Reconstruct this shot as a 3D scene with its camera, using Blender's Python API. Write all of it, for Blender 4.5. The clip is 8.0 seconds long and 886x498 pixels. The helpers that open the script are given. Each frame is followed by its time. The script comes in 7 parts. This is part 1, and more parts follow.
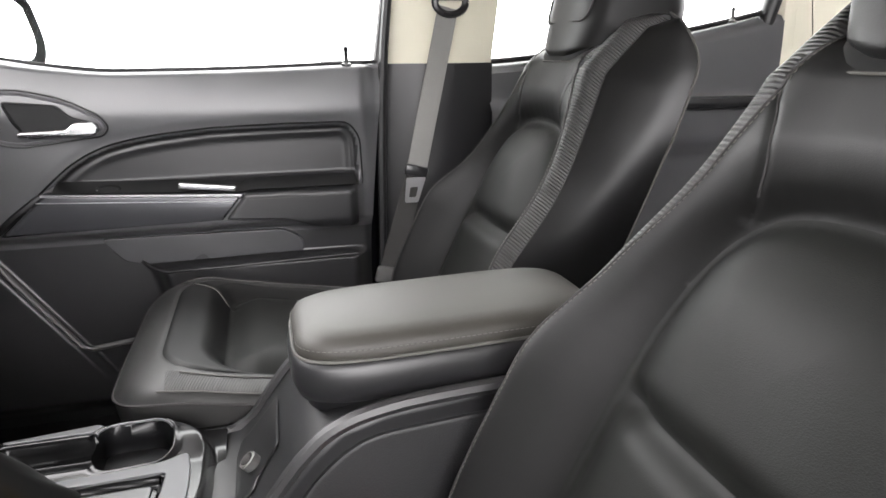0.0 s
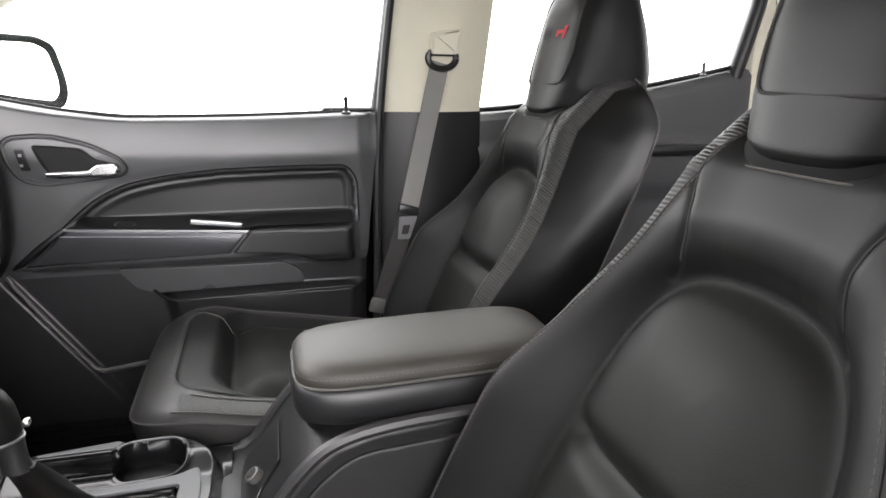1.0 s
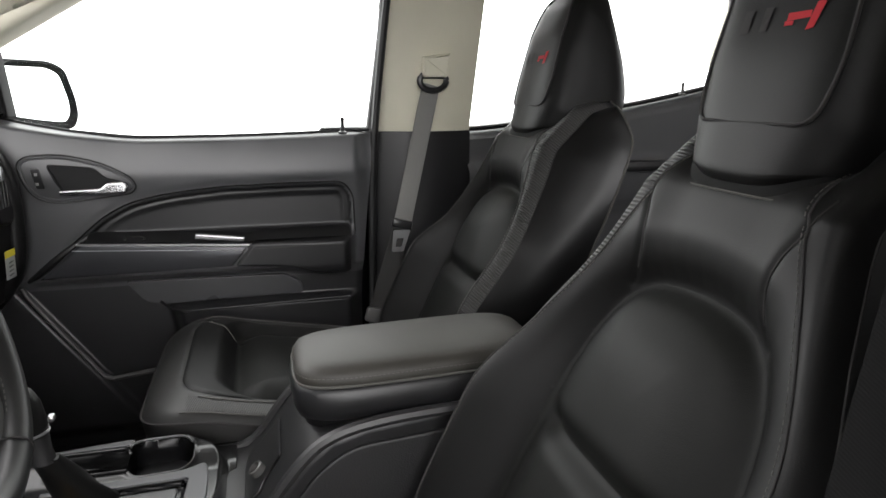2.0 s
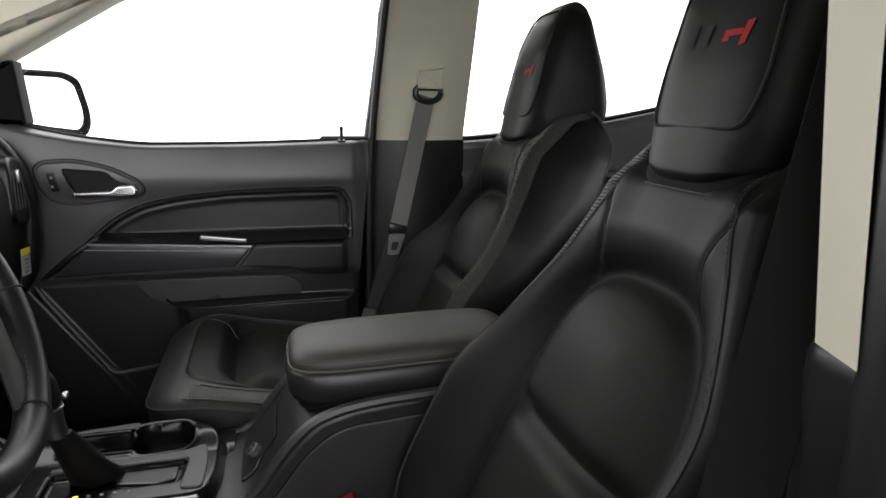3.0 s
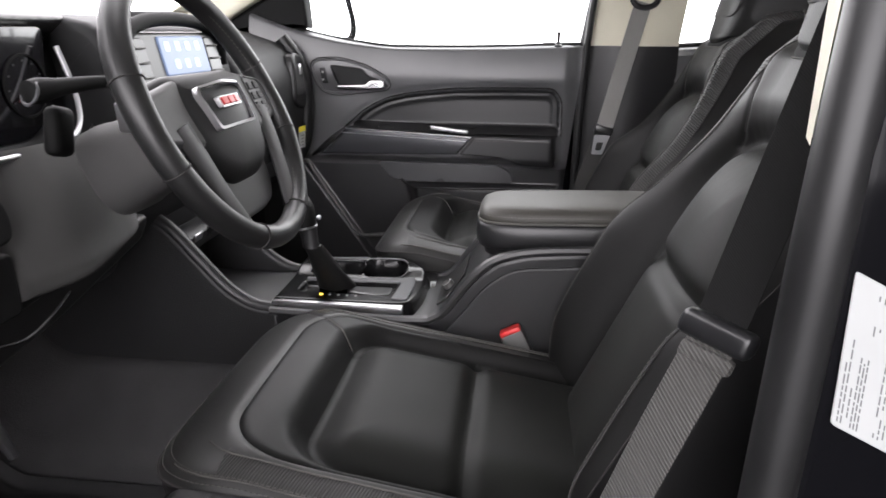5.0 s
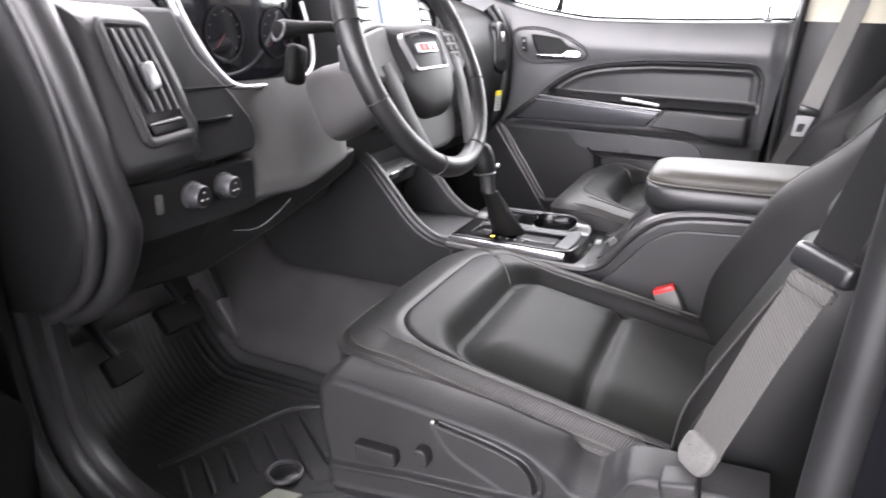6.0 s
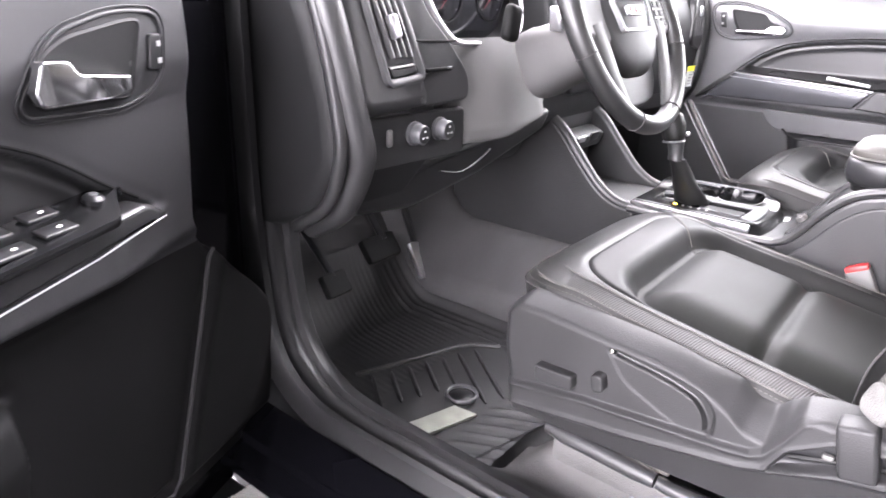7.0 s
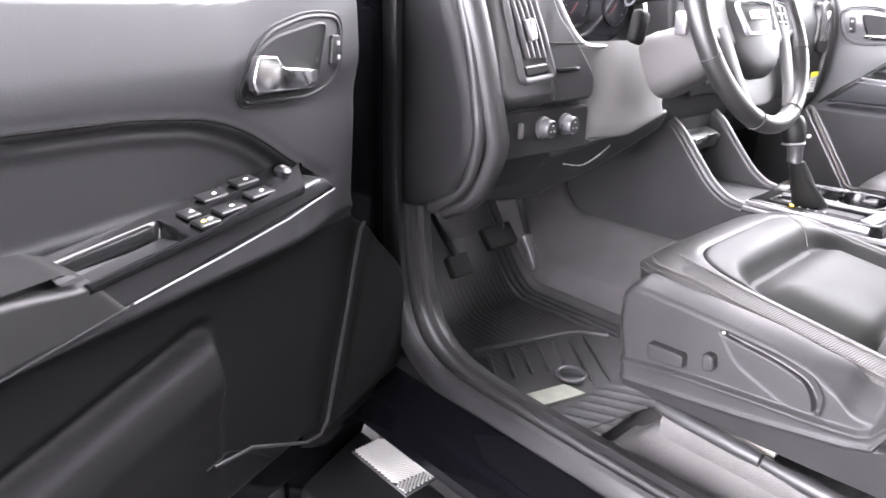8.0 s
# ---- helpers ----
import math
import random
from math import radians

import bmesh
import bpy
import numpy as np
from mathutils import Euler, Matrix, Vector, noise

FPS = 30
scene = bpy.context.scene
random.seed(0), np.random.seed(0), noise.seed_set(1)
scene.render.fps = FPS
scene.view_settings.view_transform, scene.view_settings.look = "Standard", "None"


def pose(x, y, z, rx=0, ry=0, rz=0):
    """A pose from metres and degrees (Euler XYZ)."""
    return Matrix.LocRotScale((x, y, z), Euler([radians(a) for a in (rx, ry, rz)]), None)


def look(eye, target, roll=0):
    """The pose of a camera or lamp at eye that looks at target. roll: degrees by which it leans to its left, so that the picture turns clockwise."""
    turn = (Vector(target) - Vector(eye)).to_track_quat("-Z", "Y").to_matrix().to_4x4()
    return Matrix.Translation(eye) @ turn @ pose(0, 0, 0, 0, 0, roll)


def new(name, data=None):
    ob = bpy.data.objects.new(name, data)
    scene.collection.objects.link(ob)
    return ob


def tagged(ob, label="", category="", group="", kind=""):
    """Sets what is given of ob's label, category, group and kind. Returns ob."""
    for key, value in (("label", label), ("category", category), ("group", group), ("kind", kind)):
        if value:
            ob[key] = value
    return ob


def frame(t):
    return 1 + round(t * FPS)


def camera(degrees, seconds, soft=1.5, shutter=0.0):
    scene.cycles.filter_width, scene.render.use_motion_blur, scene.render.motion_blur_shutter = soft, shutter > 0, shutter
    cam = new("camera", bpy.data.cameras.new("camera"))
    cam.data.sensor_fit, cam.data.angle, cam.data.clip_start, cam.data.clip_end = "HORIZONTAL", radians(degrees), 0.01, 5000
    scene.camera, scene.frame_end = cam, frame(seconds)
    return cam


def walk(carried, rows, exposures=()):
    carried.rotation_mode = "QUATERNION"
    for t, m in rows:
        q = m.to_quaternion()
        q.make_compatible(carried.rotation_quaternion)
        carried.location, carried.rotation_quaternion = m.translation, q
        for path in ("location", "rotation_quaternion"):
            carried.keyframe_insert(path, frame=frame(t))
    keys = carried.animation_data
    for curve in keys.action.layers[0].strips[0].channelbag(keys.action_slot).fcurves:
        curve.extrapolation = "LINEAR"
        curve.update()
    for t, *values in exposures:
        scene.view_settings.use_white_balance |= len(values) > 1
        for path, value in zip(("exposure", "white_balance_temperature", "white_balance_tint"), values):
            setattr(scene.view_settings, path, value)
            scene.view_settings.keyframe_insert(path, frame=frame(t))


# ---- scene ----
cam = camera(66.9, 8.0, soft=1.6, shutter=0.25)
PATH = [
    (0, (0.0832, -0.8206, 1.3761), (0.5753, 1.0344, 0.8132), -0.43),
    (0.5, (0.0809, -0.8788, 1.4036), (0.5824, 0.9809, 0.8651), 0.09),
    (1, (0.0728, -0.9317, 1.4386), (0.5777, 0.9375, 0.9376), 0.54),
    (1.5, (0.0673, -0.9761, 1.4545), (0.5775, 0.8963, 0.9708), 0.32),
    (3, (0.0776, -1.1038, 1.4460), (0.5745, 0.7874, 1.0262), 0.63),
    (3.5, (0.0934, -1.1566, 1.4133), (0.5219, 0.7452, 0.9666), 0.81),
    (4, (0.1116, -1.2231, 1.3882), (0.4012, 0.6826, 0.8550), 1.14),
    (4.5, (0.1292, -1.2852, 1.3854), (0.1798, 0.6258, 0.7978), 0.99),
    (4.7, (0.1388, -1.3056, 1.3875), (0.0788, 0.6013, 0.7874), 0.69),
    (5.8, (0.2469, -1.4335, 1.3640), (-0.3760, 0.3455, 0.6954), 1.38),
    (6, (0.2545, -1.4571, 1.3515), (-0.5040, 0.2685, 0.6830), 1.70),
    (6.5, (0.2575, -1.5145, 1.3310), (-0.7355, 0.0752, 0.6331), 2.25),
    (7, (0.2680, -1.5890, 1.3174), (-0.8753, -0.1155, 0.5951), 2.24),
    (7.5, (0.2875, -1.6565, 1.3133), (-0.9589, -0.2805, 0.5696), 2.18),
    (8, (0.3125, -1.7132, 1.3158), (-1.0441, -0.4285, 0.6023), 1.82),
]
EXPOSURE = [(0.0, 2.13, 6500, 14), (1.0, 1.78, 6500, 14), (1.7, 1.17, 6500, 12), (3.0, 0.36, 6500, 12), (3.6, 0.18, 6500, 12), (4.5, 0.78, 6450, 15), (5.8, 2.45, 6380, 19), (6.5, 3.20, 6320, 20), (7.0, 3.68, 6300, 22), (8.0, 3.88, 6280, 21)]
walk(cam, [(t, look(eye, target, roll)) for t, eye, target, roll in PATH], EXPOSURE)

# ---- light: a bright white studio all round, seen through the glass and the open door ----
world = bpy.data.worlds.new("studio_white")
scene.world = world
world.use_nodes = True
bg = world.node_tree.nodes["Background"]
bg.inputs["Color"].default_value = (1.0, 0.995, 0.985, 1)
bg.inputs["Strength"].default_value = 3.5


def material(name, color, rough, metal=0.0, grain=0.0, scale=400.0, mottle=0.0, coat=0.0, spec=0.5, kind="noise", size=9.0):
    m = bpy.data.materials.new(name)
    m.use_nodes = True
    nt = m.node_tree
    b = nt.nodes["Principled BSDF"]
    b.inputs["Base Color"].default_value = (*color, 1)
    b.inputs["Roughness"].default_value = rough
    b.inputs["Metallic"].default_value = metal
    b.inputs["Coat Weight"].default_value = coat
    b.inputs["Specular IOR Level"].default_value = spec
    tc = nt.nodes.new("ShaderNodeTexCoord")
    if mottle:
        n = nt.nodes.new("ShaderNodeTexNoise")
        n.inputs["Scale"].default_value, n.inputs["Detail"].default_value, n.inputs["Roughness"].default_value = size, 1.5, 0.5
        nt.links.new(tc.outputs["Object"], n.inputs["Vector"])
        r = nt.nodes.new("ShaderNodeMapRange")
        r.inputs["From Min"].default_value, r.inputs["From Max"].default_value = 0.15, 0.85
        r.inputs["To Min"].default_value, r.inputs["To Max"].default_value = 1 - mottle, 1 + mottle
        nt.links.new(n.outputs["Fac"], r.inputs["Value"])
        mix = nt.nodes.new("ShaderNodeVectorMath")
        mix.operation = "SCALE"
        mix.inputs[0].default_value = color
        nt.links.new(r.outputs["Result"], mix.inputs["Scale"])
        nt.links.new(mix.outputs["Vector"], b.inputs["Base Color"])
        r2 = nt.nodes.new("ShaderNodeMapRange")
        r2.inputs["From Min"].default_value, r2.inputs["From Max"].default_value = 0.15, 0.85
        r2.inputs["To Min"].default_value, r2.inputs["To Max"].default_value = rough * (1 - 0.5 * mottle), min(1, rough * (1 + 0.5 * mottle))
        nt.links.new(n.outputs["Fac"], r2.inputs["Value"])
        nt.links.new(r2.outputs["Result"], b.inputs["Roughness"])
    if grain:
        if kind == "cells":
            g = nt.nodes.new("ShaderNodeTexVoronoi")
            out = g.outputs["Distance"]
        else:
            g = nt.nodes.new("ShaderNodeTexNoise")
            g.inputs["Detail"].default_value = 3
            out = g.outputs["Fac"]
        g.inputs["Scale"].default_value = scale
        nt.links.new(tc.outputs["Object"], g.inputs["Vector"])
        bump = nt.nodes.new("ShaderNodeBump")
        bump.inputs["Strength"].default_value, bump.inputs["Distance"].default_value = grain, 0.001
        nt.links.new(out, bump.inputs["Height"])
        nt.links.new(bump.outputs["Normal"], b.inputs["Normal"])
    return m


def ribbed(name, color, rough, turn, pitch, depth, lift=1.5):
    """Woven or moulded ribs: light and dark lines across the object's turned x axis."""
    m = material(name, color, rough)
    nt = m.node_tree
    b = nt.nodes["Principled BSDF"]
    tc = nt.nodes.new("ShaderNodeTexCoord")
    mp = nt.nodes.new("ShaderNodeMapping")
    mp.inputs["Rotation"].default_value = [radians(a) for a in turn]
    w = nt.nodes.new("ShaderNodeTexWave")
    w.wave_type, w.bands_direction, w.wave_profile = "BANDS", "X", "SIN"
    w.inputs["Scale"].default_value = 0.31416 / pitch
    w.inputs["Distortion"].default_value = 0.3
    w.inputs["Detail Scale"].default_value = 20
    nt.links.new(tc.outputs["Object"], mp.inputs["Vector"])
    nt.links.new(mp.outputs["Vector"], w.inputs["Vector"])
    mix = nt.nodes.new("ShaderNodeMix")
    mix.data_type = "RGBA"
    mix.inputs["A"].default_value = (*[c * 0.72 for c in color], 1)
    mix.inputs["B"].default_value = (*[c * lift for c in color], 1)
    nt.links.new(w.outputs["Fac"], mix.inputs["Factor"])
    nt.links.new(mix.outputs["Result"], b.inputs["Base Color"])
    bump = nt.nodes.new("ShaderNodeBump")
    bump.inputs["Strength"].default_value, bump.inputs["Distance"].default_value = depth, 0.002
    nt.links.new(w.outputs["Fac"], bump.inputs["Height"])
    nt.links.new(bump.outputs["Normal"], b.inputs["Normal"])
    return m


def glowing(name, color, strength):
    m = material(name, color, 0.4)
    b = m.node_tree.nodes["Principled BSDF"]
    b.inputs["Emission Color"].default_value = (*color, 1)
    b.inputs["Emission Strength"].default_value = strength
    return m


def pane_glass(name):
    m = bpy.data.materials.new(name)
    m.use_nodes = True
    nt = m.node_tree
    nt.nodes.clear()
    out = nt.nodes.new("ShaderNodeOutputMaterial")
    clear = nt.nodes.new("ShaderNodeBsdfTransparent")
    clear.inputs["Color"].default_value = (0.93, 0.95, 0.94, 1)
    gloss = nt.nodes.new("ShaderNodeBsdfGlossy")
    gloss.inputs["Roughness"].default_value = 0.02
    fr = nt.nodes.new("ShaderNodeFresnel")
    fr.inputs["IOR"].default_value = 1.09
    mix = nt.nodes.new("ShaderNodeMixShader")
    nt.links.new(fr.outputs["Fac"], mix.inputs["Fac"])
    nt.links.new(clear.outputs["BSDF"], mix.inputs[1])
    nt.links.new(gloss.outputs["BSDF"], mix.inputs[2])
    nt.links.new(mix.outputs["Shader"], out.inputs["Surface"])
    return m


LEATHER = material("black_leather", (0.0060, 0.0060, 0.0059), 0.50, grain=0.08, scale=800, mottle=0.14, kind="cells", spec=0.30)
RIM_LEATHER = material("worn_rim_leather", (0.013, 0.013, 0.013), 0.42, grain=0.05, scale=700, mottle=0.25, kind="cells", spec=0.5, size=25)
SIDE_VINYL = material("seat_side_vinyl", (0.0065, 0.0065, 0.0067), 0.36, grain=0.08, scale=700, mottle=0.12, kind="cells", spec=0.5)
LEATHER_SOFT = material("perforated_leather", (0.0088, 0.0093, 0.0084), 0.56, grain=0.14, scale=900, mottle=0.14, kind="cells", spec=0.23)
LID_LEATHER = material("armrest_leather", (0.034, 0.0315, 0.0265), 0.54, grain=0.1, scale=600, mottle=0.15, kind="cells")
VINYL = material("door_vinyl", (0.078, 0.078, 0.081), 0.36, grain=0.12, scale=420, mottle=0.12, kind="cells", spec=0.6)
SOFT_VINYL = material("soft_black_vinyl", (0.015, 0.015, 0.0158), 0.38, grain=0.05, scale=600, mottle=0.08, kind="cells", spec=0.5)
PLASTIC = material("grained_black_plastic", (0.012, 0.012, 0.0128), 0.38, grain=0.06, scale=650, mottle=0.10, kind="cells", spec=0.5)
PLASTIC_GREY = material("dark_grey_plastic", (0.024, 0.0238, 0.0245), 0.4, grain=0.16, scale=520, mottle=0.16, kind="cells", spec=0.5)
HARD_PLASTIC = material("hard_black_plastic", (0.0075, 0.0075, 0.0077), 0.38, grain=0.05, scale=800, mottle=0.10, kind="cells", spec=0.5)
PLATE_BLACK = material("smoked_black_plastic", (0.006, 0.006, 0.0065), 0.22, mottle=0.2, spec=0.35)
HUB_PLASTIC = material("soft_touch_hub_plastic", (0.012, 0.012, 0.0122), 0.55, grain=0.08, scale=700, mottle=0.12, kind="cells", spec=0.3)
TRACK_GREY = material("dark_satin_track_steel", (0.028, 0.028, 0.029), 0.45, mottle=0.25, grain=0.05, scale=500)
POD_SKIN = material("satin_vent_pod_plastic", (0.015, 0.015, 0.0155), 0.42, grain=0.06, scale=650, mottle=0.10, kind="cells", spec=0.5)
SHROUD = material("grey_column_shroud_plastic", (0.060, 0.059, 0.058), 0.6, grain=0.12, scale=700, mottle=0.1, kind="cells", spec=0.3)
NEEDLE = material("dim_red_needle", (0.14, 0.008, 0.010), 0.7)
SIDE_GREY = material("grained_seat_base_plastic", (0.0225, 0.0222, 0.0228), 0.50, grain=0.22, scale=480, mottle=0.18, kind="cells", spec=0.32)
VENT_SATIN = material("satin_vent_frame", (0.034, 0.034, 0.035), 0.5, mottle=0.1, spec=0.4)
# far door's copy of the lower door plastic, coloured lighter for its light
LOWER_LIT = material("lit_glossy_lower_door_plastic", (0.022, 0.022, 0.0228), 0.32, grain=0.08, scale=600, mottle=0.15, kind="cells", spec=0.6)
CHROME = material("chrome", (0.82, 0.82, 0.83), 0.07, metal=1.0)
LEVER_CHROME = material("worn_lever_chrome", (0.72, 0.72, 0.73), 0.20, metal=0.95, mottle=0.05)
PLASTIC_SMOOTH = material("smooth_black_plastic", (0.012, 0.012, 0.013), 0.3, mottle=0.2)
BLACK_MATTE = material("matte_black_plastic", (0.004, 0.004, 0.004), 0.7, mottle=0.1, spec=0.15)
DASH_SKIN = material("matte_dash_skin", (0.011, 0.011, 0.0116), 0.62, grain=0.1, scale=600, mottle=0.12, kind="cells", spec=0.3)
# near door's copies of the door vinyl and lower plastic, coloured darker for shade
VINYL_SHADED = material("shaded_near_door_vinyl", (0.031, 0.031, 0.0328), 0.52, grain=0.06, scale=500, mottle=0.08, kind="cells", spec=0.35)
LOWER_SHADED = material("shaded_matte_lower_door_plastic", (0.0062, 0.0062, 0.0065), 0.60, grain=0.10, scale=600, mottle=0.20, kind="cells", spec=0.15)
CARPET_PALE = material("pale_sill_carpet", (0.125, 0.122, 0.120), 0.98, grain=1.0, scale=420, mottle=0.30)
SIDE_PAD = material("grained_console_side", (0.018, 0.018, 0.0188), 0.48, grain=0.35, scale=420, mottle=0.22, kind="cells", spec=0.45)
INSET_GREY = material("smooth_grey_pocket_back", (0.052, 0.052, 0.054), 0.28, grain=0.04, scale=500, mottle=0.10, kind="cells")
BORDER_LEATHER = material("grey_black_border_leather", (0.026, 0.0256, 0.0248), 0.46, grain=0.10, scale=800, mottle=0.10, kind="cells", spec=0.42)
SATIN = material("satin_grey_armrest_trim", (0.052, 0.053, 0.058), 0.26, mottle=0.08, metal=0.3)
COVER_GREY = material("light_grey_column_plastic", (0.082, 0.081, 0.079), 0.7, grain=0.2, scale=700, mottle=0.1, spec=0.2)
TRIM_GREY = material("satin_grey_trim", (0.075, 0.075, 0.079), 0.4, metal=0.3, mottle=0.12)
SILVER = material("satin_silver", (0.42, 0.42, 0.43), 0.32, metal=0.9, mottle=0.08)
STRIP = material("satin_strip", (0.46, 0.46, 0.47), 0.36, metal=0.55, mottle=0.12, size=20)
SPOKE = material("satin_spoke_trim", (0.055, 0.0545, 0.0545), 0.52, grain=0.05, scale=600, mottle=0.12, spec=0.35)
EMBLEM = material("brushed_emblem_chrome", (0.50, 0.50, 0.51), 0.30, metal=0.8, mottle=0.06)
BEIGE = material("beige_pillar_trim", (0.71, 0.68, 0.55), 0.62, grain=0.2, scale=500, mottle=0.07)
HEADLINER = material("beige_headliner_cloth", (0.52, 0.50, 0.44), 0.95, grain=0.5, scale=900, mottle=0.06)
CARPET = material("grey_carpet", (0.054, 0.053, 0.054), 0.98, grain=1.0, scale=420, mottle=0.35)
RUBBER = material("black_floor_mat_rubber", (0.022, 0.022, 0.0226), 0.5, grain=0.25, scale=300, mottle=0.45, size=14)
SEAL = material("rubber_weatherstrip", (0.012, 0.012, 0.0125), 0.42, mottle=0.3)
PAINT = material("black_body_paint", (0.003, 0.003, 0.004), 0.14, spec=0.10)
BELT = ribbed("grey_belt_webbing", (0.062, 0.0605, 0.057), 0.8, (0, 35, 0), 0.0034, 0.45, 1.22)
BELT_WORN = material("worn_pale_webbing", (0.105, 0.103, 0.099), 0.85, grain=0.8, scale=500, mottle=0.25, kind="cells", size=60)
# far belt: one webbing, coloured lit for the upper strand, shaded for the lower
BELT_LIT = ribbed("lit_grey_belt_webbing", (0.23, 0.226, 0.216), 0.8, (0, 35, 0), 0.0022, 0.3, 1.12)
BELT_SHADE = ribbed("shaded_grey_belt_webbing", (0.045, 0.044, 0.042), 0.8, (0, 35, 0), 0.0022, 0.3, 1.12)
# same webbing for the near belt's upper strand, its shade put into the colour
BELT_DEEP_SHADE = ribbed("deep_shade_belt_webbing", (0.010, 0.010, 0.010), 0.85, (0, 35, 0), 0.0018, 0.15, 1.0)
BELT_DEEP_SHADE.node_tree.nodes["Principled BSDF"].inputs["Specular IOR Level"].default_value = 0.1
RIB_CUSHION = ribbed("ribbed_cushion_band", (0.032, 0.0314, 0.0306), 0.45, (0, 0, 20), 0.0036, 0.4, 1.22)
RIB_BACK = ribbed("ribbed_back_band", (0.036, 0.0354, 0.0346), 0.45, (0, 48, 0), 0.0050, 0.7, 1.5)
# outboard copy of the ribbed back band, its shade put into the colour
RIB_SHADED = ribbed("ribbed_shaded_band", (0.016, 0.016, 0.0162), 0.5, (0, 48, 0), 0.0036, 0.25, 1.12)
THREAD = material("grey_thread", (0.09, 0.087, 0.08), 0.8)
THREAD_DARK = material("black_thread", (0.03, 0.028, 0.028), 0.8)
RED = material("red_plastic", (0.62, 0.03, 0.03), 0.4)
RED_THREAD = material("red_embroidery", (0.5, 0.02, 0.03), 0.75)
GREY_PLASTIC = material("mid_grey_plastic", (0.09, 0.088, 0.085), 0.5, grain=0.2, scale=700, mottle=0.1)
LABEL = material("white_label", (0.44, 0.455, 0.45), 0.45, mottle=0.05)
INK = material("label_ink", (0.16, 0.165, 0.165), 0.6)
YELLOW = material("yellow_paper", (0.85, 0.72, 0.05), 0.7)
BADGE = material("brushed_badge", (0.34, 0.35, 0.30), 0.45, metal=0.5, mottle=0.25, size=30)
STEP = material("bright_step_pad", (0.60, 0.60, 0.57), 0.5, mottle=0.08)
STEP_GAP = material("step_pad_base", (0.05, 0.05, 0.05), 0.6, mottle=0.1)
STEEL = material("galvanised_steel", (0.42, 0.40, 0.36), 0.42, metal=0.8, mottle=0.35, size=40)
CONCRETE = material("studio_floor", (0.06, 0.06, 0.06), 0.55, grain=0.3, scale=60, mottle=0.18, size=3)
BLOCKER = material("dark_grey_blocker", (0.04, 0.04, 0.042), 0.8, mottle=0.1, size=2)
SCREEN = glowing("lit_screen", (0.08, 0.115, 0.19), 0.7)
ICON = glowing("lit_screen_icon", (0.27, 0.37, 0.50), 0.7)
AMBER = glowing("amber_light", (1.0, 0.62, 0.05), 2.2)
WHITE_MARK = glowing("lit_white_mark", (0.8, 0.8, 0.78), 0.5)
GEAR_MARK = material("faint_white_print", (0.30, 0.30, 0.29), 0.6)
GAUGE = material("instrument_glass", (0.01, 0.01, 0.012), 0.08, coat=0.5)
GLASS = pane_glass("window_glass")
MIRROR = material("mirror_glass", (0.92, 0.93, 0.93), 0.02, metal=1.0)

# ---- builders ----
def origin_of(ob):
    p = Vector((0, 0, 0))
    while ob:
        p += ob.location
        ob = ob.parent
    return p


def thing(name, place, label, category, group="", kind=""):
    ob = new(name)
    ob.empty_display_size = 0.05
    ob.location = place
    return tagged(ob, label, category, group, kind)


def mesh_part(name, verts, faces, mat, parent=None, label="", smooth=40):
    """One mesh object from world places; under a thing or a part, or top-level."""
    o = origin_of(parent) if parent else Vector((0, 0, 0))
    me = bpy.data.meshes.new(name)
    me.from_pydata([Vector(v) - o for v in verts], [], faces)
    bm = bmesh.new()
    bm.from_mesh(me)
    bmesh.ops.recalc_face_normals(bm, faces=bm.faces)
    bm.to_mesh(me)
    bm.free()
    me.materials.append(mat)
    if smooth:
        for p in me.polygons:
            p.use_smooth = True
        me.set_sharp_from_angle(angle=radians(smooth))
    ob = new(name, me)
    ob.parent = parent
    return tagged(ob, label)


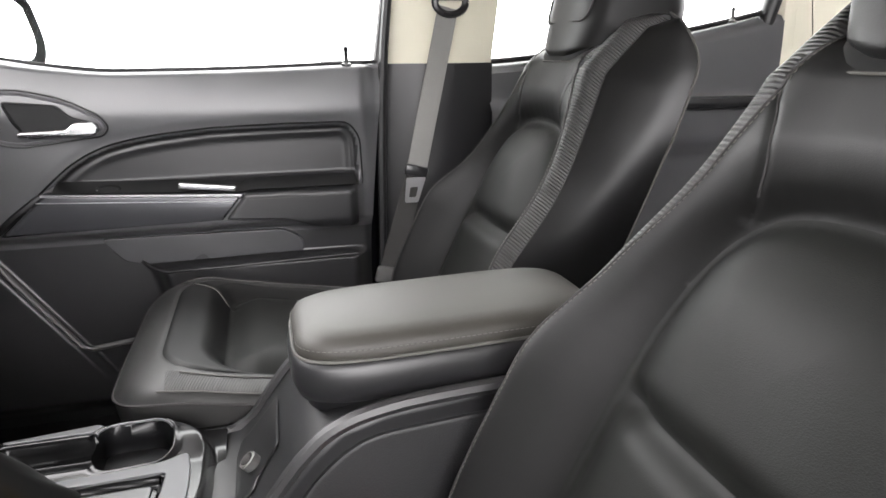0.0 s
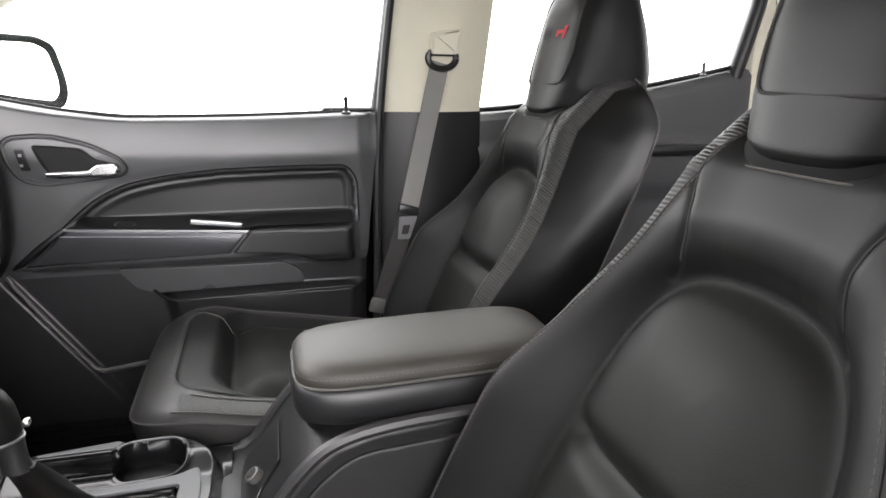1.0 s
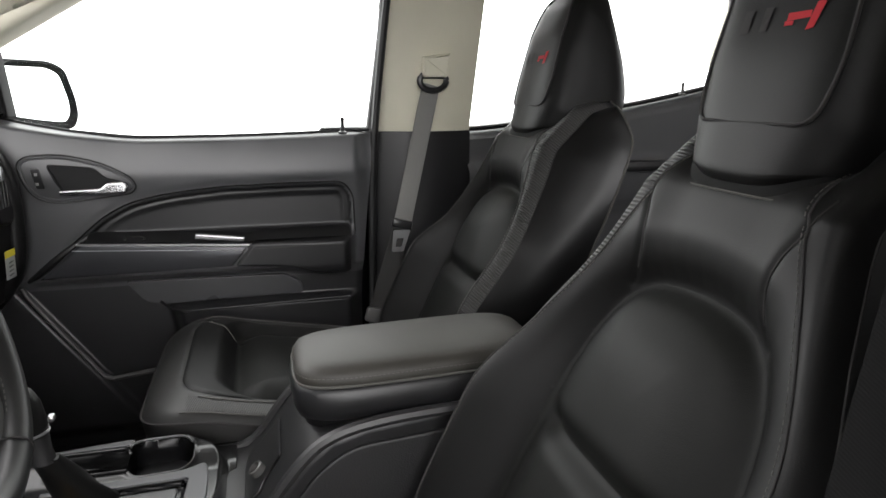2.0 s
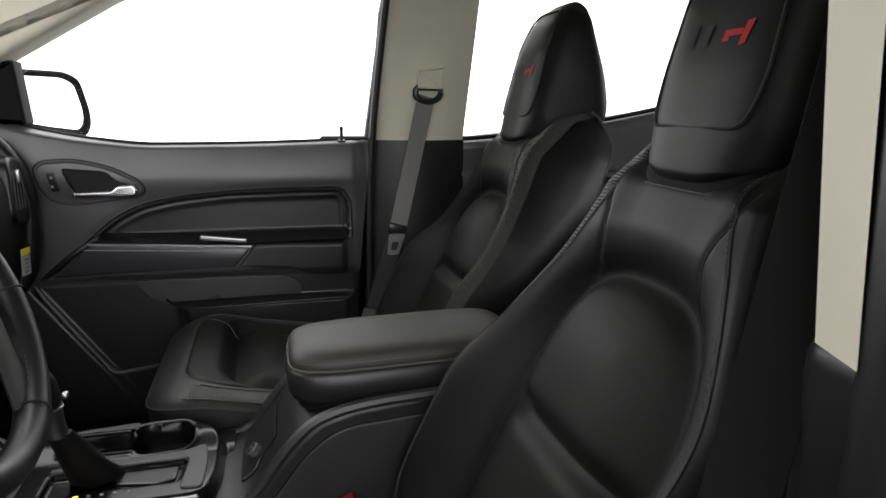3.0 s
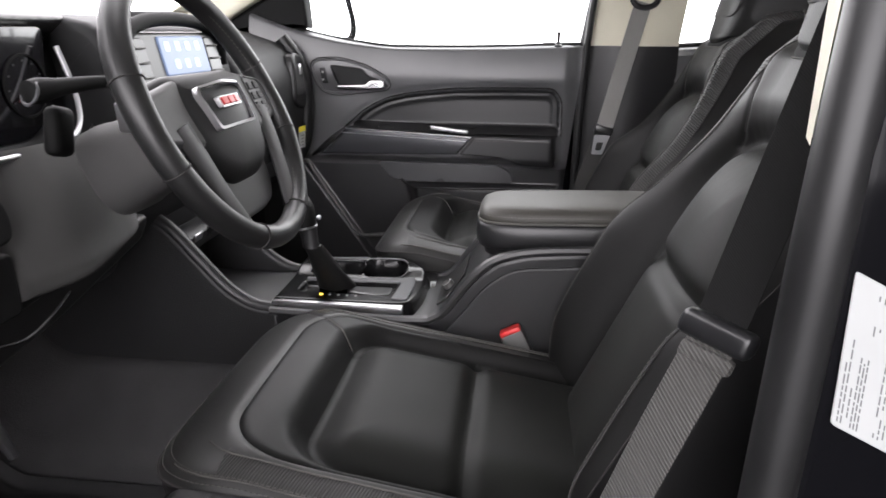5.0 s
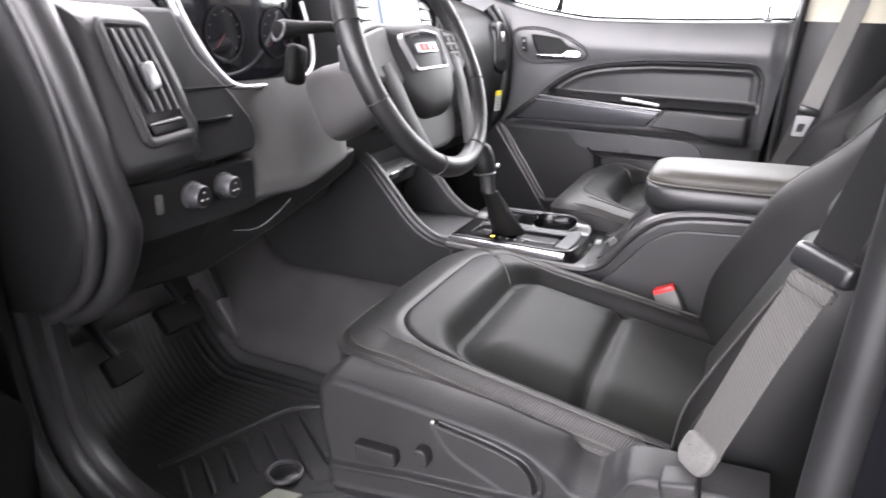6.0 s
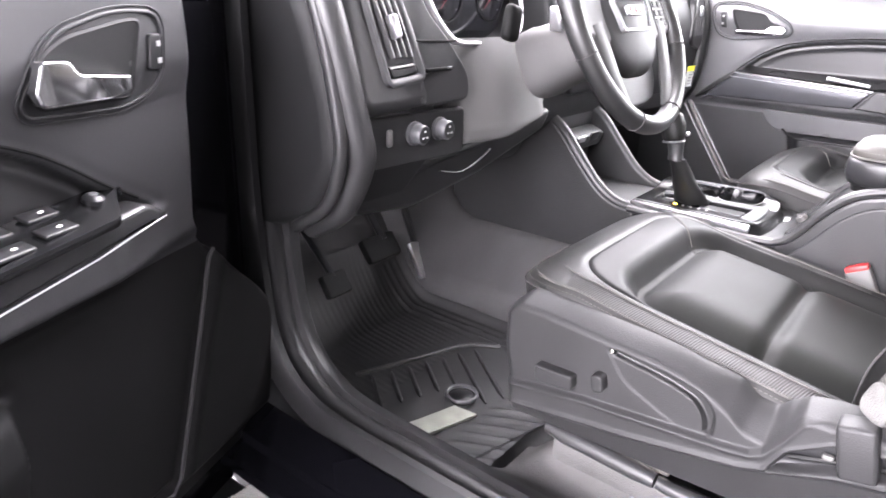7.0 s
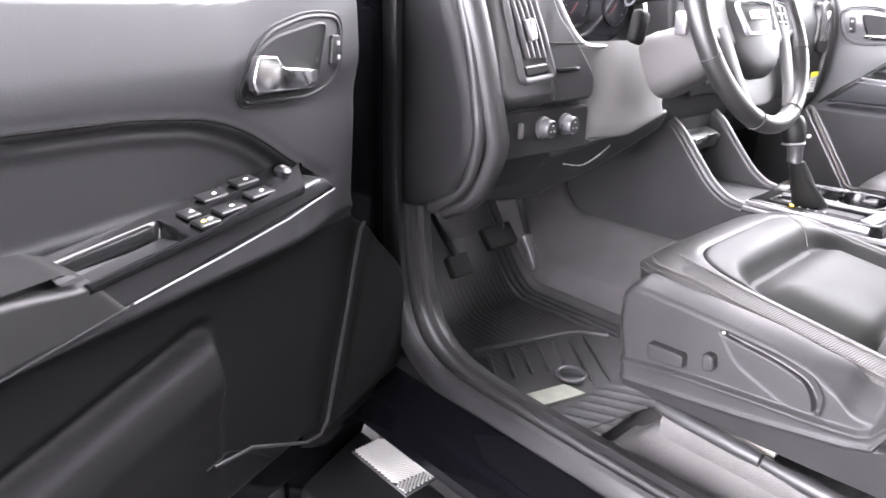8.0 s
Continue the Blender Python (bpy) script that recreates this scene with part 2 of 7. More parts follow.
class Build:
    """Collects places and faces of one part."""

    def __init__(self):
        self.v, self.f = [], []

    def add(self, verts, faces):
        k = len(self.v)
        self.v += [Vector(p) for p in verts]
        self.f += [tuple(i + k for i in f) for f in faces]
        return self

    def sheet(self, nu, nv, fn, wrap=False):
        verts = [fn(i / nu, j / nv) for j in range(nv + 1) for i in range(nu + (0 if wrap else 1))]
        w = nu if wrap else nu + 1
        faces = [(j * w + i, j * w + (i + 1) % w, (j + 1) * w + (i + 1) % w, (j + 1) * w + i) for j in range(nv) for i in range(nu)]
        return self.add(verts, faces)

    def rings(self, rings, cap=True, closed=True):
        n = len(rings[0])
        verts = [p for r in rings for p in r]
        m = n if closed else n - 1
        faces = [(j * n + i, j * n + (i + 1) % n, (j + 1) * n + (i + 1) % n, (j + 1) * n + i) for j in range(len(rings) - 1) for i in range(m)]
        if cap and closed:
            faces += [tuple(range(n))[::-1], tuple((len(rings) - 1) * n + i for i in range(n))]
        return self.add(verts, faces)

    def tube(self, pts, r, n=8, closed=False):
        pts = [Vector(p) for p in pts]
        rings, last = [], None
        for i, p in enumerate(pts):
            a = pts[i - 1] if (i or closed) else pts[0]
            b = pts[(i + 1) % len(pts)] if (i < len(pts) - 1 or closed) else pts[-1]
            d = (b - a).normalized()
            side = d.orthogonal().normalized() if last is None else (last - d * last.dot(d)).normalized()
            last = side
            up = d.cross(side)
            rr = r[i] if isinstance(r, (list, tuple)) else r
            rings.append([p + (side * math.cos(t) + up * math.sin(t)) * rr for t in [2 * math.pi * k / n for k in range(n)]])
        if closed:
            rings.append(rings[0])
        return self.rings(rings, cap=not closed)

    def ribbon(self, pts, sides, width, thick):
        """A flat band along pts; sides: the direction across it at each point."""
        pts, sides = [Vector(p) for p in pts], [Vector(s).normalized() for s in sides]
        rings = []
        for i, p in enumerate(pts):
            d = (pts[min(i + 1, len(pts) - 1)] - pts[max(i - 1, 0)]).normalized()
            s = (sides[i] - d * sides[i].dot(d)).normalized()
            nrm = d.cross(s).normalized()
            w = width[i] if isinstance(width, (list, tuple)) else width
            a, b = s * w / 2, nrm * thick / 2
            rings.append([p - a * 0.97 - b, p + a * 0.97 - b, p + a, p + a * 0.97 + b, p - a * 0.97 + b, p - a])
        return self.rings(rings)

    def box(self, c, s, r=0.004, turn=None, seg=2):
        bm = bmesh.new()
        bmesh.ops.create_cube(bm, size=1)
        for v in bm.verts:
            v.co = Vector((v.co.x * s[0], v.co.y * s[1], v.co.z * s[2]))
        if r:
            bmesh.ops.bevel(bm, geom=bm.edges[:], offset=min(r, min(s) * 0.45), segments=seg, profile=0.5, affect="EDGES")
        m = Matrix.Translation(c) @ (turn.to_4x4() if turn else Matrix())
        bm.verts.index_update()
        self.add([m @ v.co for v in bm.verts], [[v.index for v in f.verts] for f in bm.faces])
        bm.free()
        return self

    def prism(self, outline, place, d0, d1, r=0.004, seg=2):
        """A plate of a flat outline: place(a, b, d) gives the world place; d1 is the face that is rounded by r."""
        n = len(outline)
        c = Vector((sum(p[0] for p in outline) / n, sum(p[1] for p in outline) / n))
        rings = [[place(a, b, d0) for a, b in outline]]
        sgn = 1 if d1 > d0 else -1
        ins = inset(outline, r)
        for k in range(seg + 1):
            t = math.pi / 2 * k / seg
            f = 1 - math.cos(t)
            rings.append([place(a + (ia - a) * f, b + (ib - b) * f, d1 - sgn * r * (1 - math.sin(t))) for (a, b), (ia, ib) in zip(outline, ins)])
        rings.append([place(a, b, d1) for a, b in inset(outline, r + min(0.0012, 0.3 * r))])
        return self.rings(rings)

    def lathe(self, c, axis, profile, n=24):
        """profile: (radius, height along axis) pairs."""
        axis = Vector(axis).normalized()
        s = axis.orthogonal().normalized()
        u = axis.cross(s)
        rings = [[Vector(c) + axis * h + (s * math.cos(t) + u * math.sin(t)) * r for t in [2 * math.pi * k / n for k in range(n)]] for r, h in profile]
        return self.rings(rings)

    def make(self, name, mat, parent=None, label="", smooth=40):
        return mesh_part(name, self.v, self.f, mat, parent, label, smooth)


def inset(outline, r):
    n = len(outline)
    area = sum(outline[i - 1][0] * outline[i][1] - outline[i][0] * outline[i - 1][1] for i in range(n))
    s = 1 if area > 0 else -1
    out = []
    for i in range(n):
        p, a, b = Vector(outline[i]), Vector(outline[i - 1]), Vector(outline[(i + 1) % n])
        d1, d2 = (p - a).normalized(), (b - p).normalized()
        n1, n2 = Vector((-d1.y, d1.x)) * s, Vector((-d2.y, d2.x)) * s
        m = n1 + n2
        m = m / max(m.length, 1e-6)
        k = r / max(m.dot(n1), 0.5)
        out.append(tuple(p + m * k))
    return out


def rounded(pts, r, n=5):
    """Rounds the corners of an outline; r: one radius or one for each corner."""
    out = []
    for i, p in enumerate(pts):
        p, a, b = Vector(p), Vector(pts[i - 1]), Vector(pts[(i + 1) % len(pts)])
        rr = r[i] if isinstance(r, (list, tuple)) else r
        rr = min(rr, (a - p).length * 0.49, (b - p).length * 0.49)
        if rr <= 0:
            out.append(tuple(p))
            continue
        s, e = p + (a - p).normalized() * rr, p + (b - p).normalized() * rr
        for k in range(n + 1):
            t = k / n
            out.append(tuple(s * (1 - t) ** 2 + p * 2 * t * (1 - t) + e * t * t))
    return out


def smooth_line(pts, n=6):
    """A Catmull-Rom line through the places."""
    pts = [Vector(p) for p in pts]
    out = []
    for i in range(len(pts) - 1):
        p0, p1, p2, p3 = pts[max(i - 1, 0)], pts[i], pts[i + 1], pts[min(i + 2, len(pts) - 1)]
        for k in range(n):
            t = k / n
            out.append(0.5 * ((2 * p1) + (p2 - p0) * t + (2 * p0 - 5 * p1 + 4 * p2 - p3) * t * t + (3 * p1 - p0 - 3 * p2 + p3) * t ** 3))
    return out + [pts[-1]]


def step(a, b, x):
    t = max(0.0, min(1.0, (x - a) / (b - a)))
    return t * t * (3 - 2 * t)


def bell(x, w):
    return math.exp(-(x / w) ** 2)


def curve1(keys, x):
    """Smooth interpolation of (x, value) keys, with no overshoot."""
    if x <= keys[0][0]:
        return keys[0][1]
    if x >= keys[-1][0]:
        return keys[-1][1]
    i = 0
    while x > keys[i + 1][0]:
        i += 1

    def slope(k):
        if k < 0 or k > len(keys) - 2:
            return None
        return (keys[k + 1][1] - keys[k][1]) / (keys[k + 1][0] - keys[k][0])

    def tangent(k):
        a, b = slope(k - 1), slope(k)
        if a is None or b is None:
            return b if a is None else a
        return 0.0 if a * b <= 0 else 2 * a * b / (a + b)
    (x0, a), (x1, b) = keys[i], keys[i + 1]
    h = x1 - x0
    t = (x - x0) / h
    return a * (1 + 2 * t) * (1 - t) ** 2 + tangent(i) * h * t * (1 - t) ** 2 + b * t * t * (3 - 2 * t) + tangent(i + 1) * h * t * t * (t - 1)


def edge_distance(poly, x, y):
    """Signed distance to a closed outline; under 0 inside."""
    best, inside = 1e9, False
    ax, ay = poly[-1]
    for bx, by in poly:
        dx, dy = bx - ax, by - ay
        t = max(0.0, min(1.0, ((x - ax) * dx + (y - ay) * dy) / max(dx * dx + dy * dy, 1e-12)))
        best = min(best, (ax + dx * t - x) ** 2 + (ay + dy * t - y) ** 2)
        if (ay > y) != (by > y) and x < ax + dx * (y - ay) / dy:
            inside = not inside
        ax, ay = bx, by
    return -math.sqrt(best) if inside else math.sqrt(best)


def split_sheet(nu, nv, fn, region, spec, parent):
    """A sheet cut into parts: region(u, v) names the part of a cell; spec[name] = (part name, material, label)."""
    verts = [fn(i / nu, j / nv) for j in range(nv + 1) for i in range(nu + 1)]
    cells = {}
    for j in range(nv):
        for i in range(nu):
            cells.setdefault(region((i + 0.5) / nu, (j + 0.5) / nv), []).append((j * (nu + 1) + i, j * (nu + 1) + i + 1, (j + 1) * (nu + 1) + i + 1, (j + 1) * (nu + 1) + i))
    for key, quads in cells.items():
        used = sorted({i for q in quads for i in q})
        at = {k: n for n, k in enumerate(used)}
        name, mat, label = spec[key]
        mesh_part(name, [verts[k] for k in used], [tuple(at[i] for i in q) for q in quads], mat, parent, label, smooth=70)


def stitches(pts, length, gap, r, name, mat, parent, label=""):
    """A row of short threads along a line, as one part."""
    pts = [Vector(p) for p in pts]
    b, run, on, start = Build(), 0.0, True, pts[0]
    for p, q in zip(pts, pts[1:]):
        d = (q - p).length
        x = 0.0
        while d - x > 1e-6:
            need = (length if on else gap) - run
            if need > d - x:
                run += d - x
                break
            x += need
            here = p.lerp(q, x / d)
            if on and (here - start).length > 1e-4:
                b.tube([start, here], r, n=4)
            start, on, run = here, not on, 0.0
    if b.v:
        b.make(name, mat, parent, label)

# ---- the setting ----
def xz(y):
    return lambda a, b, d: Vector((a, y + d, b))


g = Build().add([(-25, -25, 0), (25, -25, 0), (25, 8, 0), (-25, 8, 0)], [(0, 1, 2, 3)]).make("ground", CONCRETE, None, "dark grey studio floor under the truck")
tagged(g, kind="structure", category="ground")

# cabin floor with its tunnel and toe board
fl = Build()
PROFILE_Y = [(-0.93, 0.0), (-0.352, 0.0), (-0.338, 0.078), (-0.320, 0.092), (-0.190, 0.200), (0.075, 0.200), (0.23, 0.072), (0.27, 0.055), (0.284, 0.0), (0.80, 0.0)]


def line1(keys, x):
    for (a, va), (b, vb) in zip(keys, keys[1:]):
        if x <= b:
            return va + (vb - va) * max(0.0, (x - a) / (b - a))
    return keys[-1][1]


def floor_z(x, y):
    toe = 0.36 * step(-0.72, -1.05, x)
    return 0.545 + toe + line1(PROFILE_Y, y) * (1.0 + 0.3 * step(-0.75, -1.0, x))


fl.sheet(70, 150, lambda u, v: Vector((-1.1 + 2.6 * u, -0.93 + 1.73 * v, floor_z(-1.1 + 2.6 * u, -0.93 + 1.73 * v))))
tagged(fl.make("floor", CARPET, None, "dark grey carpet on the cabin floor and tunnel"), kind="structure", category="floor")

# roof and headliner, with thickness
rf = Build().box((0.72, -0.06, 1.80), (1.9, 1.42, 0.03), 0.01)
tagged(rf.make("ceiling", HEADLINER, None, "pale beige cloth headliner over the cabin"), kind="structure", category="ceiling")

# back wall of the cabin with its window opening
bw = Build().box((1.62, -0.06, 0.95), (0.06, 1.66, 0.9), 0.01)
tagged(bw.make("wall_rear", CARPET, None, "dark trimmed back wall of the cabin"), kind="structure", category="wall")
# firewall
fw = Build().box((-1.12, -0.06, 0.95), (0.06, 1.75, 0.95), 0.01)
tagged(fw.make("wall_front", PLASTIC, None, "black firewall behind the dashboard"), kind="structure", category="wall")


def sweep_x(name, prof, x0, x1, mat, label, category, bend=None, n=30):
    """A moulding along the cabin: prof is a list of (y, z); bend(x) lifts it."""
    b = Build()
    rings = []
    for k in range(n + 1):
        x = x0 + (x1 - x0) * k / n
        dy, dz = bend(x) if bend else (0, 0)
        rings.append([Vector((x, y + dy, z + dz)) for y, z in prof])
    b.rings(rings)
    return tagged(b.make(name, mat, None, label), kind="structure", category=category)


DOORWAY = [Vector((x, 0, z)) for x, z in ((0.75, 0.0), (0.40, 0.0), (0.0, 0.0), (-0.30, 0.0), (-0.45, 0.004), (-0.53, 0.022), (-0.59, 0.062), (-0.628, 0.125), (-0.648, 0.22), (-0.660, 0.36), (-0.664, 0.55), (-0.664, 0.80))]


def sweep_doorway(name, prof, mat, label, category):
    line = smooth_line(DOORWAY, 6)
    rings = []
    for k, p in enumerate(line):
        d = (line[min(k + 1, len(line) - 1)] - line[max(k - 1, 0)]).normalized()
        up = Vector((-d.z, 0, d.x)) * -1
        up = up if up.z + up.x > 0 else -up
        rings.append([Vector((p.x, y, 0.60 + p.z)) + up * (z - 0.60) for y, z in prof])
    return tagged(Build().rings(rings).make(name, mat, None, label), kind="structure", category=category)


SILL_IN = [(-0.830, 0.560), (-0.835, 0.600), (-0.845, 0.612), (-0.870, 0.618), (-0.880, 0.612), (-0.892, 0.620), (-0.905, 0.621), (-0.915, 0.615), (-0.925, 0.600), (-0.925, 0.550), (-0.830, 0.550)]
sweep_doorway("door_sill_cover", SILL_IN, PLASTIC_GREY, "black ribbed plastic sill cover in the door opening", "sill cover")
SEAL_P = [(-0.928, 0.585), (-0.926, 0.622), (-0.934, 0.634), (-0.947, 0.634), (-0.955, 0.622), (-0.953, 0.585)]
sweep_doorway("door_seal", SEAL_P, SEAL, "black rubber weatherstrip round the door opening", "seal")
ROCK = [(-0.955, 0.50), (-0.957, 0.600), (-0.985, 0.588), (-1.010, 0.575), (-1.018, 0.573), (-1.024, 0.560), (-1.040, 0.556), (-1.060, 0.548), (-1.064, 0.53), (-1.040, 0.512), (-1.015, 0.47), (-1.005, 0.40), (-0.955, 0.38)]
sweep_x("rocker_panel", ROCK, -0.75, 1.6, PAINT, "glossy black painted rocker panel below the door", "body panel", lambda x: (0, 0.25 * max(0, (-0.62 - x) / 0.16) ** 2), 40)

# hinge pillar of the driver's side
hp = Build()
hp.prism(rounded([(-0.86, 0.50), (-0.70, 0.50), (-0.66, 0.70), (-0.66, 1.45), (-0.86, 1.45)], [0.01, 0.03, 0.1, 0.02, 0.01]), xz(-0.90), 0.0, -0.07, 0.01)
tagged(hp.make("hinge_pillar", PAINT, None, "dark painted hinge pillar of the open doorway"), kind="structure", category="pillar")
kp = Build()
kp.prism(rounded([(-0.95, 0.54), (-0.70, 0.56), (-0.70, 0.70), (-0.70, 0.95), (-0.70, 1.30), (-0.95, 1.30)], [0.01, 0.05, 0.08, 0.05, 0.02, 0.01]), xz(-0.84), 0.0, -0.06, 0.012)
tagged(kp.make("kick_panel", HARD_PLASTIC, None, "black plastic kick panel beside the footwell"), kind="structure", category="kick panel")
# the far side below the dashboard, and the far sill
fk = Build().box((-0.87, 0.735, 0.98), (0.52, 0.06, 0.92), 0.012)
tagged(fk.make("far_kick_panel", PLASTIC, None, "black kick panel at the far footwell"), kind="structure", category="kick panel")
sweep_x("far_sill", [(0.66, 0.50), (0.66, 0.60), (0.70, 0.62), (0.80, 0.60), (0.80, 0.45), (0.66, 0.45)], -0.70, 1.6, PLASTIC, "black plastic sill below the far doors", "sill cover")
# unseen dark grey walls ahead and behind and a ceiling, added to block light; both sides stay open to the white studio
for nm, c, size, what, kind_of in (("blocker_back", (3.8, -4.2, 5.0), (0.15, 9.6, 10.0), "unseen dark grey wall added to block light from behind the truck", "wall"),
                                   ("blocker_ahead", (-6.0, -3.0, 2.65), (0.15, 10.0, 5.3), "unseen dark grey wall added to block light from ahead of the truck", "wall"),
                                   ("blocker_top", (-1.1, -4.0, 7.1), (9.8, 10.0, 0.15), "unseen dark grey ceiling added to block light from over the truck", "ceiling")):
    tagged(Build().box(c, size, 0).make(nm, BLOCKER, None, what), kind="structure", category=kind_of)
bsd = Build().box((0.45, 0.80, 0.92), (0.46, 0.05, 0.88), 0.01)
tagged(bsd.make("far_body_side", PAINT, None, "black painted body side between the far doors"), kind="structure", category="body panel")

# ---- front seats ----
LEAN = radians(23.7)
BACK_UP = Vector((math.sin(LEAN), 0, math.cos(LEAN)))
BACK_OUT = Vector((-math.cos(LEAN), 0, math.sin(LEAN)))


def front_seat(yc, so, dx, label, driver):
    """yc: middle of the seat; so: +1 or -1, the way outboard; dx: how far back it is slid."""
    seat = thing("front_seat", (0.05 + dx, yc, 0.60), label, "car seat", "front seats")

    # cushion ------------------------------------------------------------
    AX, HW, XC = 0.305, 0.262, 0.06
    DZ = 0.0 if driver else 0.040

    def rr(a, b):
        R = 0.105 if a < 0 else 0.075
        ix, iu = AX - R, HW - R
        x, u = a * AX, b * HW
        cx, cu = max(-ix, min(ix, x)), max(-iu, min(iu, u))
        d = Vector((x - cx, u - cu))
        if abs(x) > ix and abs(u) > iu and d.length > 0:
            d = d.normalized() * R
        return Vector((cx, cu)) + d

    def plan(u, v):
        P, Q = 2 * u - 1, 2 * v - 1
        r = max(abs(P), abs(Q), 1e-6)
        xy = rr(P / r, Q / r) * r
        lip = (0.034 if driver else 0.008) * max(0.0, (r - 0.8) / 0.2) * step(0.0, -0.16, xy.x)
        return xy.x + XC - lip, xy.y, r

    def inside(x, u):
        """Signed distance to the edge of the middle insert; under 0 inside."""
        a, b = abs(u) - 0.182 + 0.06, -0.096 - x + 0.06
        return min(max(a, b), 0) + math.hypot(max(a, 0), max(b, 0)) - 0.06

    def height(x, u, r):
        z = 0.848 - 0.165 * x + DZ
        d = inside(x, u)
        k = step(-0.014, 0.034, d)
        z += 0.026 * k + 0.008 * k * step(-0.06, -0.14, x) * (1 - (u / 0.3) ** 2)
        z += 0.027 * (1 - math.exp(-(min(0, d) / 0.040) ** 2))
        z -= 0.006 * bell(d, 0.012)
        if d < 0:
            z -= 0.011 * bell(x - 0.112, 0.014)
        if x < -0.06 and u * (-1 if driver else 1) > 0:
            z -= 0.003 * bell((abs(u) - 0.125) * 0.756 + (x + 0.096) * 0.655, 0.004) * step(-0.02, 0.0, d)
        z -= 0.004 * bell(r - 0.80, 0.010)
        z -= 0.016 * max(0, (r - 0.80) / 0.20) ** 1.5 + 0.008 * max(0, (r - 0.94) / 0.06) ** 2
        if x < -0.13:
            z -= (0.024 if driver else 0.036) * ((-0.13 - x) / 0.115) ** 2
        return z

    def top(u, v):
        x, w, r = plan(u, v)
        d = inside(x, w)
        if abs(d) < 0.0019 and r < 0.79:
            gx, gw = inside(x + 0.0005, w) - inside(x - 0.0005, w), inside(x, w + 0.0005) - inside(x, w - 0.0005)
            n = math.hypot(gx, gw)
            if n > 5e-4:
                x, w = x - d * gx / n, w - d * gw / n
        return Vector((x + dx, yc + so * w, height(x, w, r)))

    def cushion_region(u, v):
        x, w, r = plan(u, v)
        if r > 0.80:
            return ("band" if w > 0 else "band_in") if abs(w) > 0.16 and x > -0.17 and 0.85 < r < 0.9625 else "edge" if x < 0.2 else "rear_edge"
        if inside(x, w) < 0:
            return "seat" if x < 0.112 else "rear"
        if x < -0.075 and (abs(w) - 0.125) * 0.756 + (x + 0.096) * 0.655 < 0:
            return "front"
        return "bolster_out" if w > 0 else "bolster_in"

    cushion = Build()
    split_sheet(160, 160, top, cushion_region, {
        "band": ("ribbed_band", RIB_CUSHION, "ribbed grey-black trim band"), "band_in": ("ribbed_band", RIB_CUSHION, "ribbed grey-black trim band"), "edge": ("cushion_border", BORDER_LEATHER, ""), "rear_edge": ("rear_border", LEATHER, ""),
        "seat": ("cushion_insert", LEATHER_SOFT, ""), "rear": ("rear_insert", LEATHER_SOFT, ""), "front": ("front_bolster", LEATHER, ""),
        "bolster_out": ("side_bolster", LEATHER, ""), "bolster_in": ("side_bolster", LEATHER, "")}, seat)

    def rim(k):
        t = k % 1.0
        P, Q = (-1, -1 + 8 * t) if t < 0.25 else (-1 + 8 * (t - 0.25), 1) if t < 0.5 else (1, 1 - 8 * (t - 0.5)) if t < 0.75 else (1 - 8 * (t - 0.75), -1)
        return plan((P + 1) / 2, (Q + 1) / 2)

    def skirt(u, v):
        x, w, r = rim(u)
        z = height(x, w, r)
        k = 1 + 0.012 * math.sin(v * math.pi) - 0.05 * v
        return Vector(((x - XC) * k + XC + dx, yc + so * w * k, z - 0.075 * v))
    b = Build().sheet(160, 6, skirt)
    b.make("cushion_side", BORDER_LEATHER, seat)
    piping = [Vector((x + dx, yc + so * w, height(x, w, r) - 0.002)) for x, w, r in [rim(k / 160) for k in range(160)]]
    Build().tube(piping, 0.0024, 6, closed=True).make("piping", THREAD_DARK, seat)

    def ring_line(rho, a, b, n=80, drop=0.0):
        out = []
        for k in range(n + 1):
            x, w, r = rim(a + (b - a) * k / n)
            x, w = (x - XC) * rho + XC, w * rho
            out.append(Vector((x + dx, yc + so * w, height(x, w, rho) + 0.001 - drop)))
        return out
    for rho in (0.849, 0.963):
        Build().tube(ring_line(rho, 0.255, 0.5), 0.0011, 5).make("band_piping", THREAD, seat)
        Build().tube(ring_line(rho, 0.76, 0.975), 0.0011, 5).make("band_piping", THREAD, seat)
    stitches(ring_line(0.985, 0.16, 0.5), 0.0045, 0.0025, 0.0006, "stitching", THREAD, seat, "pale grey double stitching")
    stitches(ring_line(0.955, 0.16, 0.5), 0.0045, 0.0025, 0.0006, "stitching", THREAD, seat)

    for sg in ((-1,) if driver else (1,)):
        row = [(0.128 + 0.050 * k / 10, -0.099 - 0.058 * k / 10) for k in range(11)]
        Build().tube([Vector((x + dx, yc + so * sg * w, height(x, w, 0.6) + 0.0012)) for w, x in row], 0.0012, 6).make("corner_seam", THREAD, seat)

    # backrest -----------------------------------------------------------
    base = Vector((0.27 + dx, yc, 0.78))
    H = 0.742
    HALF = [(0.0, 0.235), (0.15, 0.250), (0.30, 0.250), (0.42, 0.224), (0.54, 0.176), (0.62, 0.153), (0.68, 0.146), (0.742, 0.136)]
    BOL = [(0.0, 0.055), (0.12, 0.085), (0.28, 0.078), (0.42, 0.040), (0.56, 0.018), (0.742, 0.008)]
    BAND = [(0.0, 0.012), (0.25, 0.018), (0.42, 0.024), (0.55, 0.032), (0.64, 0.044), (0.742, 0.036)]
    YOKE = [(0.500, 0.112), (0.520, 0.102), (0.550, 0.097), (0.580, 0.102), (0.607, 0.113), (0.640, 0.119)]

    def at(u, v, w):
        return base + BACK_UP * v + BACK_OUT * w + Vector((0, so * u, 0))

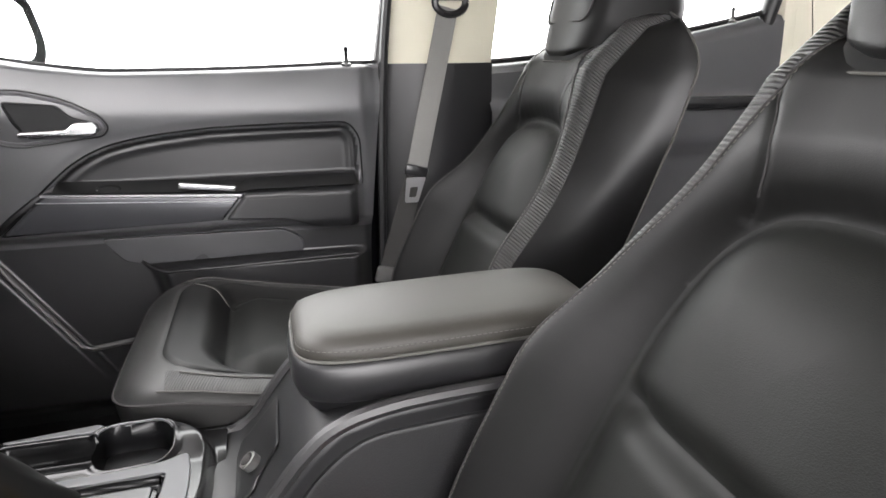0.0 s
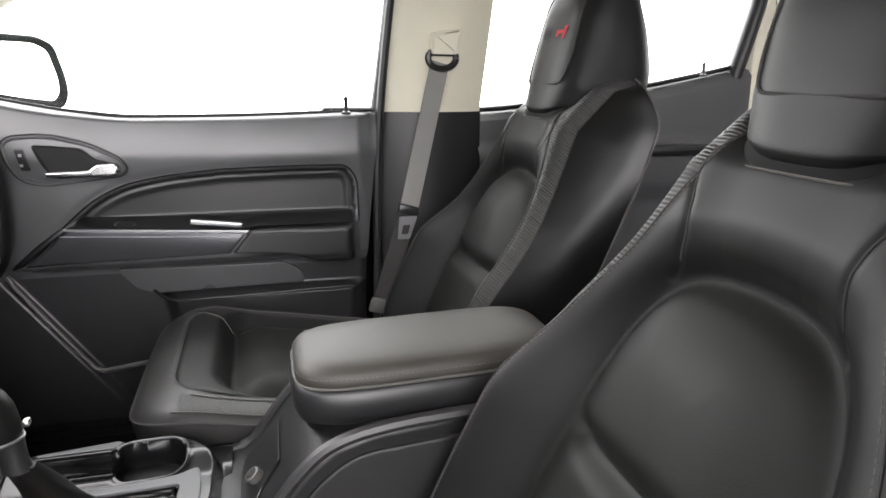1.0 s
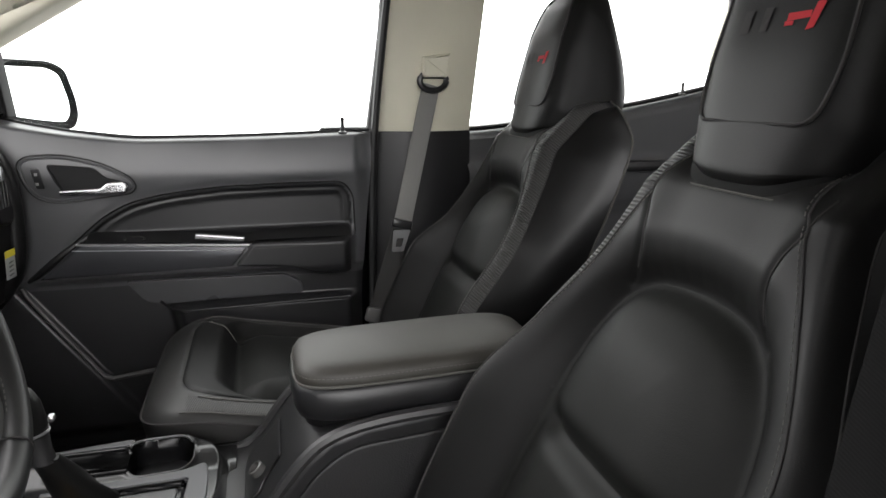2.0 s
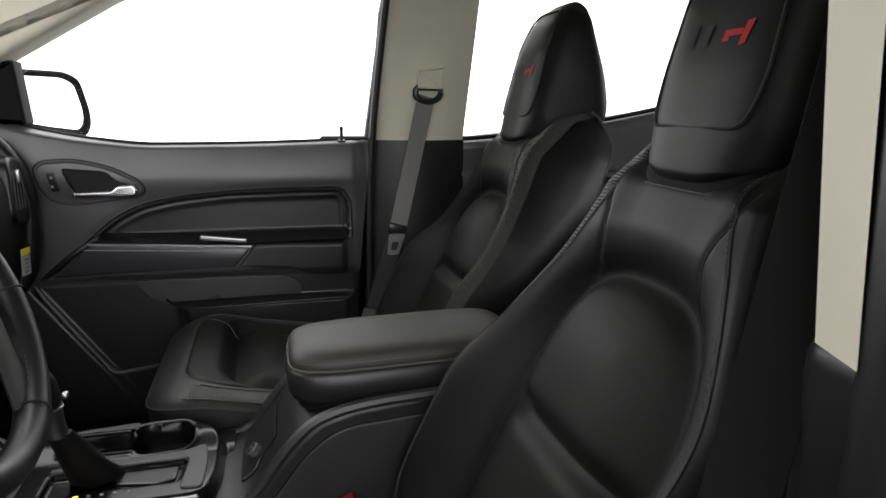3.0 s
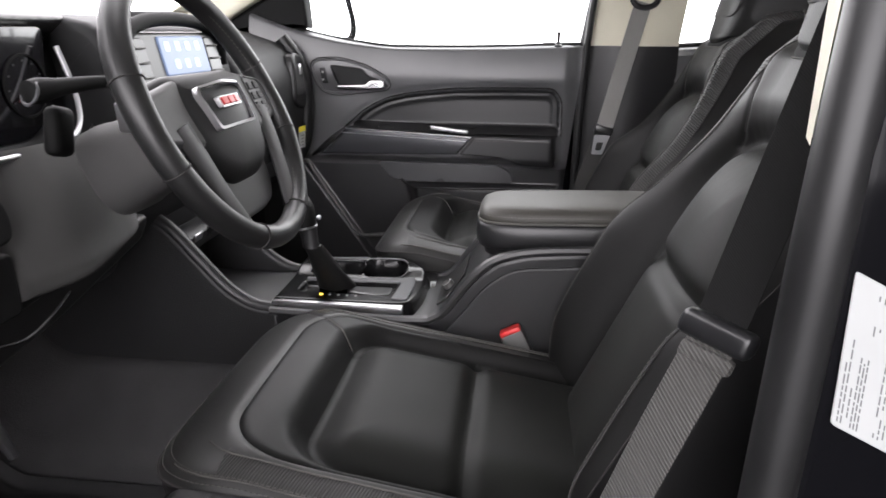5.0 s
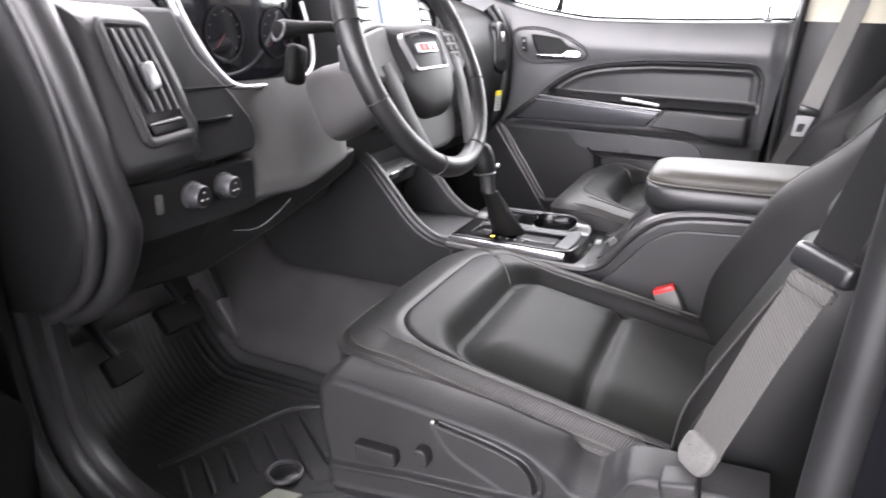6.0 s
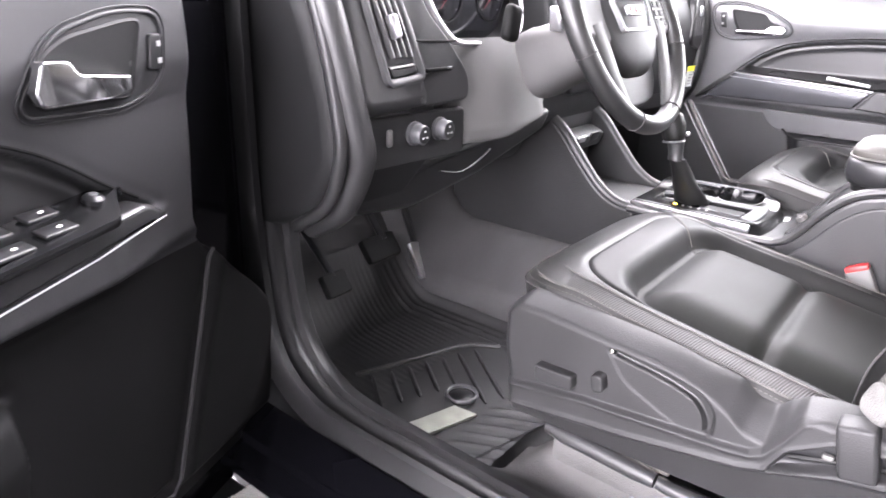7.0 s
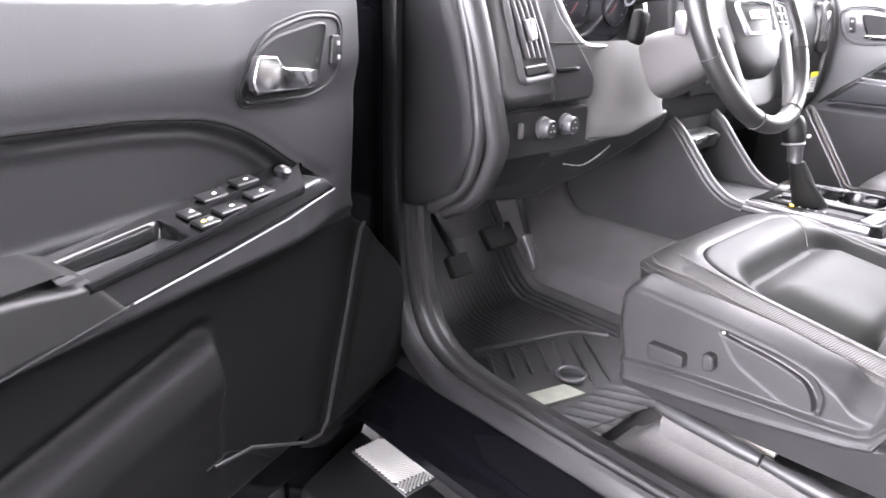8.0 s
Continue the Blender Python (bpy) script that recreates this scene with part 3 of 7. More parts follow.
    TOMB = [Vector((sg * a, b)) for sg, row in ((-1, [(0.172, -0.06), (0.172, 0.05), (0.170, 0.15), (0.166, 0.25), (0.160, 0.33), (0.150, 0.40), (0.132, 0.455), (0.104, 0.495), (0.065, 0.516), (0.0, 0.523)]), (1, [(0.065, 0.516), (0.104, 0.495), (0.132, 0.455), (0.150, 0.40), (0.160, 0.33), (0.166, 0.25), (0.170, 0.15), (0.172, 0.05), (0.172, -0.06)])) for a, b in row]

    ARCHED = [(p.x, p.y) for p in smooth_line([(p.x, p.y, 0) for p in TOMB], 3)]

    def tomb(u, v):
        """Signed distance to the arched insert; under 0 inside."""
        return edge_distance(ARCHED, u, v)

    memo = {}

    def face(u, v):
        key = (round(u, 5), round(v, 5))
        if key in memo:
            return memo[key]
        vl = min(v, 0.62)
        h, bo = curve1(HALF, v), curve1(BOL, vl) * (1 - 0.4 * step(0.30, 0.45, v) * step(-0.05, 0.05, u))
        k = abs(u)
        d = tomb(u, vl)
        w = bo * step(-0.03, 0.075, d) * step(0.05, 0.165, k)
        w += 0.031 * (1 - math.exp(-(min(0, d) / 0.060) ** 2))
        w += 0.014 * step(0.0, 0.06, d) * step(0.45, 0.58, vl) * (1 - step(0.09, 0.17, k))
        w -= 0.016 * bell(d, 0.017)
        if d < 0:
            w -= 0.017 * bell(v - 0.315, 0.017) * step(0.0, -0.05, d)
        if 0.5 < v < 0.645 and d > 0:
            w -= 0.003 * bell(k - curve1(YOKE, v), 0.004)
        w -= 0.026 * max(0, (k / h - 0.88) / 0.12) ** 2
        # above the yoke the middle falls into the headrest well, and the edges run on as ears
        if v > 0.60:
            well = min(0.085, 0.03 * (max(0, v - 0.62) / 0.045) ** 2)
            w -= well + (0.45 * max(0, v - 0.62) + 0.9 * max(0, v - 0.715) - well) * step(0.098, 0.118, k)
        memo[key] = w
        return w

    def pad_uv(u, v):
        """Across the pad the outer twentieths are the ribbed bands; places near the insert's edge are drawn onto it."""
        vv = H * v
        half, p = curve1(HALF, vv), 2 * u - 1
        inner = half - curve1(BAND, vv)
        if abs(p) > 0.9001:
            return math.copysign(inner + (half - inner) * (abs(p) - 0.9) / 0.1, p), vv
        uu = p / 0.9 * inner
        d = tomb(uu, vv)
        if abs(d) < 0.0019:
            gx, gy = tomb(uu + 0.0005, vv) - tomb(uu - 0.0005, vv), tomb(uu, vv + 0.0005) - tomb(uu, vv - 0.0005)
            n = math.hypot(gx, gy)
            if n > 5e-4:
                uu, vv = uu - d * gx / n, max(0.0, vv - d * gy / n)
        return uu, vv

    def pad(u, v):
        uu, vv = pad_uv(u, v)
        return at(uu, vv, face(uu, vv))

    def pad_region(u, v):
        vv = H * v
        p = 2 * u - 1
        if abs(p) > 0.90:
            return "band_a" if p < 0 else "band_b"
        uu = p / 0.9 * (curve1(HALF, vv) - curve1(BAND, vv))
        if tomb(uu, vv) < 0:
            return "insert" if vv > 0.315 else "lower"
        if vv > 0.505 and abs(uu) < curve1(YOKE, vv):
            return "yoke"
        return "bol_a" if uu < 0 else "bol_b"
    split_sheet(140, 200, pad, pad_region, {
        "band_a": ("ribbed_band", RIB_BACK, "ribbed grey-black trim band"), "band_b": ("side_band", LEATHER, "") if driver else ("ribbed_band", RIB_SHADED, "ribbed trim band coloured dark for shade"),
        "yoke": ("shoulder_panel", LEATHER, ""), "insert": ("back_insert", LEATHER_SOFT, ""), "lower": ("lower_insert", LEATHER_SOFT, ""),
        "bol_a": ("back_bolster", LEATHER, ""), "bol_b": ("back_bolster", LEATHER, "")}, seat)

    # sides and shell
    SHELL = [(0.0, 0.215), (0.3, 0.235), (0.55, 0.230), (0.66, 0.216), (0.71, 0.198), (0.74, 0.172), (0.75, 0.140)]

    def shell_w(v):
        return -0.125 + 0.045 * step(0.66, 0.75, v) ** 2

    def side(sg):
        def fn(u, v):
            vf = H * v
            uf = sg * curve1(HALF, vf)
            p = at(uf, vf, face(uf, vf))
            vs = 0.75 * v
            q = at(sg * curve1(SHELL, vs), vs, shell_w(vs))
            return p.lerp(q, u) + Vector((0, so * sg, 0)) * 0.014 * math.sin(u * math.pi)
        return fn
    for sg in (-1, 1):
        Build().sheet(18, 90, side(sg)).make("back_side", SIDE_VINYL, seat, smooth=80)
        edge = [side(sg)(1.0, k / 60) for k in range(61)]
        Build().tube(edge, 0.0026, 6).make("shell_piping", THREAD, seat, "pale grey edge piping")
        fold = [side(sg)(0.0, k / 80) + BACK_OUT * 0.0004 for k in range(2, 80)]
        Build().tube(fold, 0.0012, 6).make("band_seam", THREAD_DARK, seat)
        seam = [pad(0.5 + sg * 0.45, k / 80) + BACK_OUT * 0.0006 for k in range(3, 77)]
        Build().tube(seam, 0.0013, 6).make("band_seam", THREAD_DARK, seat)
        stitches([p + BACK_OUT * 0.001 + Vector((0, -so * sg * 0.004, 0)) for p in seam], 0.004, 0.0025, 0.0005, "stitching", THREAD, seat)
        yoke = [at(sg * curve1(YOKE, v), v, face(sg * curve1(YOKE, v), v) + 0.0006) for v in [0.522 + 0.118 * k / 24 for k in range(25)]]
        Build().tube(yoke, 0.0012, 6).make("shoulder_seam", THREAD_DARK, seat)
    shell = Build()
    shell.sheet(20, 30, lambda u, v: at((2 * u - 1) * curve1(SHELL, 0.75 * v), 0.75 * v, shell_w(0.75 * v) - 0.02 * (1 - (2 * u - 1) ** 2)))
    shell.sheet(40, 4, lambda u, v: (lambda f: at(f * curve1(HALF, H), H, face(f * curve1(HALF, H), H)).lerp(at(f * curve1(SHELL, 0.75), 0.75, shell_w(0.75)), v))(2 * u - 1))
    shell.make("back_shell", PLASTIC, seat, "black moulded back shell")

    # headrest
    HEAD = [(0.660, 0.088, 0.014), (0.667, 0.104, 0.024), (0.70, 0.117, 0.034), (0.76, 0.119, 0.046), (0.83, 0.116, 0.056), (0.89, 0.107, 0.054), (0.93, 0.091, 0.043), (0.953, 0.066, 0.028), (0.965, 0.036, 0.014), (0.968, 0.010, 0.006)]

    def back_w(v):
        return curve1([(0.66, -0.150), (0.76, -0.152), (0.836, -0.112), (0.89, -0.064), (0.93, -0.032), (0.962, -0.008)], v)

    def head_ring(v, h, wf):
        wb = back_w(v)
        c, d = (wf + wb) / 2, (wf - wb) / 2
        pts = []
        for k in range(64):
            t = 2 * math.pi * k / 64
            a, s = math.cos(t), math.sin(t)
            e = 0.62
            pts.append(at(h * math.copysign(abs(a) ** e, a), v - (0.010 + 0.016 * (1 - a * a)) * step(0.700, 0.660, v) * max(0.0, s), c + d * math.copysign(abs(s) ** e, s)))
        return pts
    fine = []
    for (v0, h0, w0), (v1, h1, w1) in zip(HEAD, HEAD[1:]):
        for k in range(4):
            t = k / 4
            fine.append((v0 + (v1 - v0) * t, h0 + (h1 - h0) * t, w0 + (w1 - w0) * t))
    fine.append(HEAD[-1])
    head = Build().rings([head_ring(*h) for h in fine]).make("headrest", LEATHER, seat)
    hm = head.modifiers.new("soft", "SUBSURF")
    hm.levels = hm.render_levels = 1

    def head_front(a, v):
        h = curve1([(x[0], x[1]) for x in HEAD], v)
        wf = curve1([(x[0], x[2]) for x in HEAD], v)
        wb = back_w(v)
        return at(a, v, (wf + wb) / 2 + (wf - wb) / 2 * max(0.0, 1 - (abs(a) / h) ** (2 / 0.62)) ** 0.31 + 0.0005)
    PANEL = rounded([(-0.078, 0.692), (0.078, 0.692), (0.088, 0.745), (0.080, 0.86), (0.060, 0.925), (-0.060, 0.925), (-0.080, 0.86), (-0.088, 0.745)], 0.022)
    Build().tube([head_front(a, v) + BACK_OUT * 0.0003 for a, v in PANEL], 0.0022, 6, closed=True).make("panel_seam", THREAD_DARK, head)

    def mark(row, name, mat, label):
        """Flat embroidered strokes: corner places (across, up) of each."""
        b = Build()
        for q in row:
            q = [Vector(p) for p in q]
            b.sheet(6, 4, lambda u, v: (lambda p: head_front(so * p.x, p.y) - BACK_OUT * 0.0004)(q[0].lerp(q[1], u).lerp(q[3].lerp(q[2], u), v)))
        b.make(name, mat, head, label)
    mark([[(-0.020, 0.783), (-0.046, 0.785), (-0.046, 0.791), (-0.020, 0.790)], [(-0.044, 0.774), (-0.052, 0.776), (-0.058, 0.800), (-0.049, 0.798)], [(-0.018, 0.779), (-0.028, 0.779), (-0.028, 0.783), (-0.018, 0.783)]], "red_mark", RED_THREAD, "small red embroidered mark")
    mark([[(0.044, 0.776), (0.030, 0.776), (0.028, 0.798), (0.040, 0.798)], [(0.014, 0.776), (0.004, 0.776), (0.002, 0.798), (0.012, 0.798)]], "dark_mark", THREAD_DARK, "black tone on tone embroidered bars")
    band = []
    for v, h, wf in ((0.632, 0.098, 0.000), (0.638, 0.104, 0.014), (0.646, 0.105, 0.015), (0.668, 0.100, 0.012)):
        band.append([at(h * math.copysign(abs(math.cos(t)) ** 0.62, math.cos(t)), v - 0.012 * max(0.0, math.sin(t)), (wf - 0.07) / 2 + (wf + 0.07) / 2 * math.copysign(abs(math.sin(t)) ** 0.62, math.sin(t))) for t in [2 * math.pi * k / 48 for k in range(48)]])
    Build().rings(band).make("headrest_base", BLACK_MATTE, seat, "black recessed headrest base")
    for k in (1,):
        Build().tube([p + BACK_OUT * 0.001 for p in band[k][:25]], 0.0013, 6).make("base_piping", THREAD, seat)
    return seat


front_seat(-0.458, -1, 0.0, "black leather front seat with ribbed bands beside the open door", True)
front_seat(0.335, 1, 0.092, "black leather front seat with red headrest mark beside the far door", False)

# ---- front doors ----
DD, DN = Vector((0.350, -0.937, 0)), Vector((0.937, 0.350, 0))
ARCH = [(0.255, 1.095), (0.292, 1.130), (0.33, 1.163), (0.365, 1.184), (0.40, 1.199), (0.45, 1.211), (0.50, 1.219), (0.60, 1.229), (0.75, 1.233), (0.88, 1.233), (0.903, 1.20), (0.905, 1.095)]
ARCH_NEAR = [(0.220, 1.080), (0.25, 1.097), (0.309, 1.132), (0.343, 1.157), (0.375, 1.177), (0.413, 1.194), (0.454, 1.206), (0.545, 1.218), (0.682, 1.224), (0.88, 1.226), (0.903, 1.20), (0.905, 1.090)]
SILL_Z = [(0.0, 1.44), (0.10, 1.405), (0.18, 1.383), (0.30, 1.361), (0.43, 1.349), (0.60, 1.350), (0.96, 1.361)]


def front_door(place, name, label, driver):
    """place(s, z, d): s along the door from its hinge, d into the cabin."""
    door = thing(name, place(0.0, 0.62, -0.05), label, "car door", "front doors")

    outline = rounded(ARCH_NEAR if driver else ARCH, 0.016, 3)

    def arch(s, z):
        """About how far inside the arched recess; under 0 outside."""
        return -edge_distance(outline, s, z)

    def relief(s, z):
        top = curve1(SILL_Z, s)
        d = 0.040 - 0.05 * step(0.012, 0.0, top - z) - (0.006 if driver else 0.022) * max(0.0, 1 - (top - z) / 0.11) ** 1.7 - 0.012 * step(1.27, 1.20, z)
        d += 0.012 * step(0.40, 0.20, s) * step(1.0, 1.2, z)
        k = arch(s, z)
        d -= 0.020 * step(-0.002, 0.013, k) - (0.003 if driver else 0.005) * bell(k - 0.019, 0.007) + (0.0015 if driver else 0.003) * bell(k + 0.007, 0.008)
        # armrest body
        arm = (step(0.985, 1.035, z) if driver else step(1.012, 1.040, z)) * (step(1.090, 1.074, z) * 0.75 if driver else step(1.130, 1.105, z)) * (step(0.18, 0.34, s) if driver else step(0.0, 0.05, s - 0.178 - 1.25 * (z - 1.03))) * step(0.915, 0.885, s)
        d += (0.052 if driver else 0.033) * arm
        # lower panel and pocket
        low = step(1.03, 1.0, z)
        d -= 0.016 * low
        pz = 0.905 if driver else 0.945
        pocket = (step(0.452, 0.472, s) * curve1([(0.700, 0.05), (0.80, 0.50), (0.876, 1.0), (0.884, 0.96), (0.920, 0.60), (0.925, 0.45), (0.931, 0.0)], z + 0.20 * max(0.0, s - 0.47)) if driver else step(0.45, 0.49, s - 0.20 * (pz - z)) * step(pz + 0.007, pz - 0.005, z)) * step(0.92, 0.88, s)
        if driver:
            d -= 0.016 * bell(z + 0.20 * max(0.0, s - 0.47) - 0.938, 0.012) * step(0.44, 0.48, s) * step(0.92, 0.88, s)
        d += (0.034 if driver else 0.040) * pocket * (1.0 if driver else 0.75 + 0.25 * step(0.7, 0.93, z))
        edge = 0.105 + (1.0 - z) * 0.385 if driver else 0.155 + (1.0 - z) * 0.70
        wedge = step(0.0, 0.02, edge - s) * step(1.02, 1.0, z)
        d += 0.022 * wedge
        d -= 0.03 * step(0.66, 0.62, z)
        if not driver:
            d -= 0.024 * step(0.908, 0.950, s)
        return d

    rear = lambda z: 0.925 + 0.032 * step(0.9, 1.36, z)
    nu, nv = 190, 170

    VM = 88 / nv

    def row_z(s, v):
        return 0.60 + 0.40 * v / VM if v <= VM else 1.0 + (curve1(SILL_Z, s) - 1.0) * (v - VM) / (1 - VM)

    def front(z):
        return curve1([(0.54, 0.03), (0.70, -0.024), (0.82, -0.036), (0.97, 0.085), (1.05, 0.136), (1.40, 0.142)], z) if driver else 0.0

    def skin(u, v):
        s = rear(1.0) * u
        z = row_z(s, v)
        s = front(z) + (rear(z) - front(z)) * u
        return place(s, z, relief(s, z) - (0.05 * (1 - min(1.0, (s - front(z)) / 0.02)) ** 2 if driver else 0.0))

    def reg(u, v):
        s = rear(1.0) * u
        z = row_z(s, v)
        s = front(z) + (rear(z) - front(z)) * u
        if arch(s, z) > 0.004:
            return "arch"
        return "upper" if z > 1.0 else "lower"
    # both doors share one trim; its shade and light are put into these colours
    split_sheet(nu, nv, skin, reg, {"arch": ("arched_insert", SOFT_VINYL, "soft black arched insert"), "upper": ("upper_panel", VINYL_SHADED if driver else VINYL, ""), "lower": ("lower_panel", LOWER_SHADED if driver else LOWER_LIT, "")}, door)

    # dark seam round the arched insert
    seam = [(s, z) for s, z in inset(outline, -0.003) if z > 1.098]
    k = max(range(len(seam)), key=lambda i: math.dist(seam[i], seam[i - 1]))
    seam = seam[k:] + seam[:k]
    Build().tube([place(s, z, relief(s, z) - 0.0006) for s, z in seam], 0.0022, 6).make("insert_seam", BLACK_MATTE, door)
    # shell behind the panel
    sh = Build()
    out = [(0.0, 0.55), (0.94, 0.55), (0.945, 1.0), (0.950, 1.322), (0.0, 1.330)]
    sh.prism(rounded(out, [0.04, 0.06, 0.02, 0.02, 0.02]), lambda a, b, d: place(a, b, d), -0.07, -0.016, 0.012)
    if driver:
        sh.prism(rounded([(-0.085, 0.80), (0.05, 0.46), (0.30, 0.42), (0.30, 1.40), (-0.085, 1.42)], [0.10, 0.08, 0.01, 0.01, 0.02]), lambda a, b, d: place(a, b, d), -0.09, -0.024, 0.015)
    sh.make("door_shell", PAINT, door, "glossy black painted door shell")
    # window seal and frame
    seal = [place(s, curve1(SILL_Z, s) - 0.003, -0.014) for s in [0.03 + 0.93 * k / 40 for k in range(41)]]
    Build().tube(seal, 0.0045, 6).make("window_seal", SEAL, door)
    fr = Build()
    fr.tube(smooth_line([place(0.958, 1.35, -0.02), place(0.985, 1.52, -0.035), place(1.005, 1.66, -0.06), place(1.0, 1.76, -0.08), place(0.80, 1.80, -0.09), place(0.52, 1.765, -0.09), place(0.28, 1.65, -0.07), place(0.13, 1.56, -0.05)]), 0.012, 8)
    fr.make("window_frame", SEAL, door)
    gl = Build()
    gp = [(0.13, 1.38), (0.43, 1.34), (0.96, 1.35), (1.0, 1.66), (0.985, 1.73), (0.80, 1.76), (0.52, 1.715), (0.28, 1.585), (0.14, 1.50)]
    if not driver:
        gl.prism(gp, lambda a, b, d: place(a, b, d - 0.05 * (b - 1.35) / 0.4), -0.022, -0.026, 0.0005, 1)
        g = gl.make("window_pane", GLASS, door, "clear side window glass")
        g.visible_shadow = False

    # handle bezel, lever, lock switch
    BZ = [(0.197, 1.323), (0.273, 1.326), (0.346, 1.306), (0.376, 1.281), (0.402, 1.232), (0.388, 1.212), (0.258, 1.208), (0.207, 1.232)] if driver else [(0.178, 1.296), (0.195, 1.312), (0.26, 1.316), (0.34, 1.296), (0.402, 1.262), (0.414, 1.238), (0.400, 1.222), (0.33, 1.214), (0.25, 1.205), (0.205, 1.218), (0.186, 1.255)]
    dz = lambda s, z: relief(s, z)
    base = max(relief(s, z) for s, z in BZ)
    bz = Build().tube([place(s, z, dz(s, z) + 0.001) for s, z in rounded(BZ, 0.03, 7)], 0.0012 if driver else 0.0018, 6, closed=True)
    bezel = bz.make("handle_bezel", VINYL_SHADED if driver else HARD_PLASTIC, door)
    Build().tube([place(s, z, dz(s, z) + 0.0015) for s, z in rounded(inset(BZ, 0.006), 0.026, 7)], 0.0024 if driver else 0.0032, 8, closed=True).make("bezel_rim", VINYL_SHADED if driver else VINYL, bezel)
    CUP = [(0.238, 1.312), (0.262, 1.312), (0.338, 1.297), (0.370, 1.281), (0.386, 1.240), (0.375, 1.224), (0.256, 1.224)] if driver else [(0.235, 1.295), (0.330, 1.285), (0.350, 1.262), (0.395, 1.250), (0.397, 1.234), (0.36, 1.226), (0.27, 1.222), (0.252, 1.250)]
    cup = Build()
    rc = rounded(CUP, 0.012)
    ic = inset(rc, 0.010)
    cup.rings([[place(s, z, dz(s, z) + 0.005) for s, z in rc], [place(s, z, dz(s, z) + 0.0065) for s, z in inset(rc, 0.003)], [place(s, z, dz(s, z) + 0.002) for s, z in inset(rc, 0.006)], [place(s, z, dz(s, z) + 0.0015) for s, z in inset(rc, 0.016)]])
    cup.make("handle_recess", DASH_SKIN, bezel)
    base = dz(0.32, 1.245)
    if driver:
        LEVER = rounded([(0.266, 1.236), (0.300, 1.230), (0.388, 1.232), (0.392, 1.246), (0.381, 1.276), (0.352, 1.274), (0.341, 1.260), (0.266, 1.252)], [0.003, 0.01, 0.006, 0.004, 0.005, 0.004, 0.006, 0.003])
    else:
        LEVER = rounded([(0.256, 1.226), (0.340, 1.226), (0.392, 1.227), (0.398, 1.240), (0.388, 1.253), (0.356, 1.252), (0.342, 1.240), (0.256, 1.237)], [0.003, 0.01, 0.006, 0.005, 0.006, 0.004, 0.006, 0.003])
    Build().prism(LEVER, lambda a, b, d: place(a, b, base + d + 0.006 * math.sin(math.pi * (a - 0.256) / 0.143)), 0.004, 0.016, 0.0022 if driver else 0.0045, 5).make("handle_lever", CHROME if driver else LEVER_CHROME, bezel, "chrome inside door lever", smooth=60)
    sw = Build()
    swo = rounded([(0.210, 1.294), (0.228, 1.294), (0.232, 1.254), (0.215, 1.252)] if driver else [(0.205, 1.285), (0.222, 1.285), (0.230, 1.240), (0.213, 1.240)], 0.004)
    sw.prism(swo, lambda a, b, d: place(a, b, dz(a, b) + d), 0.0, 0.005, 0.002)
    lock = sw.make("lock_switch", PLASTIC_SMOOTH, bezel)
    mk = Build()
    for zz in ((1.283, 1.264) if driver else (1.273, 1.252)):
        mk.prism([(0.213, zz - 0.003), (0.219, zz - 0.003), (0.219, zz + 0.003), (0.213, zz + 0.003)], lambda a, b, d: place(a, b, dz(a, b) + d), 0.004, 0.0056, 0.0005, 1)
    mk.make("lock_mark", GEAR_MARK, lock)

    # armrest face with its bright strip, pad and stitching
    da = 0.040 - 0.016 + 0.052
    st = rounded([(0.275, 1.106), (0.680, 1.083), (0.650, 1.046), (0.240, 1.082)] if driver else [(0.27, 1.122), (0.655, 1.101), (0.610, 1.046), (0.205, 1.040)], [0.01, 0.004, 0.004, 0.01])
    face = (lambda a, b, d: place(a, b, da - 0.014 * step(0.40, 0.2, a) - 0.25 * max(0, b - 1.09) + d)) if driver else (lambda a, b, d: place(a, b, da - 0.028 * (0.655 - a) + d))
    if driver:
        dark = Build().prism(st, face, -0.03, 0.004, 0.006, 3)
    else:
        def wedge_place(u, v):
            a = (0.196 + 0.092 * v) * (1 - u) + (0.610 + 0.045 * v) * u
            lo, hi = 1.036 + 0.010 * u, 1.1215 - 0.0205 * u
            e = min(v, 1 - v, 3 * u, 6 * (1 - u))
            return face(a, lo + (hi - lo) * v, 0.004 - 0.012 * (1 - min(1.0, e / 0.10)) ** 2 + 0.004 * math.sin(math.pi * v))
        dark = Build().sheet(60, 24, wedge_place)
    # the near trim takes a darker colour for its shade
    trim = dark.make("armrest_trim", PLASTIC if driver else SATIN, door, "satin dark grey armrest trim")
    if not driver:
        Build().sheet(40, 6, lambda u, v: face(0.282 + 0.371 * u - 0.007 * v * u, 1.1185 - 0.0180 * u - (0.0050 + 0.0030 * u) * v, 0.0045 + 0.0045 * math.sin(math.pi * v))).make("bright_strip", STRIP, trim, "satin silver strip")
        Build().tube([face(0.272 + 0.364 * k / 12, 1.1035 - 0.0165 * k / 12, 0.0072) for k in range(13)], 0.0009, 5).make("bright_line", STRIP, trim, "thin bright line")
    def pad_place(u, v):
        left = 0.614 + (0.037 if driver else 0.047) * v
        s = left + (0.892 - left) * u
        lo = curve1([(0.61, 1.044), (0.74, 1.034), (0.81, 1.010), (0.892, 1.006)], s)
        hi = 1.090 + 0.014 * step(0.65, 0.75, s) if driver else 1.104
        z = lo + (hi - lo) * v
        d = da + 0.006 - 0.012 * step(1.04, 1.0, z) - 0.045 * (1 - min(1.0, v / 0.12)) ** 2 - 0.012 * (1 - min(1.0, (1 - v) / 0.12)) ** 2
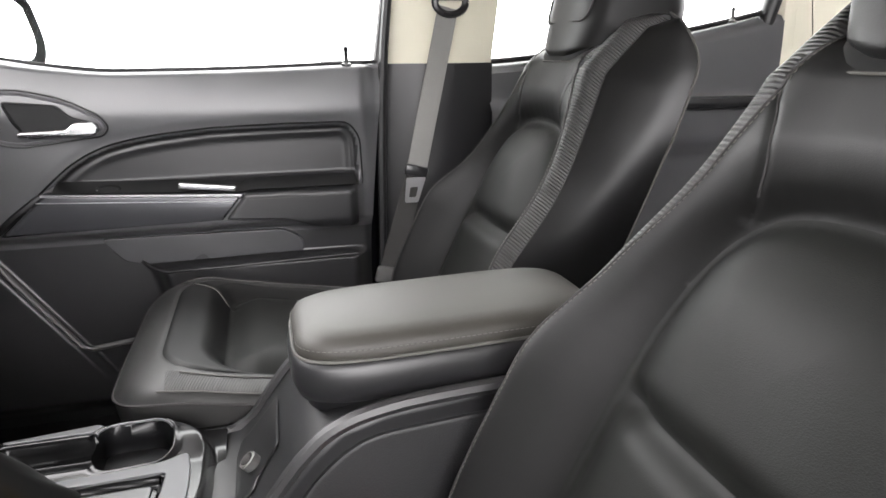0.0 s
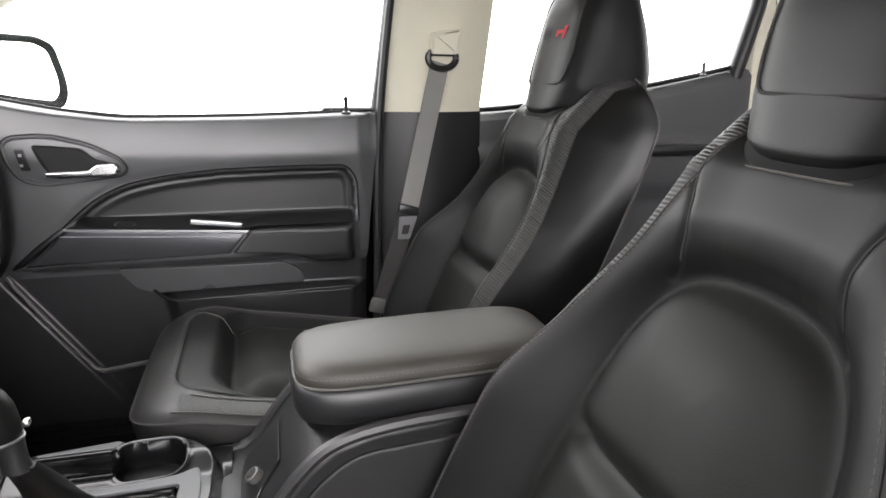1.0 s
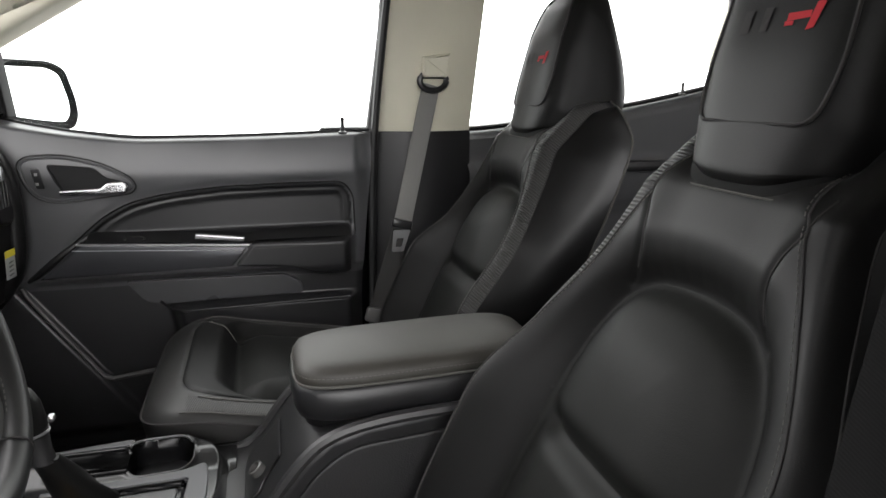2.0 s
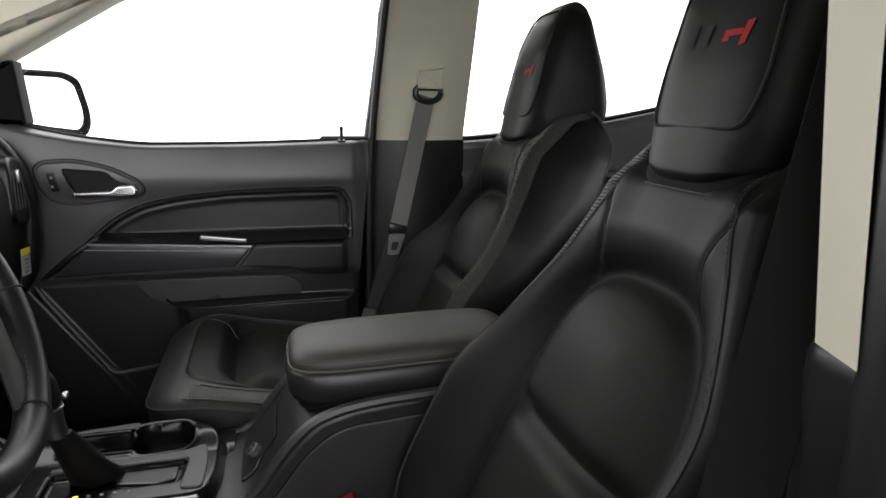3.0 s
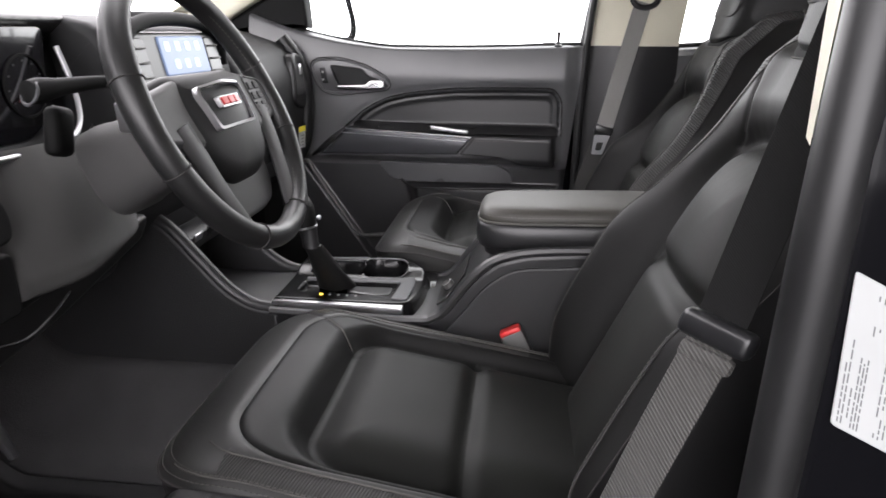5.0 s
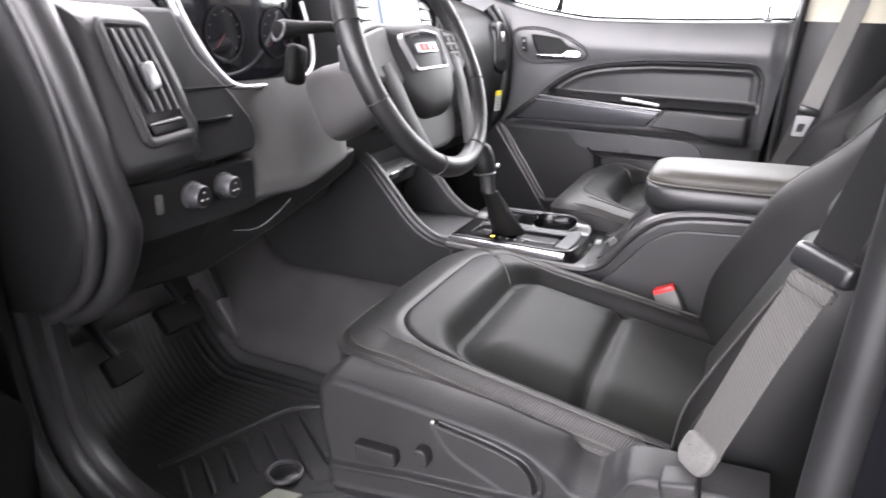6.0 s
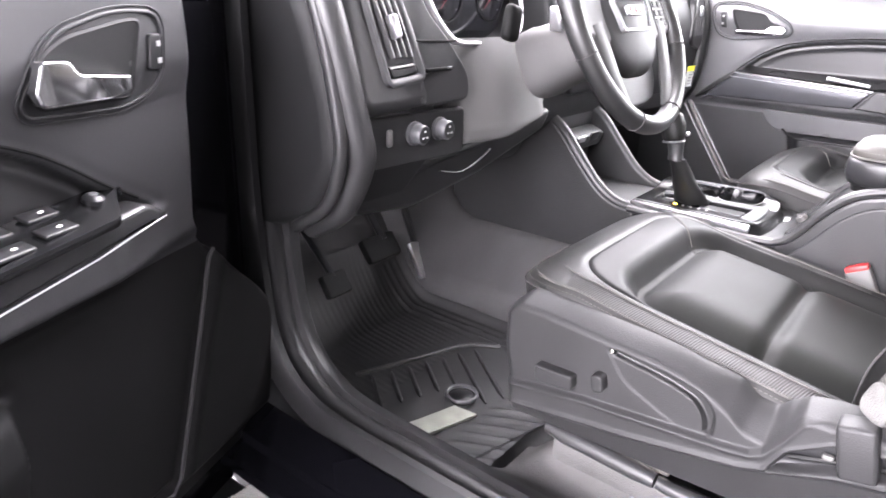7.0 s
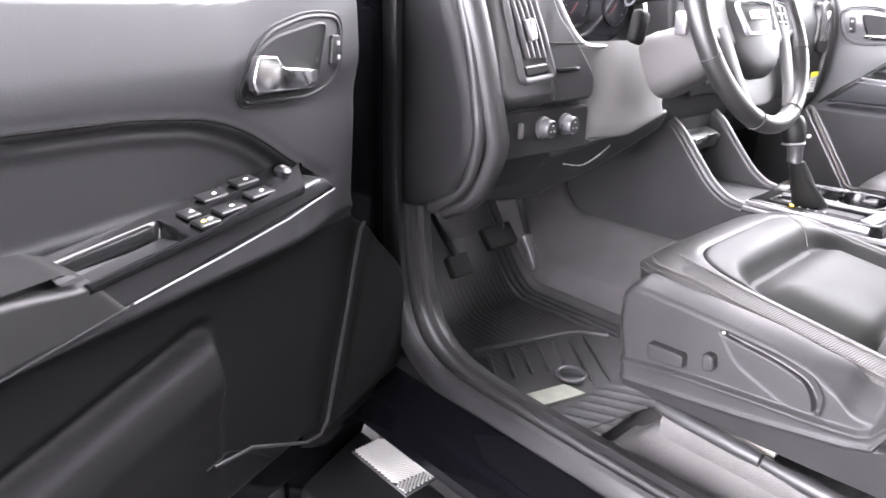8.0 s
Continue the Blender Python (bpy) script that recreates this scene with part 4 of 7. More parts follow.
        return place(s, z, d - 0.006 * (1 - min(1.0, u / 0.03)) ** 2 - 0.02 * (1 - min(1.0, (1 - u) / 0.08)) ** 2)
    Build().sheet(60, 26, pad_place).make("armrest_pad", HUB_PLASTIC if driver else SOFT_VINYL, door, "padded black leather armrest", smooth=80)
    if not driver:
        stitches([place(0.665 + 0.215 * k / 20, 1.089, da + 0.0068) for k in range(21)], 0.004, 0.0025, 0.0006, "stitching", THREAD, door)
        sweep = [(0.300, 1.126), (0.262, 1.101), (0.222, 1.070), (0.188, 1.042), (0.165, 1.026)]
        Build().tube([place(a, b, relief(a, b) + 0.002) for a, b in sweep], [0.004, 0.008, 0.009, 0.008, 0.004], 8).make("armrest_sweep", HARD_PLASTIC, door, "dark moulded edge below the arch")
    ledge = Build()
    if driver:
        ledge.sheet(30, 4, lambda u, v: place(0.66 + 0.23 * u, 1.108 + 0.008 * v - 0.010 * step(0.1, 0, u), (da + 0.004) * (1 - v) + 0.018 * v))
    else:
        rim_z = lambda s: 1.1215 - 0.0155 * min(1.0, (s - 0.26) / 0.395) + 0.003 * step(0.655, 0.67, s)
        rim_d = lambda s: da + 0.001 - 0.028 * max(0.0, 0.655 - s)
        ledge.sheet(50, 5, lambda u, v: (lambda s: place(s, rim_z(s) + 0.014 * v, rim_d(s) * (1 - v) + 0.014 * v))(0.30 + 0.59 * u))
    ledge.make("armrest_top", HARD_PLASTIC, door)
    if driver:
        for line in ([(0.285, 1.1035), (0.40, 1.0965), (0.519, 1.0895), (0.642, 1.0825)], [(0.250, 1.0835), (0.37, 1.072), (0.489, 1.061), (0.614, 1.0515)]):
            Build().tube([place(a, b, da + 0.004 - 0.014 * step(0.40, 0.2, a) - 0.25 * max(0, b - 1.09)) for a, b in line], 0.0011, 6).make("trim_line", STRIP, trim, "thin bright line")
        Build().tube([place(0.620 + 0.27 * k / 12, 1.052 - 0.030 * k / 12, da + 0.006) for k in range(13)], 0.0014, 6).make("pad_piping", PLASTIC, door)

    # lower inset, pocket lip, diagonal edge trim
    ins = rounded([(0.365, 1.012), (0.735, 1.008), (0.770, 0.985), (0.775, 0.957), (0.44, 0.953), (0.405, 0.962)], [0.012, 0.02, 0.02, 0.012, 0.012, 0.012])
    if not driver:
        Build().prism(ins, lambda a, b, d: place(a, b, 0.010 + 0.016 + d), -0.02, 0.002, 0.0015).make("lower_inset", INSET_GREY, door, "smooth grey pocket back panel", smooth=60)
    lip = [(0.440, 0.962), (0.455, 0.950), (0.49, 0.943), (0.60, 0.944), (0.75, 0.948), (0.885, 0.951)]
    if not driver:
        Build().tube([place(s, z, 0.066 - 0.03 * step(0.48, 0.44, s)) for s, z in lip], 0.0035, 8).make("pocket_lip", HARD_PLASTIC, door)
    dg = [(0.122, 0.990), (0.134, 0.980), (0.142, 0.958), (0.173, 0.864), (0.210, 0.762), (0.244, 0.668), (0.262, 0.652), (0.30, 0.660), (0.36, 0.695), (0.422, 0.732), (0.495, 0.748)] if driver else [(0.150, 1.012), (0.163, 0.985), (0.215, 0.905), (0.275, 0.818), (0.297, 0.785), (0.318, 0.776), (0.45, 0.792)]
    Build().tube([place(s, z, 0.034 if driver else 0.030) for s, z in dg], 0.0028 if driver else 0.0060, 8).make("edge_trim", PLASTIC_GREY if driver else GREY_PLASTIC, door)
    pin = Build().lathe(place(0.887, 1.352, 0.004), (0, 0, 1), [(0.011, -0.004), (0.011, 0.002), (0.005, 0.005), (0.0045, 0.028), (0.006, 0.032), (0.004, 0.037), (0.001, 0.038)], 14)
    pin.make("lock_pin", PLASTIC_SMOOTH, door)
    if driver:
        # moulded ring of the speaker below the pocket
        ring = smooth_line([(0.497, 0.737, 0), (0.470, 0.738, 0), (0.439, 0.728, 0), (0.400, 0.700, 0), (0.360, 0.662, 0)], 4)
        Build().tube([place(p.x, p.y, relief(p.x, p.y) + 0.001) for p in ring], 0.0022, 8).make("speaker_ring", LOWER_SHADED, door)
        # window switches on the front of the armrest, grab cup behind them

        def on_plate(a, d, h=0.0):
            z = 1.122 - 0.060 * (a - 0.28) + 0.10 * max(0.0, 0.05 - d) - 0.22 * max(0.0, d - 0.040)
            z -= 0.036 * step(0.532, 0.546, a) * step(0.676, 0.655, a) * step(0.030, 0.040, d) * step(0.078, 0.070, d)
            return place(a, z + h, d)
        top = Build()
        top.sheet(90, 40, lambda u, v: on_plate(0.282 + 0.398 * u - 0.02 * v * u, 0.014 + 0.068 * (1 - (1 - v) * 1.0) * (0.30 + 0.70 * step(0.0, 0.16, u))))
        top.sheet(60, 3, lambda u, v: on_plate(0.282 + 0.378 * u, 0.014 + 0.068 * (0.30 + 0.70 * step(0.0, 0.16, u)) + 0.001 * math.sin(math.pi * v), -0.010 * v))
        sp = top.make("switch_plate", PLATE_BLACK, door, "black window switch plate with pull cup", smooth=50)
        ex, ey = DD, (on_plate(0.45, 0.06) - on_plate(0.45, 0.055)).normalized()
        ez = ex.cross(ey)
        ez = ez if ez.z > 0 else -ez
        rot = Matrix((ex, ez.cross(ex), ez)).transposed()
        for a, d, wide in ((0.450, 0.030, 0.040), (0.390, 0.026, 0.040), (0.457, 0.064, 0.042), (0.400, 0.060, 0.042), (0.502, 0.046, 0.022), (0.500, 0.070, 0.030)):
            c = on_plate(a, d, 0.002)
            one = Build().box(c, (wide, 0.020, 0.0044), 0.0021, rot, 3).make("window_switch", PLASTIC, door)
            for x, amber in ((-0.006, False), (0.004, True)) if a == 0.500 else ((-0.004, False),):
                Build().box(c + ez * 0.0024 + ex * x, (0.005, 0.0028, 0.001), 0.0003, rot, 1).make("switch_mark", AMBER if amber else WHITE_MARK, one)
        c = on_plate(0.329, 0.040)
        mm = Build().lathe(c, ez, [(0.012, -0.002), (0.012, 0.004), (0.009, 0.007), (0.004, 0.0085), (0.001, 0.0085)], 18).make("mirror_switch", PLASTIC_SMOOTH, door)
        Build().lathe(c, ez, [(0.005, 0.0082), (0.005, 0.0092), (0.001, 0.0093)], 12).make("switch_mark", SILVER, mm)
    else:
        pl = rounded([(0.532, 1.129), (0.642, 1.116), (0.640, 1.106), (0.530, 1.117)], 0.003)
        Build().prism(pl, lambda a, b, d: place(a, b, 0.062 + d), 0.0, 0.012, 0.003).make("switch_panel", SILVER, door, "satin silver window switch panel")
        Build().tube([place(0.40 + 0.022 * math.cos(t), 1.122 + 0.006 * math.sin(t), 0.058) for t in [2 * math.pi * k / 24 for k in range(24)]], 0.0015, 5, closed=True).make("release_ring", PLASTIC_SMOOTH, door)
    return door


passenger_door = front_door(lambda s, z, d: Vector((-0.62 + s, 0.668 - d, z)), "passenger_door", "closed black door panel with arched insert and silver strip", False)
driver_door = front_door(lambda s, z, d: Vector((-0.630, -0.973, 0)) + DD * s + DN * d + Vector((0, 0, z - 0.037)), "driver_door", "open black door with window switches and map pocket", True)

# ---- centre console ----
console = thing("centre_console", (-0.02, -0.055, 0.60), "black centre console with smoked black shifter plate between the seats", "console")
YN, YF = -0.175, 0.065
TOPLINE = [(0.475, 1.020), (0.28, 1.014), (0.19, 1.006), (0.135, 0.990), (0.10, 0.962), (0.07, 0.925), (0.045, 0.890), (0.02, 0.870), (-0.03, 0.862), (-0.30, 0.866)]
body = TOPLINE + [(-0.31, 0.60), (0.475, 0.60)]
Build().prism(body, lambda a, b, d: Vector((a, d, b)), YF, YN, 0.014, 4).make("console_body", PLASTIC, console)
# raised edge trim along the near and far flank
for y in (YN - 0.002, YF):
    edge = smooth_line([(x, y, z + 0.001) for x, z in TOPLINE], 4)
    Build().tube(edge, 0.009, 8).make("flank_trim", PLASTIC_GREY, console, "dark grey edge moulding")
# soft recessed side panel
SIDE = rounded([(0.075, 0.885), (0.115, 0.940), (0.165, 0.976), (0.30, 0.986), (0.47, 0.986), (0.47, 0.66), (0.02, 0.66), (0.02, 0.82)], [0.03, 0.03, 0.03, 0.02, 0.0, 0.0, 0.02, 0.04])
Build().prism(SIDE, lambda a, b, d: Vector((a, YN + d, b)), 0.0, -0.005, 0.004).make("side_pad", SIDE_PAD, console)
# front flanks that rise to the dashboard
FRONT = smooth_line([(-0.565, 1.06, 0), (-0.50, 1.025, 0), (-0.445, 0.965, 0), (-0.39, 0.905, 0), (-0.34, 0.874, 0), (-0.285, 0.866, 0)], 4)
FL = [(p.x, p.y) for p in FRONT] + [(-0.285, 0.60), (-0.80, 0.62), (-0.80, 0.95)]
for y0, y1, nm in ((YN + 0.028, YN - 0.004, "near"), (YF - 0.024, YF + 0.004, "far")):
    Build().prism(FL, lambda a, b, d: Vector((a, d, b)), y0, y1, 0.008, 3).make("front_flank", SIDE_PAD, console)
    Build().tube([Vector((p.x, (y0 + y1) / 2, p.y)) for p in FRONT], 0.014, 10).make("flank_edge", PLASTIC_GREY, console, "dark grey rounded edge")
cub = Build().box((-0.53, -0.055, 0.82), (0.02, 0.22, 0.46), 0.004)
cub.make("cubby_back", PLASTIC_SMOOTH, console)
Build().box((-0.43, -0.055, 0.862), (0.26, 0.20, 0.012), 0.004).make("cubby_floor", RUBBER, console)

# shifter plate with cup holders, as one moulded top
GX0, GX1, GY0, GY1 = -0.305, 0.0, -0.172, 0.062
CUP = rounded([(-0.155, 0.046), (-0.135, 0.056), (-0.078, 0.057), (-0.062, 0.035), (-0.060, -0.010), (-0.074, -0.028), (-0.140, -0.032), (-0.153, -0.012)], 0.022, 5)
TRAY = rounded([(-0.268, 0.0375), (-0.148, 0.0375), (-0.148, -0.0215), (-0.268, -0.0215)], 0.010, 4)
GATE = rounded([(-0.262, -0.062), (-0.166, -0.062), (-0.064, -0.056), (-0.064, -0.090), (-0.072, -0.124), (-0.262, -0.126)], 0.010, 4)
PLATE = rounded([(GX0, GY1), (-0.060, GY1 + 0.006), (-0.012, 0.020), (GX1 - 0.008, -0.090), (-0.026, GY0), (GX0, GY0)], [0.01, 0.03, 0.04, 0.05, 0.03, 0.01], 5)


def plate_z(x, y):
    z = 0.890 + 0.012 * step(-0.04, 0.02, y)
    d = edge_distance(CUP, x, y)
    z -= 0.060 * step(0.001, -0.010, d)
    z += 0.003 * bell(d - 0.004, 0.004)
    if d > 0:
        z -= 0.030 * step(0.001, -0.012, edge_distance(TRAY, x, y))
    z -= 0.010 * step(0.001, -0.006, edge_distance(GATE, x, y))
    return z - 0.030 * step(-0.012, 0.004, edge_distance(PLATE, x, y))


PX, PY = GX0 - 0.004, GY0 - 0.004
plate = Build().sheet(120, 96, lambda u, v: (lambda x, y: Vector((x, y, plate_z(x, y))))(PX + 0.312 * u, PY + 0.250 * v))
plate_ob = plate.make("shifter_plate", PLATE_BLACK, console, "smoked black shifter plate with one cup holder and a tray", smooth=60)
flat = lambda a, b, d: Vector((a, b, d))
Build().tube([Vector((a, b, 0.9035)) for a, b in CUP if b > 0.030], 0.0018, 6).make("cup_rim", TRIM_GREY, plate_ob, "thin bright rim")
# satin trims: near edge, far strip, frame round the gate
Build().box((-0.170, GY0 + 0.008, 0.877), (0.26, 0.014, 0.020), 0.004).make("near_trim", SILVER, plate_ob, "satin silver edge trim")
far = rounded([(-0.268, 0.047), (-0.160, 0.062), (-0.150, 0.058), (-0.160, 0.044), (-0.262, 0.040)], 0.004)
Build().prism(far, flat, 0.890, 0.9045, 0.0015).make("far_trim", TRIM_GREY, plate_ob, "satin grey far trim")
tr = rounded([(-0.262, -0.050), (-0.190, -0.043), (-0.110, -0.038), (-0.066, -0.032), (-0.040, -0.016), (-0.034, -0.050), (-0.033, -0.100), (-0.036, -0.148), (-0.068, -0.146), (-0.064, -0.100), (-0.062, -0.056), (-0.166, -0.060), (-0.262, -0.060)], [0.002, 0.02, 0.02, 0.01, 0.012, 0.02, 0.02, 0.008, 0.008, 0.02, 0.008, 0.02, 0.002])
Build().prism(tr, flat, 0.882, 0.8935, 0.002).make("plate_trim", TRIM_GREY, plate_ob, "satin grey trim frame")
dr = rounded([(-0.168, -0.066), (-0.076, -0.064), (-0.078, -0.104), (-0.10, -0.112), (-0.168, -0.100)], 0.008)
Build().prism(dr, flat, 0.872, 0.884, 0.004).make("gate_panel", PLASTIC_SMOOTH, plate_ob)
for k in range(5):
    x = -0.209 + 0.0175 * k
    Build().box((x, -0.1365, 0.8905), (0.007 if k == 0 else 0.005, 0.0045, 0.0016), 0.0005, None, 1).make("gear_mark", AMBER if k == 0 else GEAR_MARK, plate_ob)
# shift lever: boot, chrome neck, knob
bt = Build()
rings = []
for k in range(11):
    t = k / 10
    c = Vector((-0.194 - 0.030 * t, -0.072 - 0.054 * t, 0.884 + 0.105 * t))
    w = (1 - t) ** 1.1
    sx, sy = 0.022 * w + 0.017, 0.014 * w + 0.0145
    rings.append([c + Vector((sx * math.cos(a) * (1 + 0.04 * math.sin(3 * a + 9 * t)), sy * math.sin(a), 0.002 * math.sin(5 * a + 7 * t))) for a in [2 * math.pi * j / 28 for j in range(28)]])
boot = bt.rings(rings).make("shift_boot", LEATHER, console, "black leather shift boot")
neck = Build()
rings = []
for t, rx, ry in ((0.0, 0.017, 0.015), (0.015, 0.016, 0.0135), (0.035, 0.018, 0.014), (0.050, 0.021, 0.016)):
    c = Vector((-0.226 - 0.15 * t, -0.128 - 0.05 * t, 0.985 + t))
    rings.append([c + Vector((rx * math.cos(a), ry * math.sin(a), 0)) for a in [2 * math.pi * j / 20 for j in range(20)]])
neck.rings(rings).make("shift_neck", PLASTIC_GREY, console, "dark grey lever neck")
kn = Build()
rings = []
for t, rx, ry in ((0.0, 0.020, 0.016), (0.006, 0.024, 0.019), (0.025, 0.028, 0.022), (0.045, 0.029, 0.023), (0.060, 0.025, 0.020), (0.068, 0.014, 0.012), (0.070, 0.004, 0.004)):
    c = Vector((-0.236 - 0.25 * t, -0.131, 1.024 + t))
    rings.append([c + Vector((rx * math.cos(a), ry * math.sin(a), 0)) for a in [2 * math.pi * j / 24 for j in range(24)]])
knob = kn.rings(rings).make("shift_knob", LEATHER, console, "black leather shift knob", smooth=80)
collar = [Vector((-0.236 + 0.0225 * math.cos(a), -0.131 + 0.018 * math.sin(a), 1.026 + 0.004 * math.cos(a))) for a in [2 * math.pi * j / 28 for j in range(28)]]
Build().tube(collar, 0.0022, 8, closed=True).make("knob_trim", SILVER, knob, "bright collar under the knob")
Build().box((-0.208, -0.131, 1.046), (0.008, 0.013, 0.009), 0.003).make("shift_button", SILVER, knob)
# dark pocket on the ramp behind the plate, with its power socket
RAMP = [(-0.03, 0.863), (0.02, 0.871), (0.045, 0.891), (0.07, 0.926), (0.10, 0.963)]
POCKET = rounded([(0.018, -0.118), (0.040, -0.118), (0.046, -0.100), (0.072, -0.096), (0.074, 0.018), (0.024, 0.020), (0.018, -0.020)], 0.006)
pk = Build()
pk.rings([[Vector((a, b, curve1(RAMP, a) + h)) for a, b in (POCKET if k == 0 else inset(POCKET, 0.002 * k))] for k, h in ((0, 0.0), (0, 0.004), (1, 0.0055), (2, 0.0055))])
pk.make("socket_panel", HARD_PLASTIC, console, "black socket panel")
sock = Build().lathe((0.042, -0.072, 0.893), (-0.62, -0.1, 0.78), [(0.012, 0), (0.012, 0.014), (0.009, 0.015), (0.008, 0.006), (0.001, 0.005)], 18)
sock.make("power_socket", GREY_PLASTIC, console, "round power socket")

# armrest lid
LX0, LX1, LY0, LY1 = 0.092, 0.475, -0.158, 0.045


def lid_ring(z, k, n=64):
    out = []
    cx, cy, ax, ay = (LX0 + LX1) / 2, (LY0 + LY1) / 2, (LX1 - LX0) / 2 - k, (LY1 - LY0) / 2 - k
    for j in range(n):
        t = 2 * math.pi * j / n
        a, b = math.cos(t), math.sin(t)
        e = 0.42
        x, y = cx + ax * math.copysign(abs(a) ** e, a), cy + ay * math.copysign(abs(b) ** e, b)
        out.append(Vector((x, y, z + 0.010 * (x - LX0) / 0.38)))
    return out


lid = thing("armrest_lid", (0.28, -0.055, 1.0), "padded grey-black leather armrest lid with stitched edge on the console", "armrest")
base = Build().rings([lid_ring(z, k) for z, k in ((0.998, 0.012), (1.002, 0.006), (1.015, 0.001), (1.030, 0.0), (1.042, 0.002), (1.049, 0.006), (1.051, 0.010))])
base.make("lid_base", SOFT_VINYL, lid, "soft black lower lid")
Build().rings([lid_ring(z, k) for z, k in ((0.985, 0.016), (0.998, 0.014))]).make("lid_hinge_frame", PLASTIC_SMOOTH, lid)
top = Build().rings([lid_ring(z, k) for z, k in ((1.046, 0.009), (1.052, 0.006), (1.062, 0.006), (1.071, 0.011), (1.076, 0.020), (1.079, 0.035), (1.081, 0.06), (1.0815, 0.085))])
top.make("lid_pad", LID_LEATHER, lid, "grey-black leather pad", smooth=60)
rim_pts = lid_ring(1.0515, 0.0045)
Build().tube(rim_pts, 0.002, 6, closed=True).make("lid_piping", THREAD, lid)
stitches(lid_ring(1.063, 0.0058, 160), 0.004, 0.0025, 0.0005, "stitching", THREAD, lid)

# driver's belt buckle
bk = thing("belt_buckle", (0.165, -0.195, 0.78), "dark seat belt buckle with a red release button beside the console", "belt buckle", "belt buckles")
rot = Matrix.Rotation(radians(-27), 3, "Y")
Build().box((0.184, -0.197, 0.826), (0.044, 0.024, 0.078), 0.006, rot).make("buckle_body", GREY_PLASTIC, bk)
Build().box((0.1660, -0.197, 0.8615), (0.040, 0.022, 0.012), 0.004, rot).make("release_button", RED, bk, "red release button")
bk2 = thing("seat_belt_bracket", (0.225, -0.20, 0.78), "grey moulded belt anchor cover beside the cushion", "anchor cover")
Build().box((0.235, -0.205, 0.800), (0.07, 0.03, 0.035), 0.008, Matrix.Rotation(radians(-10), 3, "Y")).make("cover", GREY_PLASTIC, bk2)

# ---- dashboard ----
dash = thing("dashboard", (-0.60, -0.06, 0.95), "black moulded dashboard with vents, instruments and centre screen", "dashboard")


def dash_block(name, prof, y0, y1, mat, r=0.02, label=""):
    """A length of the dashboard: an outline in x and z between two y."""
    m = (y0 + y1) / 2
    b = Build()
    b.prism(rounded(prof, 0.03, 6), lambda a, c, d: Vector((a, d, c)), m, y0, r, 4)
    b.prism(rounded(prof, 0.03, 6), lambda a, c, d: Vector((a, d, c)), m, y1, r, 4)
    return b.make(name, mat, dash, label)


DRIVER = [(-0.95, 1.40), (-0.62, 1.392), (-0.535, 1.350), (-0.494, 1.25), (-0.462, 1.16), (-0.451, 1.06), (-0.53, 0.955), (-0.64, 0.925), (-0.95, 0.93)]
dash_block("driver_side", DRIVER, -0.925, -0.675, DASH_SKIN, 0.030)
CLUS = [(-0.95, 1.40), (-0.63, 1.40), (-0.59, 1.34), (-0.585, 1.24), (-0.535, 1.20), (-0.50, 1.06), (-0.55, 0.96), (-0.66, 0.93), (-0.95, 0.93)]
dash_block("cluster_panel", CLUS, -0.690, -0.27, DASH_SKIN, 0.010)
CENTRE = [(-0.95, 1.41), (-0.60, 1.41), (-0.52, 1.395), (-0.495, 1.36), (-0.47, 1.22), (-0.50, 1.06), (-0.55, 1.00), (-0.95, 0.95)]
dash_block("middle_panel", CENTRE, -0.285, 0.17, DASH_SKIN, 0.018)
PASS = [(-0.95, 1.40), (-0.62, 1.385), (-0.50, 1.345), (-0.455, 1.27), (-0.450, 1.18), (-0.47, 1.06), (-0.54, 0.96), (-0.65, 0.93), (-0.95, 0.93)]
dash_block("passenger_side", PASS, 0.155, 0.60, DASH_SKIN, 0.022)
Build().prism(rounded([(-0.95, 1.375), (-0.60, 1.37), (-0.56, 1.40), (-0.60, 1.425), (-0.95, 1.425)], 0.02), lambda a, c, d: Vector((a, d, c)), -0.64, -0.27, 0.006).make("cluster_hood", PLASTIC, dash)


def yz(x):
    return lambda a, b, d: Vector((x + d, a, b))


# driver's end: curved outer rib, vent pod, switch panel
RIBS = ([(-0.525, -0.922, 1.360), (-0.497, -0.920, 1.300), (-0.474, -0.917, 1.22), (-0.460, -0.914, 1.14), (-0.456, -0.913, 1.08), (-0.485, -0.914, 1.000), (-0.56, -0.918, 0.945)],
        [(-0.520, -0.906, 1.355), (-0.488, -0.903, 1.280), (-0.464, -0.894, 1.185), (-0.452, -0.884, 1.113), (-0.452, -0.877, 1.065), (-0.490, -0.880, 0.985), (-0.56, -0.884, 0.940)])
for pts, r in zip(RIBS, (0.011, 0.024)):
    Build().tube(smooth_line(pts), r, 12).make("end_rib", PLASTIC_GREY, dash)


def pod_x(z):
    return curve1([(1.12, -0.456), (1.19, -0.466), (1.26, -0.484), (1.32, -0.505), (1.36, -0.524)], z)


